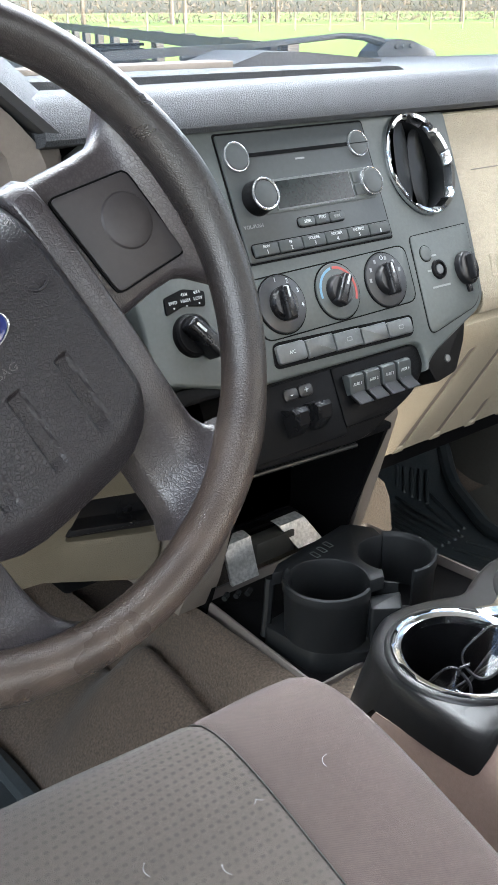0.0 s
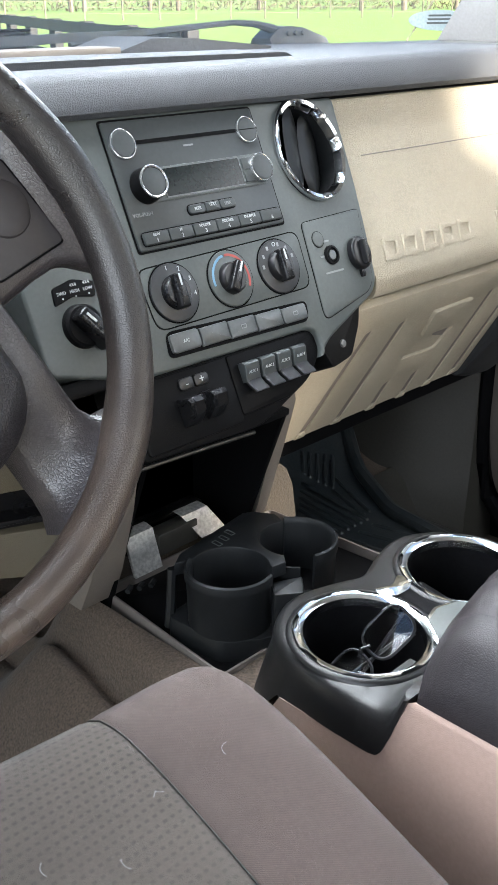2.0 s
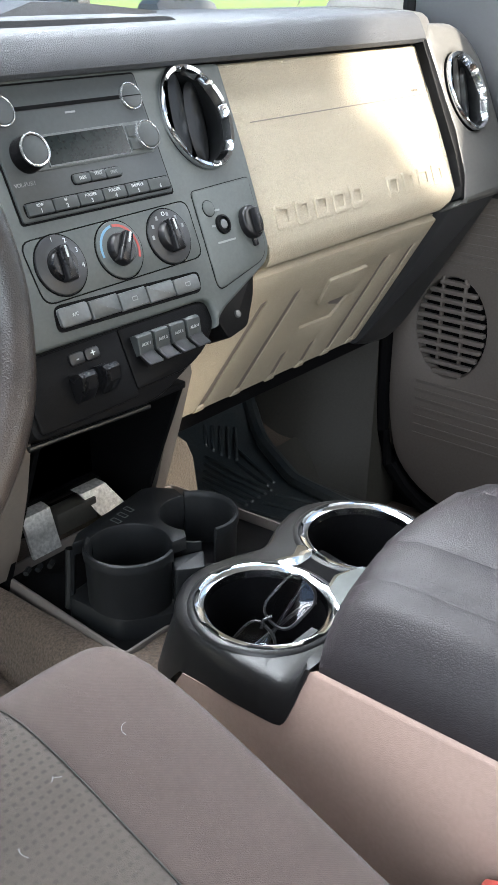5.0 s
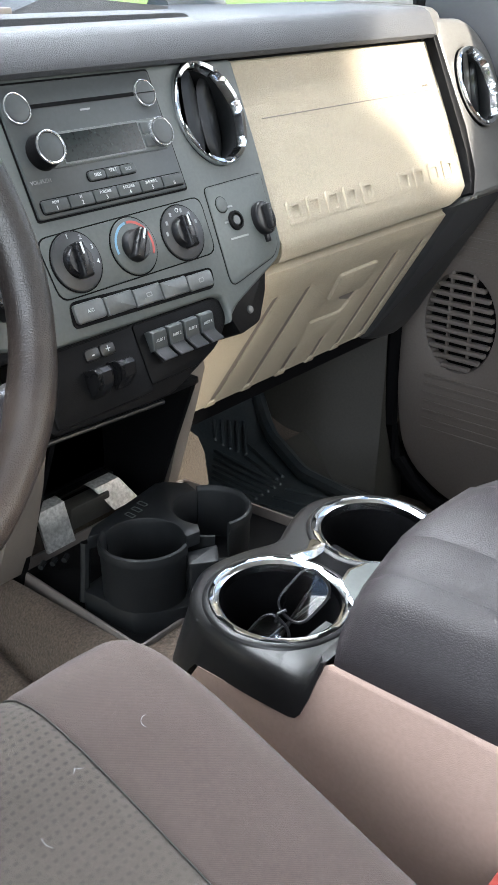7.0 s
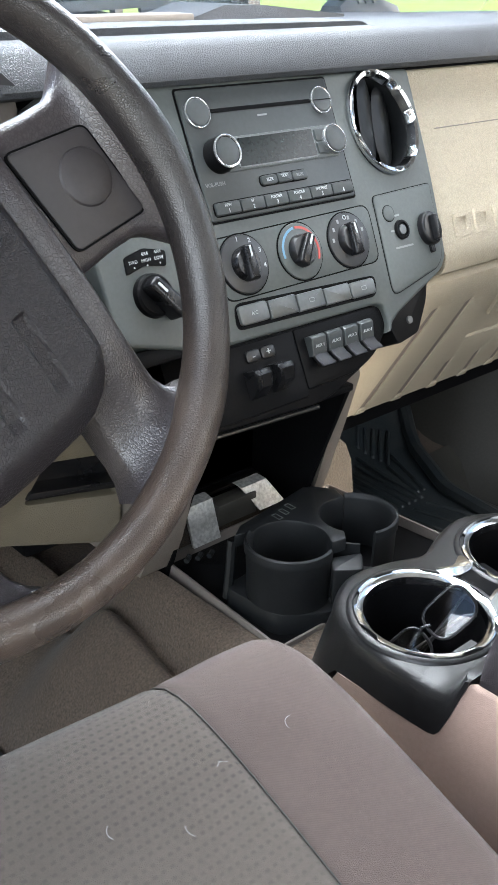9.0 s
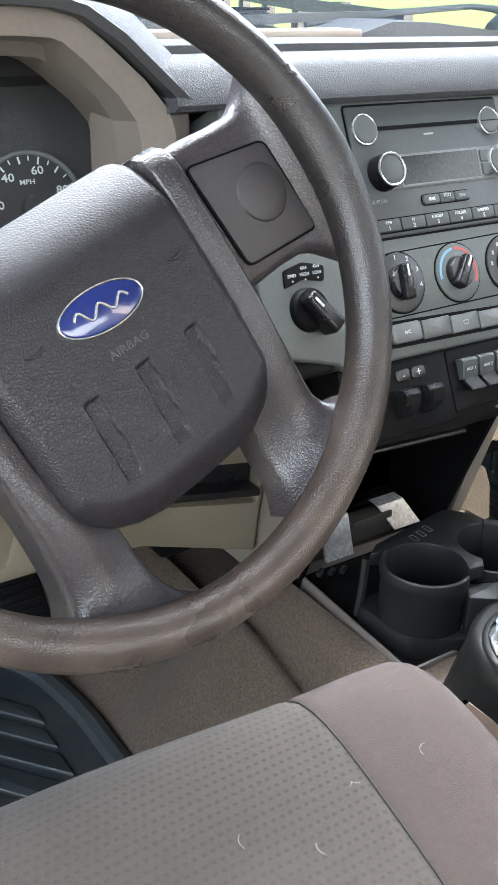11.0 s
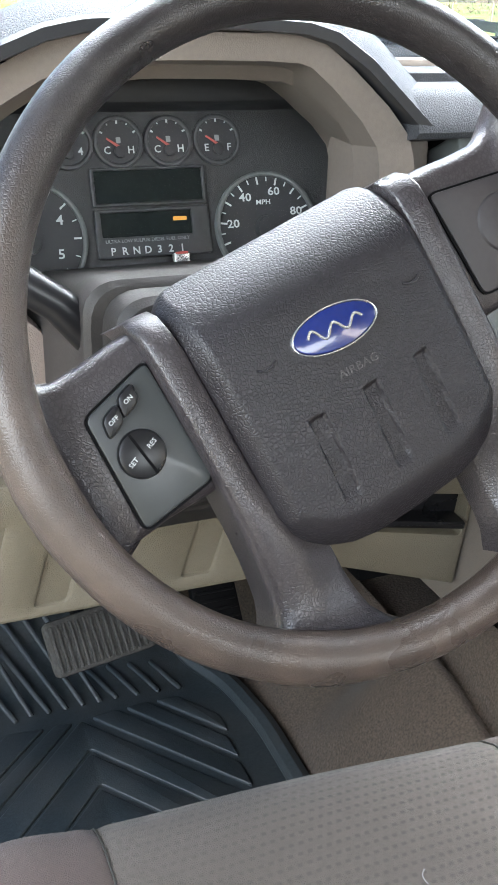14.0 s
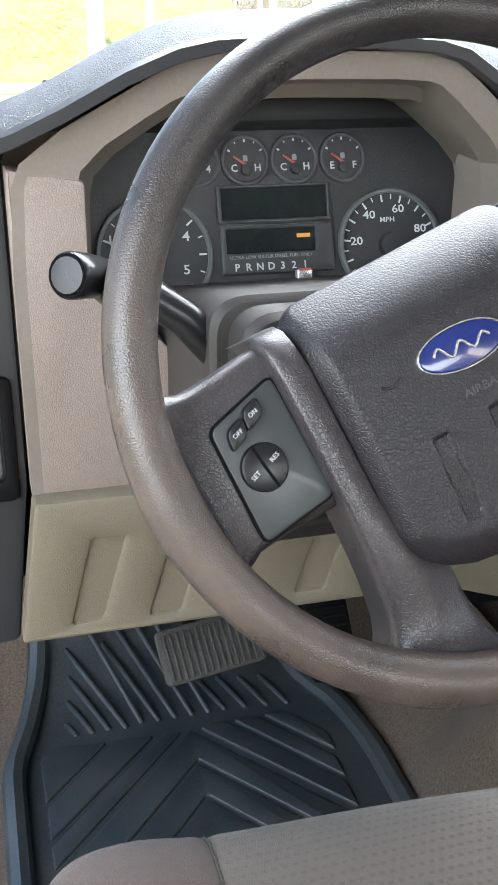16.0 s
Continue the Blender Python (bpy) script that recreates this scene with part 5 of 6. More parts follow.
for s in (-1, 1):
    part("lower_spoke", loft(bmesh.new(), [[(s * (inn[0] + (out_[0] - inn[0]) * k) - 0.0035, inn[1] + (out_[1] - inn[1]) * k, z + dz * (1.0 if k > 0.5 or dz < -0.03 else 0.25 + 0.75 * smooth01((-0.06 - inn[1]) / 0.04))) for k, dz in ACROSS] for out_, inn, z in BAR]), SPOKE, wheel, smooth=38)
    part("side_spoke", loft(bmesh.new(), [[(s * x, y, z_) for y, z_ in ((yb + 0.003, z - 0.022), (yb, z - 0.010), (yb + 0.002, z - 0.003), (yb + 0.007, z), (yt - 0.007, z), (yt - 0.002, z - 0.003), (yt, z - 0.010), (yt - 0.003, z - 0.022))] for x, yt, yb, z in SIDE]), SPOKE, wheel, smooth=55)
    pad = [(s * x, y) for x, y in ((((0.0985, 0.0356), (0.1560, 0.0250), (0.1605, -0.0366), (0.1030, -0.032))) if s > 0 else ((0.1000, 0.0345), (0.1430, 0.0240), (0.1440, -0.0420), (0.0985, -0.0374)))]
    p = slab("horn_pad" if s > 0 else "cruise_pad", rpoly(pad, 0.005), -0.020, -0.0140, HORN if s > 0 else SATIN, wheel, r=0.0012)
    slab("pad_joint", rpoly(inset(rpoly(pad, 0.005), -0.0012), 0.0, 1), -0.020, -0.0150, VOID, p)
    if s > 0:
        part("thumb_disc", lathe(bmesh.new(), [(0.0182, -0.0141), (0.0172, -0.0126), (0.0140, -0.0112), (0.0090, -0.0104), (0, -0.0101)], 40, Matrix.Translation((0.1365, 0.0, 0))), HORN, p)
    else:
        for x, y, word in ((-0.1312, 0.0165, "OFF"), (-0.1190, 0.0222, "ON")):
            key = slab("key", rpoly([(x - 0.0068, y - 0.0085), (x + 0.0052, y - 0.0035), (x + 0.0068, y + 0.0075), (x - 0.0052, y + 0.0035)], 0.004), -0.0140, -0.0095, GLOSSBLACK, p, r=0.0018)
            lettering("key_word", word, 0.0036, (x, y, -0.0094), key, LETTER, turn=15)
        dial = slab("key_dial", ellipse(-0.1262, -0.0060, 0.0132, 0.0132, 40), -0.0140, -0.0100, GLOSSBLACK, p, r=0.002)
        slab("dial_gap", rect(-0.0008, -0.0128, 0.0008, 0.0128, 0.0003), -0.0102, -0.0097, VOID, dial).matrix_local = Matrix.Translation((-0.1262, -0.0060, 0)) @ Matrix.Rotation(radians(8), 4, "Z")
        lettering("key_word", "RES", 0.0038, (-0.1195, -0.0035, -0.0099), dial, LETTER, turn=20)
        lettering("key_word", "SET", 0.0038, (-0.1330, -0.0075, -0.0099), dial, LETTER, turn=20)


part_cover = bmesh.new()
# dome built on a fine grid that follows the outline
COVER_LOW = [(0.0, -0.1115), (0.030, -0.1110), (0.046, -0.1080), (0.060, -0.1015), (0.068, -0.0945), (0.0735, -0.0860), (0.0768, -0.0740)]
cols, rows_ = 150, 150
gv = {}
for i in range(cols + 1):
    for j in range(rows_ + 1):
        x = 0.0768 * (-1 + 2 * i / cols)
        low = lerp_table(COVER_LOW, abs(x))
        high = 0.0620 - 0.010 * (max(0.0, abs(x) - 0.060) / 0.0168) ** 2
        y = low + (high - low) * j / rows_
        edge = max(0.0, min((0.0768 - abs(x)) * 1.0, (y - low) * 0.50))
        roll = max(0.0, 1 - edge / 0.0095)
        z = 0.0095 - 0.0088 * roll ** 1.6 - 0.0055 * (x / 0.08) ** 2 - 0.004 * ((y + 0.03) / 0.09) ** 2 - 0.0300 * max(0.0, (y - 0.016) / 0.046) ** 2.2
        for cx in (-0.0362, 0.0, 0.0365):
            off = abs(x - cx + (y + 0.06) * -0.045)
            if off < 0.0056 and -0.087 < y < -0.0345:
                z -= 0.0026 * smooth01((0.0056 - off) / 0.0014) * smooth01((-0.0345 - y) / 0.0022) * smooth01((y + 0.087) / 0.011)
        gv[i, j] = part_cover.verts.new((x - 0.0035, y, z))
for i in range(cols):
    for j in range(rows_):
        q = [gv[i, j], gv[i + 1, j], gv[i + 1, j + 1], gv[i, j + 1]]
        part_cover.faces.new(q)
border = [gv[i, 0] for i in range(cols + 1)] + [gv[cols, j] for j in range(1, rows_ + 1)] + [gv[i, rows_] for i in range(cols - 1, -1, -1)] + [gv[0, j] for j in range(rows_ - 1, 0, -1)]
lower = [part_cover.verts.new((v.co.x, v.co.y, min(-0.034, v.co.z - 0.004))) for v in border]
for i in range(len(border)):
    part_cover.faces.new((border[i - 1], border[i], lower[i], lower[i - 1]))
bmesh.ops.remove_doubles(part_cover, verts=part_cover.verts, dist=0.00001)
airbag = part("airbag_cover", part_cover, HUB, wheel, "charcoal grained airbag cover with three slots", smooth=50)
logo = slab("oval_badge", ellipse(0, 0, 0.0262, 0.0112, 48), -0.004, 0.0011, BADGE, airbag, r=0.0008, label="blue oval badge with silver edge")
slab("badge_edge", ellipse(0, 0, 0.0275, 0.0124, 48), -0.004, 0.0014, SILVER, logo, r=0.0006, holes=[ellipse(0, 0, 0.0262, 0.0113, 48)])
flourish = [(-0.0175 + 0.0350 * k / 60, 0.0036 * math.sin(k * 0.2618) * (1 - 0.3 * k / 60), 0.0012) for k in range(61)]
part("badge_stroke", tube(bmesh.new(), flourish, 0.00085, 6), SILVER, logo)
logo.matrix_local = Matrix.Translation((-0.0060, 0.0010, 0.0092)) @ Matrix.Rotation(radians(-5), 4, "Z") @ Matrix.Rotation(radians(-2), 4, "X")
lettering("cover_word", "AIRBAG", 0.0066, (-0.0035, -0.0235, 0.0094), airbag, SPOKE, 0.0003, stretch=1.15, turn=-3)
for s in (-1, 1):
    part("cover_mark", tube(bmesh.new(), [(s * 0.050 + dx, 0.0 + dy, 0.0078 - 0.0004 * abs(dx) * 100) for dx, dy in ((-0.006, 0.002), (-0.002, 0.0), (0.002, 0.0), (0.006, 0.002))], 0.0008, 6), HUB, airbag)
slab("hub_body", rect(-0.09, -0.085, 0.09, 0.05, 0.02), -0.07, -0.028, SATINBLACK, wheel)

# ---------- cubby and folding cup holder under the stack ----------
cubby = thing("open_cubby", "open black storage cubby under the stack", "storage cubby")
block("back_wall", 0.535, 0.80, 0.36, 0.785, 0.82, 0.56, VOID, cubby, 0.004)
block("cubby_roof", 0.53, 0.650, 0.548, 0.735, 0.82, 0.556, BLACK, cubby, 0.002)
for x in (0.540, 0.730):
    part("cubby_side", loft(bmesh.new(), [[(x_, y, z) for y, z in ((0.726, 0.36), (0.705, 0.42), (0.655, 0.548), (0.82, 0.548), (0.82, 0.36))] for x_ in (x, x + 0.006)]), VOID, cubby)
part("front_edge", tube(bmesh.new(), [(0.512, 0.628, 0.566), (0.655, 0.624, 0.561)], 0.0025, 8), SATINBLACK, cubby)
for x0, x1, z0, z1, slip in ((0.577, 0.614, 0.386, 0.430, -0.002), (0.672, 0.709, 0.398, 0.427, -0.018)):
    part("steel_plate", loft(bmesh.new(), [[(x0 + k * slip, 0.722 + d, z), (x1 + k * slip, 0.722 + d, z), (x1 + k * slip, 0.726 + d, z), (x0 + k * slip, 0.726 + d, z)] for z, d, k in ((z0, 0.0, 0), (z1, 0.012, 1), (z1 + 0.002, 0.022, 1.1))]), METAL, cubby, "bare scuffed steel plate")
block("steel_box", 0.616, 0.728, 0.394, 0.672, 0.75, 0.420, KICK, cubby, 0.002)
block("shelf_lip", 0.600, 0.785, 0.398, 0.730, 0.80, 0.402, SATINBLACK, cubby, 0.001)
# tan cheeks on both sides of the cubby
for cheek in ([(0.505, 0.548, 0.722, 0.380), (0.506, 0.546, 0.703, 0.42), (0.508, 0.540, 0.672, 0.50), (0.510, 0.530, 0.646, 0.566)], [(0.746, 0.760, 0.722, 0.372), (0.745, 0.762, 0.706, 0.42), (0.739, 0.760, 0.680, 0.50), (0.731, 0.757, 0.662, 0.556), (0.728, 0.757, 0.672, 0.60)]):
    tagged(part("cubby_trim", loft(bmesh.new(), [[(x0, y, z), (x1, y, z), (x1, y + 0.10, z), (x0, y + 0.10, z)] for x0, x1, y, z in cheek]), TANBEZEL), "tan plastic trim beside the cubby", "trim", kind="structure")

tunnel = [(0.752, 0.345), (0.864, 0.345), (0.857, 0.390), (0.846, 0.414), (0.828, 0.430), (0.752, 0.434)]
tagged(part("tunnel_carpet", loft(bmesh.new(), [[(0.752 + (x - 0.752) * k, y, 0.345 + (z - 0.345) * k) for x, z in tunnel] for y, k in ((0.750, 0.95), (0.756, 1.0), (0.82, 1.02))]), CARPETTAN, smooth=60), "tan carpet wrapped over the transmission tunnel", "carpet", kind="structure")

tray = thing("cup_tray", "black fold-out tray with grey rim on the hump", "tray")
TRAY_Z = 0.378
tp = rpoly([(0.531, 0.542), (0.812, 0.542), (0.800, 0.74), (0.545, 0.74)], 0.008)
slab("rim", tp, TRAY_Z - 0.03, TRAY_Z + 0.003, DOORTRIM, tray, r=0.0015, holes=[inset(tp, 0.0035)])
slab("bed", inset(tp, 0.0035), TRAY_Z - 0.06, TRAY_Z - 0.008, BLACK, tray, r=0.002)
holder = thing("folding_cup_holder", "black plastic folding twin cup holder", "cup holder")
CZ = 0.450
CUP_A, CUP_B = (0.590, 0.592, 0.0445), (0.676, 0.586, 0.0435)
for (cx, cy, r), (a0, a1) in ((CUP_A, (116, 292)), (CUP_B, (-110, 60))):
    cup = bmesh.new()
    n = 48
    ring_rows = []
    for i in range(n + 1):
        an = radians(a0 + (a1 - a0) * i / n)
        c_, s_ = math.cos(an), math.sin(an)
        ring_rows.append([(cx + c_ * rr, cy + s_ * rr, z) for rr, z in ((r * 0.83, 0.393), (r * 0.87, CZ - 0.004), (r * 0.885, CZ), (r * 0.94, CZ + 0.0025), (r * 0.985, CZ + 0.001), (r * 1.0, CZ - 0.004), (r * 0.99, CZ - 0.009), (r * 0.955, CZ - 0.012), (r * 0.93, 0.393))])
    loft(cup, ring_rows)
    part("cup_ring", cup, CUPBLACK, holder, "open ring of the cup holder", smooth=40)
    part("cup_floor", lathe(bmesh.new(), [(r * 0.9, 0.394), (0, 0.395)], 32, Matrix.Translation((cx, cy, 0))), VOID, holder)


def arc_points(cx, cy, r, a0, a1, n):
    return [(cx + r * math.cos(radians(a0 + (a1 - a0) * i / n)), cy + r * math.sin(radians(a0 + (a1 - a0) * i / n))) for i in range(n + 1)]


deck = [(0.556, 0.634), (0.572, 0.645), (0.676, 0.662), (0.686, 0.657), (0.699, 0.636)] + arc_points(*CUP_B[:2], 0.0365, 62, 205, 14) + [(0.634, 0.560), (0.618, 0.563)] + arc_points(*CUP_A[:2], 0.0385, -38, 112, 14)
slab("deck", deck, CZ - 0.013, CZ + 0.0005, CUPBLACK, holder, r=0.002)
slab("base_plate", rpoly([(0.548, 0.640), (0.552, 0.570), (0.586, 0.544), (0.632, 0.528), (0.690, 0.540), (0.716, 0.570), (0.712, 0.630), (0.680, 0.655)], 0.01), TRAY_Z - 0.010, 0.3930, CUPBLACK, holder, r=0.002)
slab("inner_wall", arc_points(*CUP_A[:2], 0.0385, -60, 112, 16) + arc_points(*CUP_A[:2], 0.0415, 112, -60, 16), TRAY_Z - 0.006, CZ - 0.012, CUPBLACK, holder)
slab("inner_wall", arc_points(*CUP_B[:2], 0.0365, 62, 230, 16) + arc_points(*CUP_B[:2], 0.0395, 230, 62, 16), TRAY_Z - 0.006, CZ - 0.012, CUPBLACK, holder)
slab("centre_block", rpoly([(0.620, 0.566), (0.650, 0.552), (0.628, 0.530), (0.604, 0.548)], 0.004), TRAY_Z - 0.005, 0.432, CUPBLACK, holder, r=0.003)
slab("step_block", rpoly([(0.640, 0.572), (0.668, 0.545), (0.650, 0.528), (0.622, 0.552)], 0.004), TRAY_Z - 0.005, 0.412, CUPBLACK, holder, r=0.003)
for x, y in ((0.612, 0.633), (0.624, 0.636), (0.636, 0.640)):
    slab("deck_mark", rect(x - 0.003, y - 0.006, x + 0.003, y + 0.006, 0.001), CZ + 0.0004, CZ + 0.0010, BEZEL, holder, holes=[rect(x - 0.0022, y - 0.005, x + 0.0022, y + 0.005, 0.0008)])
for i in range(3):
    part("hinge_pin", tube(bmesh.new(), [(0.548 + 0.012 * i, 0.700 - 0.004 * i, 0.393), (0.556 + 0.012 * i, 0.704 - 0.004 * i, 0.394)], 0.003, 8), CUPBLACK, holder)
part("hinge_arm", tube(bmesh.new(), [(0.552, 0.640, TRAY_Z), (0.556, 0.640, 0.410), (0.560, 0.642, 0.440)], 0.005, 8), CUPBLACK, holder)

# ---------- centre console ----------
console = thing("centre_console", "taupe plastic centre console with black cup holder top", "console")
TOPZ = 0.450
CUPS = [(0.593, 0.430, 0.053), (0.742, 0.430, 0.053)]
side_prof = [(-0.95, 0.477), (0.329, 0.477), (0.335, 0.473), (0.349, 0.432), (0.356, 0.411), (0.368, 0.406), (0.463, 0.405), (0.473, 0.388), (0.476, 0.20), (-0.95, 0.20)]
core_prof = [(-0.95, 0.470), (0.300, 0.470), (0.310, 0.32), (0.490, 0.32), (0.490, 0.20), (-0.95, 0.20)]
part("console_body", loft(bmesh.new(), [[(x, y, z) for y, z in core_prof] for x in (0.542, 0.794)]), TAUPE, console, smooth=30)
for xs_ in ((0.5225, 0.525, 0.545), (0.8135, 0.811, 0.791)):
    part("console_side", loft(bmesh.new(), [[(xs_[0] + (xs_[2] - xs_[0]) * k, y, z - (fall if z > 0.47 else 0.0)) for y, z in side_prof] for k, fall in ((0.0, 0.009), (0.03, 0.006), (0.10, 0.004), (0.2, 0.005), (0.4, 0.012), (1.0, 0.012))]), TAUPE, console, "taupe grained plastic side", smooth=30)


def tilted(ob):
    """The cup holder top rises a little towards the dashboard."""
    for v in ob.data.vertices:
        v.co.z += 0.05 * (v.co.y - 0.43)
    return ob


top_out = rpoly([(0.5215, 0.368), (0.600, 0.362), (0.736, 0.362), (0.8145, 0.368), (0.8160, 0.430), (0.8020, 0.490), (0.750, 0.520), (0.700, 0.508), (0.668, 0.494), (0.636, 0.508), (0.586, 0.520), (0.534, 0.490), (0.520, 0.430)], [0.010, 0.01, 0.01, 0.010, 0.04, 0.03, 0.03, 0.02, 0.012, 0.02, 0.03, 0.03, 0.04], 5)
BOTTOM = [(0.33, 0.4090), (0.42, 0.4058), (0.468, 0.4030), (0.480, 0.386), (0.50, 0.376), (0.54, 0.370)]
bm = bmesh.new()
fine_out = []
for i in range(len(top_out)):
    p, q = Vector(top_out[i]), Vector(top_out[(i + 1) % len(top_out)])
    k = max(1, int((q - p).length / 0.010))
    fine_out += [tuple(p + (q - p) * j / k) for j in range(k)]


def flare(x, y, low):
    """The foot of the cup holder top spreads out towards the dashboard."""
    k = low * smooth01((y - 0.43) / 0.07)
    return x + (x - 0.668) * 0.07 * k, y + 0.014 * k


# rounded shoulder, then steep sides that end on a stepped lower edge
rings = []
for d, drop, low in ((0.010, 0.0008, 0.0), (0.006, 0.0025, 0.0), (0.003, 0.0055, 0.0), (0.001, 0.0100, 0.0), (0.0, 0.020, 0.0), (0.0, 0.0, 0.6), (0.0004, 0.0, 1.0)):
    rings.append([bm.verts.new((x, y, TOPZ - drop if low == 0 else (TOPZ - 0.020) + (min(TOPZ - 0.021, lerp_table(BOTTOM, y)) - TOPZ + 0.020) * low)) for x, y in [flare(x, y, low) for x, y in inset(fine_out, d)]])
for ra, rb in zip(rings, rings[1:]):
    for i in range(len(fine_out)):
        bm.faces.new((ra[i - 1], ra[i], rb[i], rb[i - 1]))
edges = [bm.edges.get((rings[0][i - 1], rings[0][i])) for i in range(len(fine_out))]
for cx, cy, r in CUPS:
    hole = [bm.verts.new((cx + r * math.cos(2 * math.pi * i / 48), cy + r * math.sin(2 * math.pi * i / 48), TOPZ)) for i in range(48)]
    edges += [bm.edges.new((hole[i - 1], hole[i])) for i in range(48)]
bmesh.ops.triangle_fill(bm, use_beauty=True, use_dissolve=False, edges=edges)
tilted(part("cup_top", bm, SATINBLACK, console, "satin black cup holder top", smooth=40))
# rear ends of the top: the sides run on and rise to the armrest along a slanting edge
END_TOP = [(0.384, 0.4475), (0.368, 0.4475), (0.358, 0.4490), (0.3505, 0.4535), (0.3455, 0.4610), (0.3420, 0.4740)]
END_LOW = [(0.384, 0.4050), (0.366, 0.4056), (0.3590, 0.4075), (0.3545, 0.4130), (0.3460, 0.4340), (0.3330, 0.4740)]
for s, edge in ((1, 0.5212), (-1, 0.8148)):
    rows_ = []
    for d, drop, rise in ((0.0, 0.020, 1.0), (0.001, 0.0100, 1.0), (0.003, 0.0055, 1.0), (0.006, 0.0025, 1.0), (0.010, 0.0008, 1.0), (0.030, 0.0, 1.0), (0.055, 0.0, 0.5), (0.075, 0.0, 0.0)):
        upper = []
        for (ty, tz), (ly, lz) in zip(END_TOP, END_LOW):
            tz = 0.4475 + (tz - 0.4475) * rise
            lz = min(lz, tz - 0.002)
            k = min(0.6, drop / math.hypot(ty - ly, tz - lz))
            upper.append((edge + s * d, ty + (ly - ty) * k, tz + (lz - tz) * k))
        rows_.append(upper + [(edge + s * d, ly, min(lz, 0.4475 + (lz - 0.4475) * (rise if lz > 0.4475 else 1.0))) for ly, lz in reversed(END_LOW)])
    part("top_end", loft(bmesh.new(), rows_), SATINBLACK, console, smooth=40)
for cx, cy, r in CUPS:
    tilted(part("cup_flange", lathe(bmesh.new(), [(r * 1.275, TOPZ - 0.001), (r * 1.26, TOPZ + 0.0008), (r * 1.23, TOPZ + 0.0022), (r * 1.18, TOPZ + 0.0028), (r * 1.165, TOPZ + 0.0024), (r * 1.16, TOPZ - 0.001)], 56, Matrix.Translation((cx, cy, 0))), SATINBLACK, console))
for cx, cy, r in CUPS:
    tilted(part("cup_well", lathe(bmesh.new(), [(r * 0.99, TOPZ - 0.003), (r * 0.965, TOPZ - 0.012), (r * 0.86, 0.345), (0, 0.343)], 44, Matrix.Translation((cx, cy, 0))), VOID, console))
    bm = bmesh.new()
    seg, rows_ = 96, []
    for i in range(seg):
        an = 2 * math.pi * i / seg
        wide = 1.16 if (i % 12) < 7 else 1.105
        rows_.append([(cx + r * k * math.cos(an), cy + r * k * math.sin(an), TOPZ + z) for k, z in ((wide, 0.0015), (wide - 0.012, 0.0034), (1.06, 0.0030), (1.0, 0.0008), (0.975, -0.006))])
    vr = [[bm.verts.new(p) for p in row] for row in rows_]
    for i in range(seg):
        for j in range(4):
            bm.faces.new((vr[i - 1][j], vr[i][j], vr[i][j + 1], vr[i - 1][j + 1]))
    tilted(part("chrome_ring", bm, CHROME, console, "notched chrome ring", smooth=40))
for name, outline_, mat_, z0, z1 in (("cup_gap", [(0.640, 0.446), (0.696, 0.446), (0.690, 0.398), (0.648, 0.398)], VOID, 0.0, 0.0012),
                                    ("chrome_bridge", [(0.650, 0.466), (0.668, 0.458), (0.686, 0.466), (0.690, 0.452), (0.676, 0.444), (0.660, 0.444), (0.646, 0.452)], CHROME, 0.0005, 0.0030),
                                    ("chrome_bridge", [(0.642, 0.404), (0.668, 0.412), (0.694, 0.404), (0.716, 0.372), (0.716, 0.346), (0.620, 0.346), (0.622, 0.372)], CHROME, 0.0005, 0.0026),
                                    ("bridge_inlay", [(0.6455, 0.402), (0.668, 0.4085), (0.6905, 0.402), (0.7125, 0.3705), (0.7125, 0.345), (0.6235, 0.345), (0.6255, 0.3705)], BEZEL, 0.0020, 0.0036)):
    tilted(slab(name, rpoly(outline_, 0.004), TOPZ + z0, TOPZ + z1, mat_, console, r=0.0006))

# armrest lid: ridged pad
armrest = thing("armrest", "black grained vinyl armrest lid with raised bands", "armrest")
HALF = [(0.1425, 0.000), (0.1430, 0.008), (0.1380, 0.030), (0.1280, 0.048), (0.1220, 0.0565), (0.1150, 0.0605), (0.1000, 0.0655), (0.0955, 0.0655), (0.0915, 0.0675), (0.0870, 0.0710), (0.0560, 0.0765), (0.0510, 0.0762), (0.0470, 0.0780), (0.0420, 0.0810), (0.0, 0.0835)]
sections = []
for y, k, round_ in ((0.352, 0.02, 1.0), (0.3515, 0.20, 1.0), (0.347, 0.45, 1.0), (0.337, 0.72, 1.0), (0.323, 0.90, 1.0), (0.305, 0.98, 1.0), (0.28, 1.0, 1.0), (0.10, 1.0, 0.0), (-0.20, 1.0, 0.0), (-0.60, 1.0, 0.0)):
    full = [(-d, h) for d, h in HALF] + [(d, h) for d, h in reversed(HALF[:-1])]
    sections.append([(0.668 + d, y - 0.022 * round_ * (abs(d) / 0.137) ** 3, 0.476 + h * k) for d, h in full])
for name, i0, i1 in (("side_band", 0, 7), ("step_band", 7, 11), ("centre_band", 11, 17), ("step_band", 17, 21), ("side_band", 21, 28)):
    part(name, loft(bmesh.new(), [row[i0:i1 + 1] + [(row[i1][0], row[i1][1], 0.464), (row[i0][0], row[i0][1], 0.464)] for row in sections]), LEATHER, armrest, smooth=28)

# eyeglasses standing in the cup
gx = Vector((0.64, -0.32, 0.70)).normalized()
gz = Vector((-0.55, -0.30, 0.75))
gz = (gz - gx * gz.dot(gx)).normalized()
gy = gz.cross(gx)
lens_at = Vector((0.603, 0.412, 0.456)) - gx * 0.026
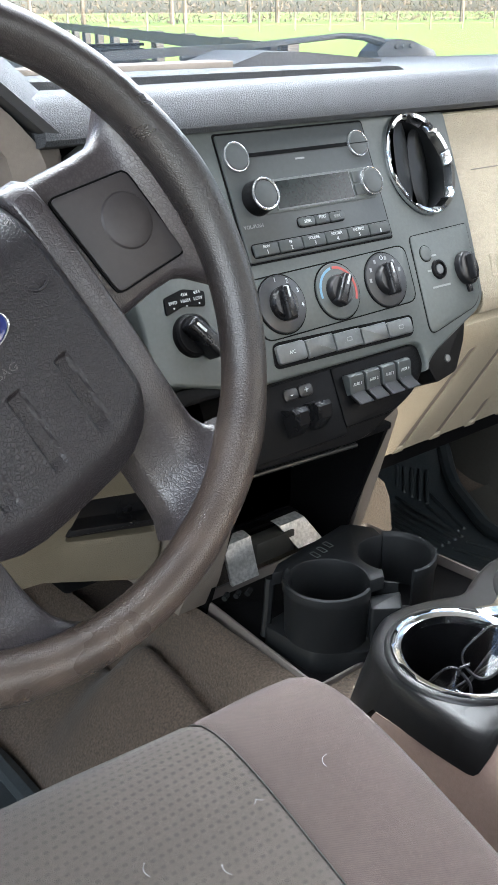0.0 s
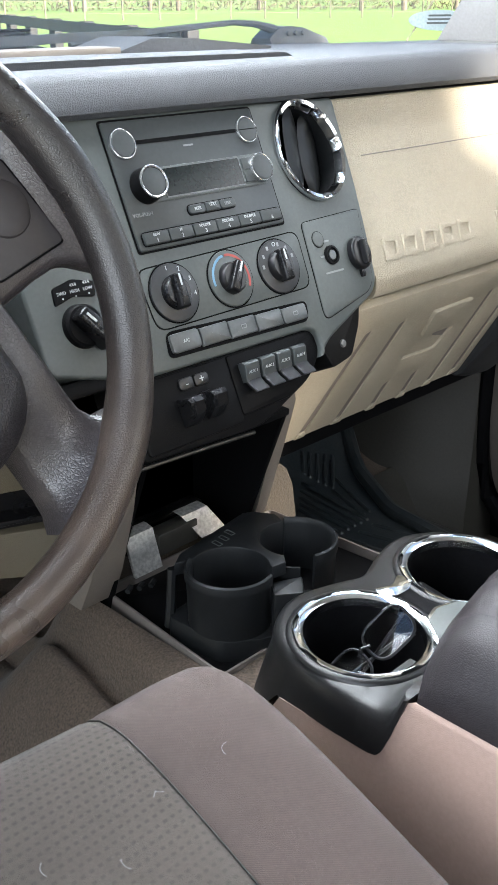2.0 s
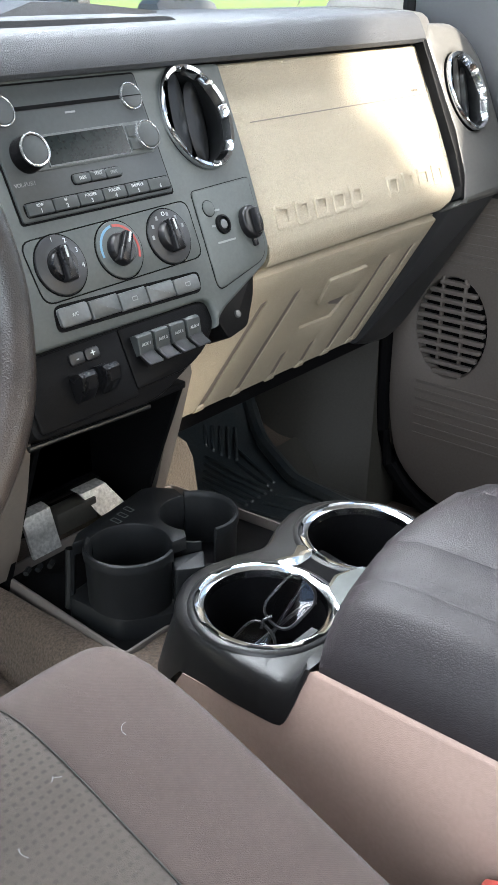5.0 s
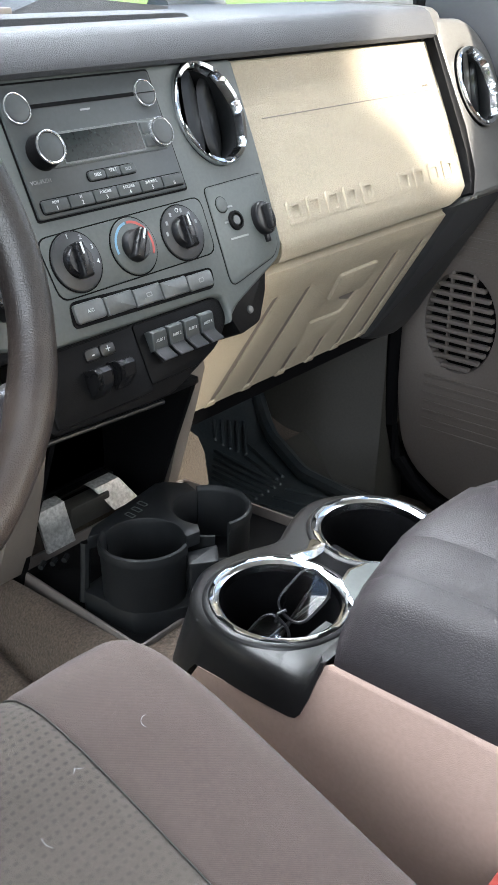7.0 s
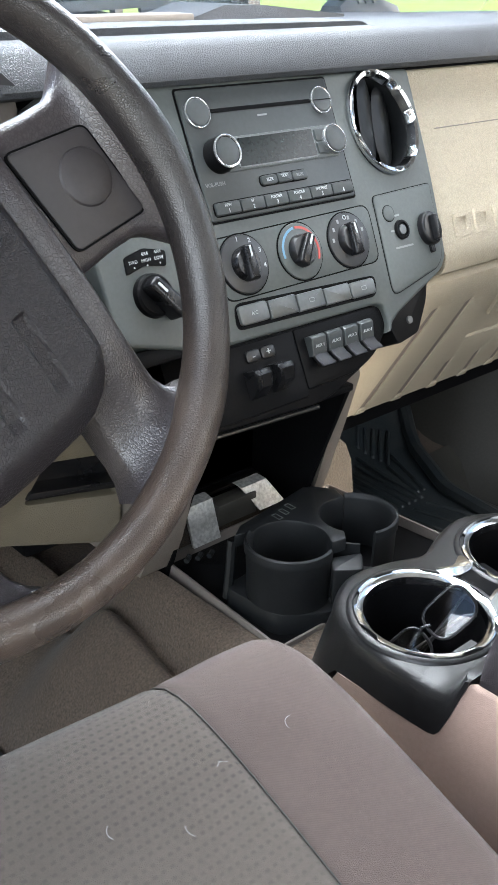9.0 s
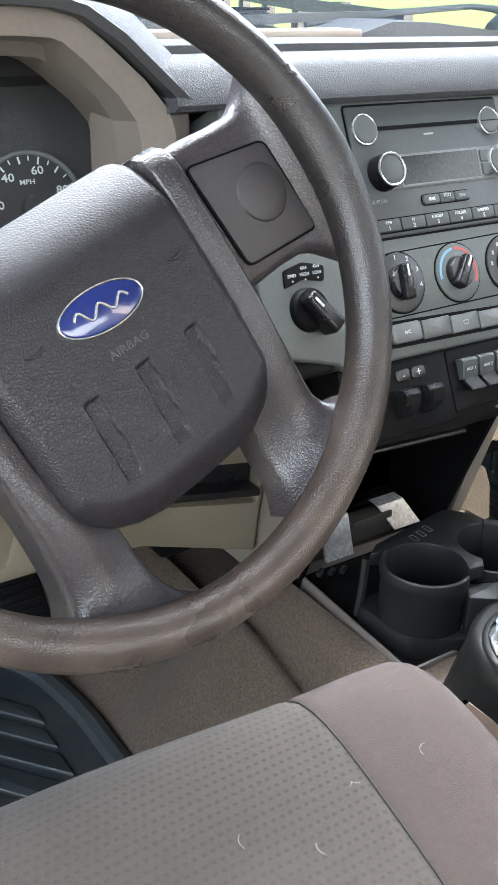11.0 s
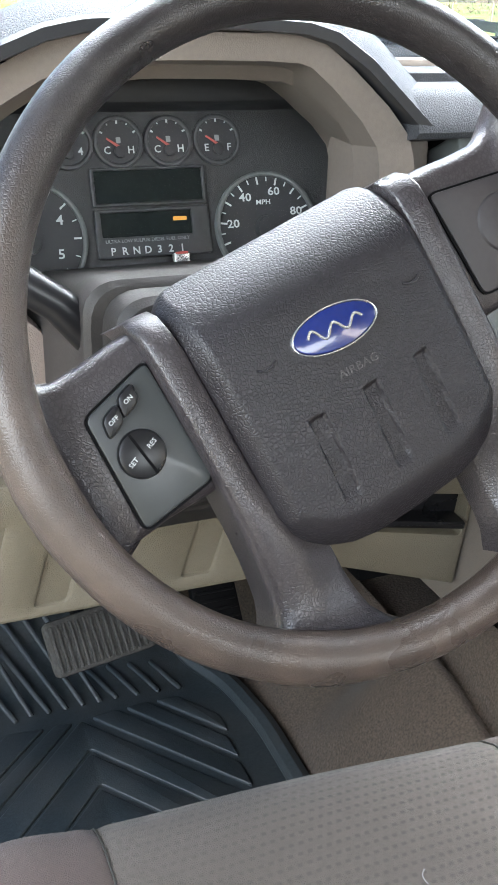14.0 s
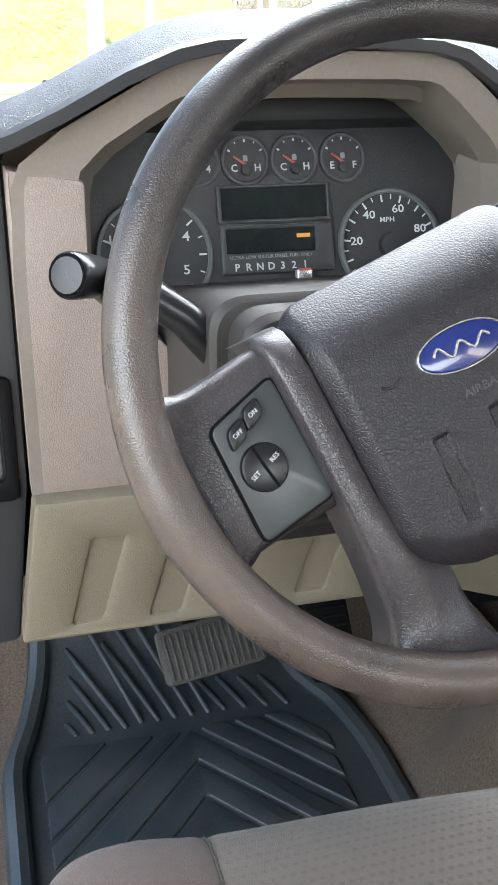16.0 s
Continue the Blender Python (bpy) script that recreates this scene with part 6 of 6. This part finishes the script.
specs = thing("eyeglasses", "black-framed eyeglasses standing folded in the cup", "eyeglasses", Matrix(((gx.x, gy.x, gz.x, lens_at.x), (gx.y, gy.y, gz.y, lens_at.y), (gx.z, gy.z, gz.z, lens_at.z), (0, 0, 0, 1))))
for cx in (-0.026, 0.026):
    ring = rpoly([(cx - 0.023, -0.015), (cx + 0.022, -0.017), (cx + 0.024, 0.016), (cx - 0.023, 0.017)], 0.015, 8)
    part("lens_rim", tube(bmesh.new(), [(x, y, 0) for x, y in ring], 0.0014, 8, True), GLOSSBLACK, specs)
    ln = slab("lens", inset(ring, 0.0008), -0.0008, 0.0008, LENS, specs, bottom=True)
part("bridge", tube(bmesh.new(), [(-0.007, 0.004, 0), (0, 0.007, 0.002), (0.007, 0.004, 0)], 0.0015, 8), GLOSSBLACK, specs)
for s in (-1, 1):
    part("temple", tube(bmesh.new(), [(s * 0.046, 0.006, 0.0), (s * 0.047, 0.004, -0.005), (s * 0.02, 0.0, -0.009), (-s * 0.032, -0.008, -0.010), (-s * 0.040, -0.014, -0.011)], 0.0017, 8), GLOSSBLACK, specs)

# ---------- driver seat ----------
seat = thing("car_seat", "taupe cloth driver seat with dotted centre panel", "car seat")


def seat_row(x):
    """The (y, z) outline of the cushion at x, from the back over the top to the floor in front."""
    right = smooth01((x - 0.398) / 0.070)
    left = smooth01((0.010 - x) / 0.09)
    drop = 0.085 * right ** 2 + 0.060 * left ** 2
    puff = 0.002 * math.exp(-((x - 0.375) / 0.030) ** 2) + 0.004 * math.exp(-((x - 0.19) / 0.10) ** 2) + 0.006 * math.exp(-((x - 0.02) / 0.03) ** 2)
    dip = 0.0022 * (math.exp(-((x - 0.3235) / 0.0030) ** 2) + math.exp(-((x - 0.0630) / 0.0030) ** 2))
    back = 0.035 * right ** 2 + 0.045 * left ** 2 + 0.055 * (x - 0.06)
    t = 0.513 - drop + puff - dip
    f = 0.484 - back
    top = [(0.78, 0.185), (0.55, 0.145), (0.40, 0.112), (0.30, 0.082), (0.24, 0.061), (0.19, 0.042), (0.15, 0.027), (0.12, 0.0165), (0.095, 0.0085), (0.075, 0.0035), (0.058, 0.0005), (0.044, 0.0003), (0.030, 0.003), (0.017, 0.0105), (0.007, 0.0215), (0.001, 0.036), (0.0, 0.05)]
    return [(f - a_, t - d_) for a_, d_ in top] + [(f - 0.002, t - 0.085), (f - 0.012, t - 0.14), (f - 0.03, 0.24), (f - 0.78, 0.24)]


def cushion(name, x0, x1, mat_, cols, label):
    sec = [[(x, y, z) for y, z in seat_row(x)] for x in [x0 + (x1 - x0) * i / (cols - 1) for i in range(cols)]]
    ob = part(name, loft(bmesh.new(), sec), mat_, seat, label, smooth=50)
    return ob


cushion("cushion_panel", 0.0632, 0.3230, DOTCLOTH, 34, "dotted cloth centre panel")
cushion("side_bolster", 0.3238, 0.468, CLOTH, 28, "plain cloth side bolster")
cushion("side_bolster", -0.085, 0.0624, CLOTH, 26, "plain cloth side bolster")
for x in (0.0628, 0.3234):
    part("seam_stitch", tube(bmesh.new(), [(x, y, z + 0.0010) for y, z in seat_row(x)[1:18]], 0.0006, 6), KICK, seat)
part("edge_piping", tube(bmesh.new(), [(0.4505, y, z + 0.0006) for y, z in seat_row(0.4505)[1:18]], 0.0016, 6), CLOTH, seat)
block("seat_base", -0.06, -0.35, 0.17, 0.42, 0.38, 0.30, BLACK, seat, 0.01)
# loose pale hairs on the cloth
for k in range(7):
    x, y0 = 0.09 + 0.045 * k + random.uniform(-0.01, 0.01), 0.30 + random.uniform(-0.07, 0.08)
    row = seat_row(x)
    z = lerp_table(sorted(row[:11]), y0) + 0.0022
    an, ln = random.uniform(0, 3.1), 0.005
    hair = thing("pet_hair", "short pale hair lying on the seat cloth", "hair", group="hairs on the seat")
    part("strand", tube(bmesh.new(), [(x + ln * t * math.cos(an) + 0.002 * math.sin(t * 2.5), y0 + ln * t * math.sin(an) + 0.002 * math.cos(t * 2.5), z) for t in [-1 + 0.2 * q for q in range(11)]], 0.00011, 4), LETTER, hair)
buckle = thing("seat_belt_buckle", "seat belt buckle with a red release button", "buckle", Matrix.Translation((0.497, 0.166, 0.383)) @ Matrix.Rotation(radians(-25), 4, "X"))
block("case", -0.022, -0.012, -0.08, 0.022, 0.012, 0.0, BLACK, buckle, 0.004)
block("release_button", -0.017, -0.009, -0.004, 0.017, 0.009, 0.004, RED, buckle, 0.002, "red release button")

# ---------- rubber mats ----------


def bar2(bm, a, b, w, h, z):
    a, b = Vector(a), Vector(b)
    d = (b - a).normalized()
    s = Vector((-d.y, d.x)) * w
    plate(bm, rpoly([tuple(a - s), tuple(b - s), tuple(b + s), tuple(a + s)], w * 0.8, 2), z, z + h, h * 0.6, steps=1, to=lambda x, y, z_: (x, y, z_ + mat_lift(x, y)))


def mat_lift(x, y):
    return 0.5 * smooth01((y - 1.0) / 0.5)


def rubber_mat(name, label, outline_, ribs, rib_high):
    mat_ = thing(name, label, "floor mat")
    z = FLOOR_Z + 0.006
    bm = bmesh.new()
    fine_ = []
    for i in range(len(outline_)):
        p, q = Vector(outline_[i]), Vector(outline_[(i + 1) % len(outline_)])
        k = max(1, int((q - p).length / 0.03))
        fine_ += [tuple(p + (q - p) * j / k) for j in range(k)]
    x0, x1 = min(p[0] for p in fine_), max(p[0] for p in fine_)
    y0, y1 = min(p[1] for p in fine_), max(p[1] for p in fine_)
    gx, gy = 24, 40
    rows = []
    for j in range(gy + 1):
        y = y0 + (y1 - y0) * j / gy
        cr = []
        for i in range(len(fine_)):
            p, q = fine_[i], fine_[(i + 1) % len(fine_)]
            if (p[1] - y) * (q[1] - y) <= 0 and abs(p[1] - q[1]) > 1e-9:
                cr.append(p[0] + (q[0] - p[0]) * (y - p[1]) / (q[1] - p[1]))
        if len(cr) < 2:
            continue
        rows.append([bm.verts.new((min(cr) + (max(cr) - min(cr)) * i / gx, y, z + mat_lift(0, y))) for i in range(gx + 1)])
    for a_, b_ in zip(rows, rows[1:]):
        for i in range(gx):
            bm.faces.new((a_[i], a_[i + 1], b_[i + 1], b_[i]))
    part("sheet", bm, RUBBER, mat_, smooth=60)
    part("raised_lip", tube(bmesh.new(), [(x, y, z + 0.008 + mat_lift(x, y)) for x, y in fine_], 0.013, 8, True), RUBBER, mat_)
    for rib in ribs:
        b2 = bmesh.new()
        if len(rib) == 2:
            bar2(b2, *rib, 0.0034, rib_high * 0.8, z)
        else:
            plate(b2, rpoly(rib, 0.005, 3), z - 0.001, z + rib_high, 0.0018, steps=2, to=lambda x, y, z_: (x, y, z_ + mat_lift(x, y)))
        part("rib" if len(rib) == 2 else "tread", b2, RUBBER, mat_, smooth=50)
    return mat_


# driver mat: broad treads parted by narrow grooves (chevrons, then side treads), and thin toe ribs
ribs = []
for k in range(5):
    ax, ay = 0.159 - 0.003 * k, 0.966 - 0.058 * k
    ribs.append([(ax, ay), (ax + 0.150, ay - 0.190), (ax + 0.150, ay - 0.241), (ax - 0.001, ay - 0.050), (ax - 0.170, ay - 0.231), (ax - 0.170, ay - 0.180)])
for a_, b_, c_, d_ in (((0.006, 0.976), (0.062, 0.971), (-0.016, 0.889), (-0.016, 0.960)), ((0.073, 0.971), (0.117, 0.968), (-0.016, 0.834), (-0.016, 0.880)), ((0.128, 0.968), (0.150, 0.966), (-0.016, 0.794), (-0.016, 0.825)),
                       ((0.172, 0.968), (0.204, 0.972), (0.309, 0.836), (0.309, 0.797)), ((0.214, 0.972), (0.242, 0.973), (0.312, 0.880), (0.312, 0.845)), ((0.252, 0.973), (0.280, 0.971), (0.316, 0.920), (0.316, 0.890))):
    ribs.append([a_, b_, c_, d_])
ribs += [((0.038, 1.150), (0.108, 0.997)), ((0.030, 1.099), (0.089, 0.992)), ((0.029, 1.072), (0.068, 0.994)), ((0.024, 1.046), (0.049, 0.992)), ((0.019, 1.017), (0.030, 0.992))]
ribs += [((0.077 + 0.0145 * k, 1.100 + 0.018 * k), (0.129 + 0.0205 * k, 0.995)) for k in range(4)]
ribs += [((0.185 + 0.027 * k, 1.050 - 0.003 * k), (0.211 + 0.026 * k, 0.995 - 0.003 * k)) for k in range(4)]
rubber_mat("driver_floor_mat", "black ribbed rubber driver floor mat, dusty", rpoly([(-0.050, 0.60), (0.355, 0.60), (0.358, 0.88), (0.345, 0.97), (0.305, 1.05), (0.285, 1.22), (0.01, 1.22), (-0.004, 1.08), (-0.047, 0.94)], 0.03), ribs, 0.0036)
ribs = [((1.244 + 0.014 * k, 1.084 - 0.006 * k), (1.213 + 0.004 * k, 1.053 - 0.014 * k)) for k in range(5)]
ribs += [((1.194 - 0.0165 * k, 1.039 - 0.013 * k), (1.180 - 0.016 * k, 0.880)) for k in range(5)]
ribs += [((1.259 - 0.037 * k, 1.018 - 0.025 * k), (1.204 - 0.015 * k, 0.895)) for k in range(2)]
ribs += [((1.172 - 0.034 * k, 0.866), (1.220 - 0.040 * k, 0.70)) for k in range(4)]
ribs += [((1.066, 0.860), (0.990, 0.800)), ((1.045, 0.813), (1.006, 0.780)), ((1.045, 0.813), (1.09, 0.68))]
rubber_mat("passenger_floor_mat", "black deep ribbed rubber passenger floor mat", rpoly([(0.945, 0.35), (1.20, 0.35), (1.205, 0.75), (1.222, 0.865), (1.295, 0.985), (1.37, 1.085), (1.385, 1.22), (0.95, 1.22), (0.945, 0.95)], 0.02), ribs, 0.0060)

# ---------- pedals ----------
brake = thing("brake_pedal", "worn ribbed rubber brake pedal", "pedal", Matrix.Translation((0.176, 0.905, 0.327)) @ Matrix.Rotation(radians(52), 4, "X") @ Matrix.Rotation(radians(7), 4, "Z"))
slab("pad", rpoly([(-0.060, -0.030), (0.052, -0.030), (0.060, -0.010), (0.055, 0.030), (-0.060, 0.030)], 0.008), -0.010, 0.0, PEDALRUB, brake, r=0.003, bottom=True)
for k in range(15):
    block("rib", -0.054 + 0.0072 * k, -0.026, -0.001, -0.0505 + 0.0072 * k, 0.024, 0.003, PEDALRUB, brake, 0.001)
part("arm", tube(bmesh.new(), [(0.0, 0.0, -0.012), (-0.01, 0.03, -0.05), (-0.02, 0.16, -0.16)], 0.008, 8), BLACK, brake)
throttle = thing("accelerator_pedal", "black ribbed accelerator pedal", "pedal", Matrix.Translation((0.325, 0.96, 0.30)) @ Matrix.Rotation(radians(50), 4, "X"))
slab("pad", rect(-0.028, -0.07, 0.028, 0.07, 0.008), -0.010, 0.0, BLACK, throttle, r=0.003, bottom=True)
for k in range(12):
    block("rib", -0.024, -0.062 + 0.0105 * k, -0.001, 0.024, -0.058 + 0.0105 * k, 0.002, BLACK, throttle, 0.0008)

# ---------- outside ----------
GROUND = -0.65
grass_m = material("meadow_grass", (0.15, 0.26, 0.045), 0.9, spread=0.5, stain=0.5, stain_scale=0.25, stain_colour=(0.20, 0.22, 0.05))
gravel_m = material("pale_gravel", (0.42, 0.39, 0.34), 0.9, spread=0.3, stain=0.3, stain_scale=1.5)
bm = bmesh.new()
for q in (((-900, -900), (900, -900), (900, 900), (-900, 900)),):
    bm.faces.new([bm.verts.new((x, y, GROUND)) for x, y in q])
tagged(part("ground", bm, grass_m), "green meadow grass around the truck", "grass", kind="structure")
slab_ob = slab("drive", rpoly([(-30, -14), (14, -14), (5.5, 6.0), (9, 26), (-30, 30)], 0.5), GROUND - 0.05, GROUND + 0.012, gravel_m, None)
tagged(slab_ob, "pale gravel drive under the truck", "drive", kind="structure")
paint_m = material("white_car_paint", (0.78, 0.78, 0.76), 0.25, spread=0.03, coat=0.5)
hood = part("bonnet", loft(bmesh.new(), [[(x, y, z + 0.05 * (1 - ((x - 0.66) / 0.95) ** 2)) for x in [-0.25 + 1.82 * i / 12 for i in range(13)]] + [(1.57, y, 0.3), (-0.25, y, 0.3)] for y, z in ((1.40, 0.79), (1.9, 0.76), (2.45, 0.69), (2.6, 0.62))]), paint_m)
tagged(hood, "white painted truck bonnet in bright daylight", "bonnet", kind="structure")
cowl = part("cowl", box(bmesh.new(), -0.2, 1.17, 0.80, 1.5, 1.40, 0.845, 0.01), BLACK)
tagged(cowl, "black plastic cowl below the windshield", "cowl", kind="structure")
WIPER_M = material("faded_wiper_plastic", (0.030, 0.034, 0.038), 0.55, spread=0.2, stain=0.5, stain_scale=20, stain_colour=(0.09, 0.10, 0.11))
wiper = thing("windshield_wiper", "faded black wiper arm and blade resting on the windshield", "wiper")
part("arm", tube(bmesh.new(), [(1.345, 1.26, 0.900), (1.300, 1.26, 0.909), (1.252, 1.26, 0.912), (1.196, 1.26, 0.909), (1.095, 1.26, 0.903), (1.001, 1.26, 0.895), (0.924, 1.26, 0.887)], [0.008, 0.0055, 0.0045, 0.0045, 0.005, 0.005, 0.004], 8), WIPER_M, wiper)
part("blade", loft(bmesh.new(), [[(x, 1.225, z - h), (x, 1.232, z - h), (x, 1.232, z), (x, 1.225, z)] for x, z, h in ((0.62, 0.896, 0.012), (0.841, 0.903, 0.013), (1.00, 0.906, 0.010), (1.073, 0.907, 0.006), (1.20, 0.913, 0.004))]), WIPER_M, wiper)
part("blade_clip", box(bmesh.new(), 1.075, 1.235, 0.893, 1.090, 1.245, 0.906, 0.002), WIPER_M, wiper)
hump = part("pivot", loft(bmesh.new(), [[(x, 1.24, 0.870), (x, 1.30, 0.870), (x, 1.29, 0.884 + h), (x, 1.25, 0.884 + h)] for x, h in ((1.325, 0.002), (1.337, 0.010), (1.347, 0.017), (1.374, 0.021), (1.41, 0.018), (1.44, 0.009), (1.47, 0.001))]), WIPER_M, wiper)
for x in (1.365, 1.383, 1.402):
    part("bolt", lathe(bmesh.new(), [(0.0045, 0.0), (0.0035, 0.003), (0, 0.0035)], 10, Matrix.Translation((x, 1.245, 0.894)) @ Matrix.Rotation(radians(90), 4, "X")), BUTTON, hump)
intake = thing("cowl_intake", "raised black slatted air intake on the cowl", "air intake")
block("housing", 0.60, 1.235, 0.84, 0.838, 1.33, 0.908, WIPER_M, intake, 0.004)
for k in range(3):
    block("slat", 0.60, 1.228, 0.893 + 0.007 * k, 0.84, 1.236, 0.897 + 0.007 * k, BLACK, intake, 0.001)
sticker_m = material("faded_sticker_film", (0.30, 0.36, 0.36), 0.5, spread=0.1)
sticker = slab("window_sticker", ellipse(0, 0, 0.066, 0.0165, 40), 0.0, 0.0006, sticker_m, None)
sticker.matrix_world = Matrix.Translation((1.500, 1.03, 0.9145)) @ Matrix.Rotation(radians(-15), 4, "Z") @ Matrix.Rotation(radians(70), 4, "X")
tagged(sticker, "pale oval sticker on the windshield", "sticker")
for k in range(3):
    b_ = slab("print_bar", rect(-0.03 + 0.003 * k, -0.006 + 0.006 * k, 0.03 - 0.003 * k, -0.003 + 0.006 * k, 0.0005), 0.0006, 0.0010, BEZEL, sticker)

bank_rows = []
for i in range(15):
    x = -16 + 1.7 * i
    low = 0.4 * noise.noise(Vector((x * 0.3, 0, 1)))
    bank_rows.append([(x, 26.0, GROUND), (x, 28.0, GROUND + 0.9 + low), (x, 31.0, GROUND + 2.6 + low * 2), (x, 35.0, GROUND + 3.4 + low * 2), (x, 40.0, GROUND)])
bank_m = material("overgrown_bank_grass", (0.16, 0.20, 0.05), 0.9, spread=0.6, stain=0.6, stain_scale=0.9, stain_colour=(0.26, 0.27, 0.10), grain=0.0, fine_scale=7.0)
tagged(part("grass_bank", loft(bmesh.new(), bank_rows), bank_m, smooth=60), "overgrown green grass bank beyond the drive", "bank", kind="structure")
board_m = material("black_stained_board", (0.018, 0.018, 0.020), 0.7, spread=0.3, grain=0.3, grain_scale=60)
fence = thing("board_fence", "black stained board fence beside the drive", "fence")
fa, fb = Vector((14.8, 25.7, 0)), Vector((6.3, 7.0, 0))
n_post = 11
for k in range(n_post):
    p = fa + (fb - fa) * k / (n_post - 1)
    block("post", p.x - 0.07, p.y - 0.07, GROUND, p.x + 0.07, p.y + 0.07, 0.70, board_m, fence, 0.01)
for z in (-0.22, 0.16, 0.55):
    for k in range(n_post - 1):
        p, q = fa + (fb - fa) * k / (n_post - 1), fa + (fb - fa) * (k + 1) / (n_post - 1)
        part("board", loft(bmesh.new(), [[(v.x - 0.09, v.y, z), (v.x - 0.055, v.y, z), (v.x - 0.055, v.y, z + 0.14), (v.x - 0.09, v.y, z + 0.14)] for v in (p, q)]), board_m, fence)
wood_m = material("weathered_fence_wood", (0.22, 0.19, 0.15), 0.9, spread=0.3)
far = thing("field_fence", "thin wire fence on weathered posts across the meadow", "fence")
ga, gb = Vector((35, 78, 0)), Vector((120, 44, 0))
for k in range(30):
    p = ga + (gb - ga) * k / 29
    part("post", tube(bmesh.new(), [(p.x, p.y, GROUND), (p.x, p.y, GROUND + 1.5)], 0.07, 6), wood_m, far)
for h in (0.5, 0.95, 1.4):
    part("wire", tube(bmesh.new(), [tuple(ga + Vector((0, 0, GROUND + h))), tuple(gb + Vector((0, 0, GROUND + h)))], 0.015, 5), wood_m, far)
post = part("utility_post", tube(bmesh.new(), [(2.56, 19.5, GROUND), (2.56, 19.5, GROUND + 4)], 0.16, 12), METAL)
tagged(post, "tall grey steel post at the drive", "post")
pole = part("marker_pole", tube(bmesh.new(), [(4.74, 26.0, GROUND), (4.74, 26.0, GROUND + 3)], 0.11, 10), gravel_m)
tagged(pole, "pale slender pole beside the drive", "pole")

bark_m = material("grey_bark", (0.17, 0.14, 0.115), 0.9, spread=0.35)
leaf_m = material("spring_leaves", (0.20, 0.30, 0.05), 0.7, spread=0.5)
brush_m = material("bare_brush", (0.15, 0.12, 0.09), 0.95, spread=0.4)


def tree(x, y, h, leafy):
    t = thing("tree", "bare pale trunk tree at the meadow edge" if not leafy else "leafy spring tree at the meadow edge", "tree", Matrix.Translation((x, y, GROUND)), "meadow edge trees")
    bm = bmesh.new()
    lean = random.uniform(-0.3, 0.3)
    tube(bm, [(lean * k * k, 0.2 * math.sin(k * 2), h * k) for k in (0, 0.2, 0.45, 0.7, 1.0)], [0.35, 0.28, 0.22, 0.14, 0.04], 7)
    for k in range(9):
        z = h * random.uniform(0.35, 0.9)
        an, ln = random.uniform(0, 6.28), h * random.uniform(0.15, 0.32)
        tube(bm, [(lean * (z / h) ** 2, 0, z), (ln * 0.5 * math.cos(an), ln * 0.5 * math.sin(an), z + ln * 0.35), (ln * math.cos(an), ln * math.sin(an), z + ln * 0.8)], [0.10, 0.06, 0.02], 5)
    part("trunk", bm, bark_m, t)
    if leafy:
        vs, fs = [], []
        for k in range(2600):
            r = Vector((random.gauss(0, 1), random.gauss(0, 1), random.gauss(0, 1))).normalized() * random.uniform(0.4, 1.0)
            c = Vector((r.x * h * 0.3, r.y * h * 0.3, h * 0.62 + r.z * h * 0.36))
            s = random.uniform(0.10, 0.24)
            u, w = Vector((random.gauss(0, 1), random.gauss(0, 1), random.gauss(0, 1))).normalized() * s, Vector((random.gauss(0, 1), random.gauss(0, 1), random.gauss(0, 1))).normalized() * s
            i = len(vs)
            vs += [tuple(c - u), tuple(c + w), tuple(c + u)]
            fs.append((i, i + 1, i + 2))
        me = bpy.data.meshes.new("crown")
        me.from_pydata(vs, [], fs)
        me.materials.append(leaf_m)
        ob = new("crown", me)
        ob.parent = t
    return t


for k in range(26):
    f = k / 25
    tree(8 + 190 * f + random.uniform(-3, 3), 150 - 75 * f + random.uniform(-8, 8), random.uniform(12, 17), False)
for x, y, h in ((12, 40, 9), (19, 66, 10), (-2, 62, 9)):
    tree(x, y, h, True)
vs, fs = [], []
for k in range(26000):
    f = random.random()
    x, y = -60 + 290 * f, 190 - 115 * f + random.uniform(-10, 10)
    z = GROUND + abs(random.gauss(0, 3.2))
    s = random.uniform(0.15, 0.55)
    u = Vector((random.gauss(0, 1), random.gauss(0, 1), random.gauss(0, 1.6))).normalized() * s
    w = Vector((random.gauss(0, 1), random.gauss(0, 1), random.gauss(0, 1))).normalized() * s * 0.5
    i = len(vs)
    c = Vector((x, y, z))
    vs += [tuple(c - u), tuple(c + w), tuple(c + u)]
    fs.append((i, i + 1, i + 2))
me = bpy.data.meshes.new("undergrowth")
me.from_pydata(vs, [], fs)
me.materials.append(brush_m)
tagged(new("undergrowth", me), "bare brown undergrowth along the meadow edge", "undergrowth", kind="stuff")
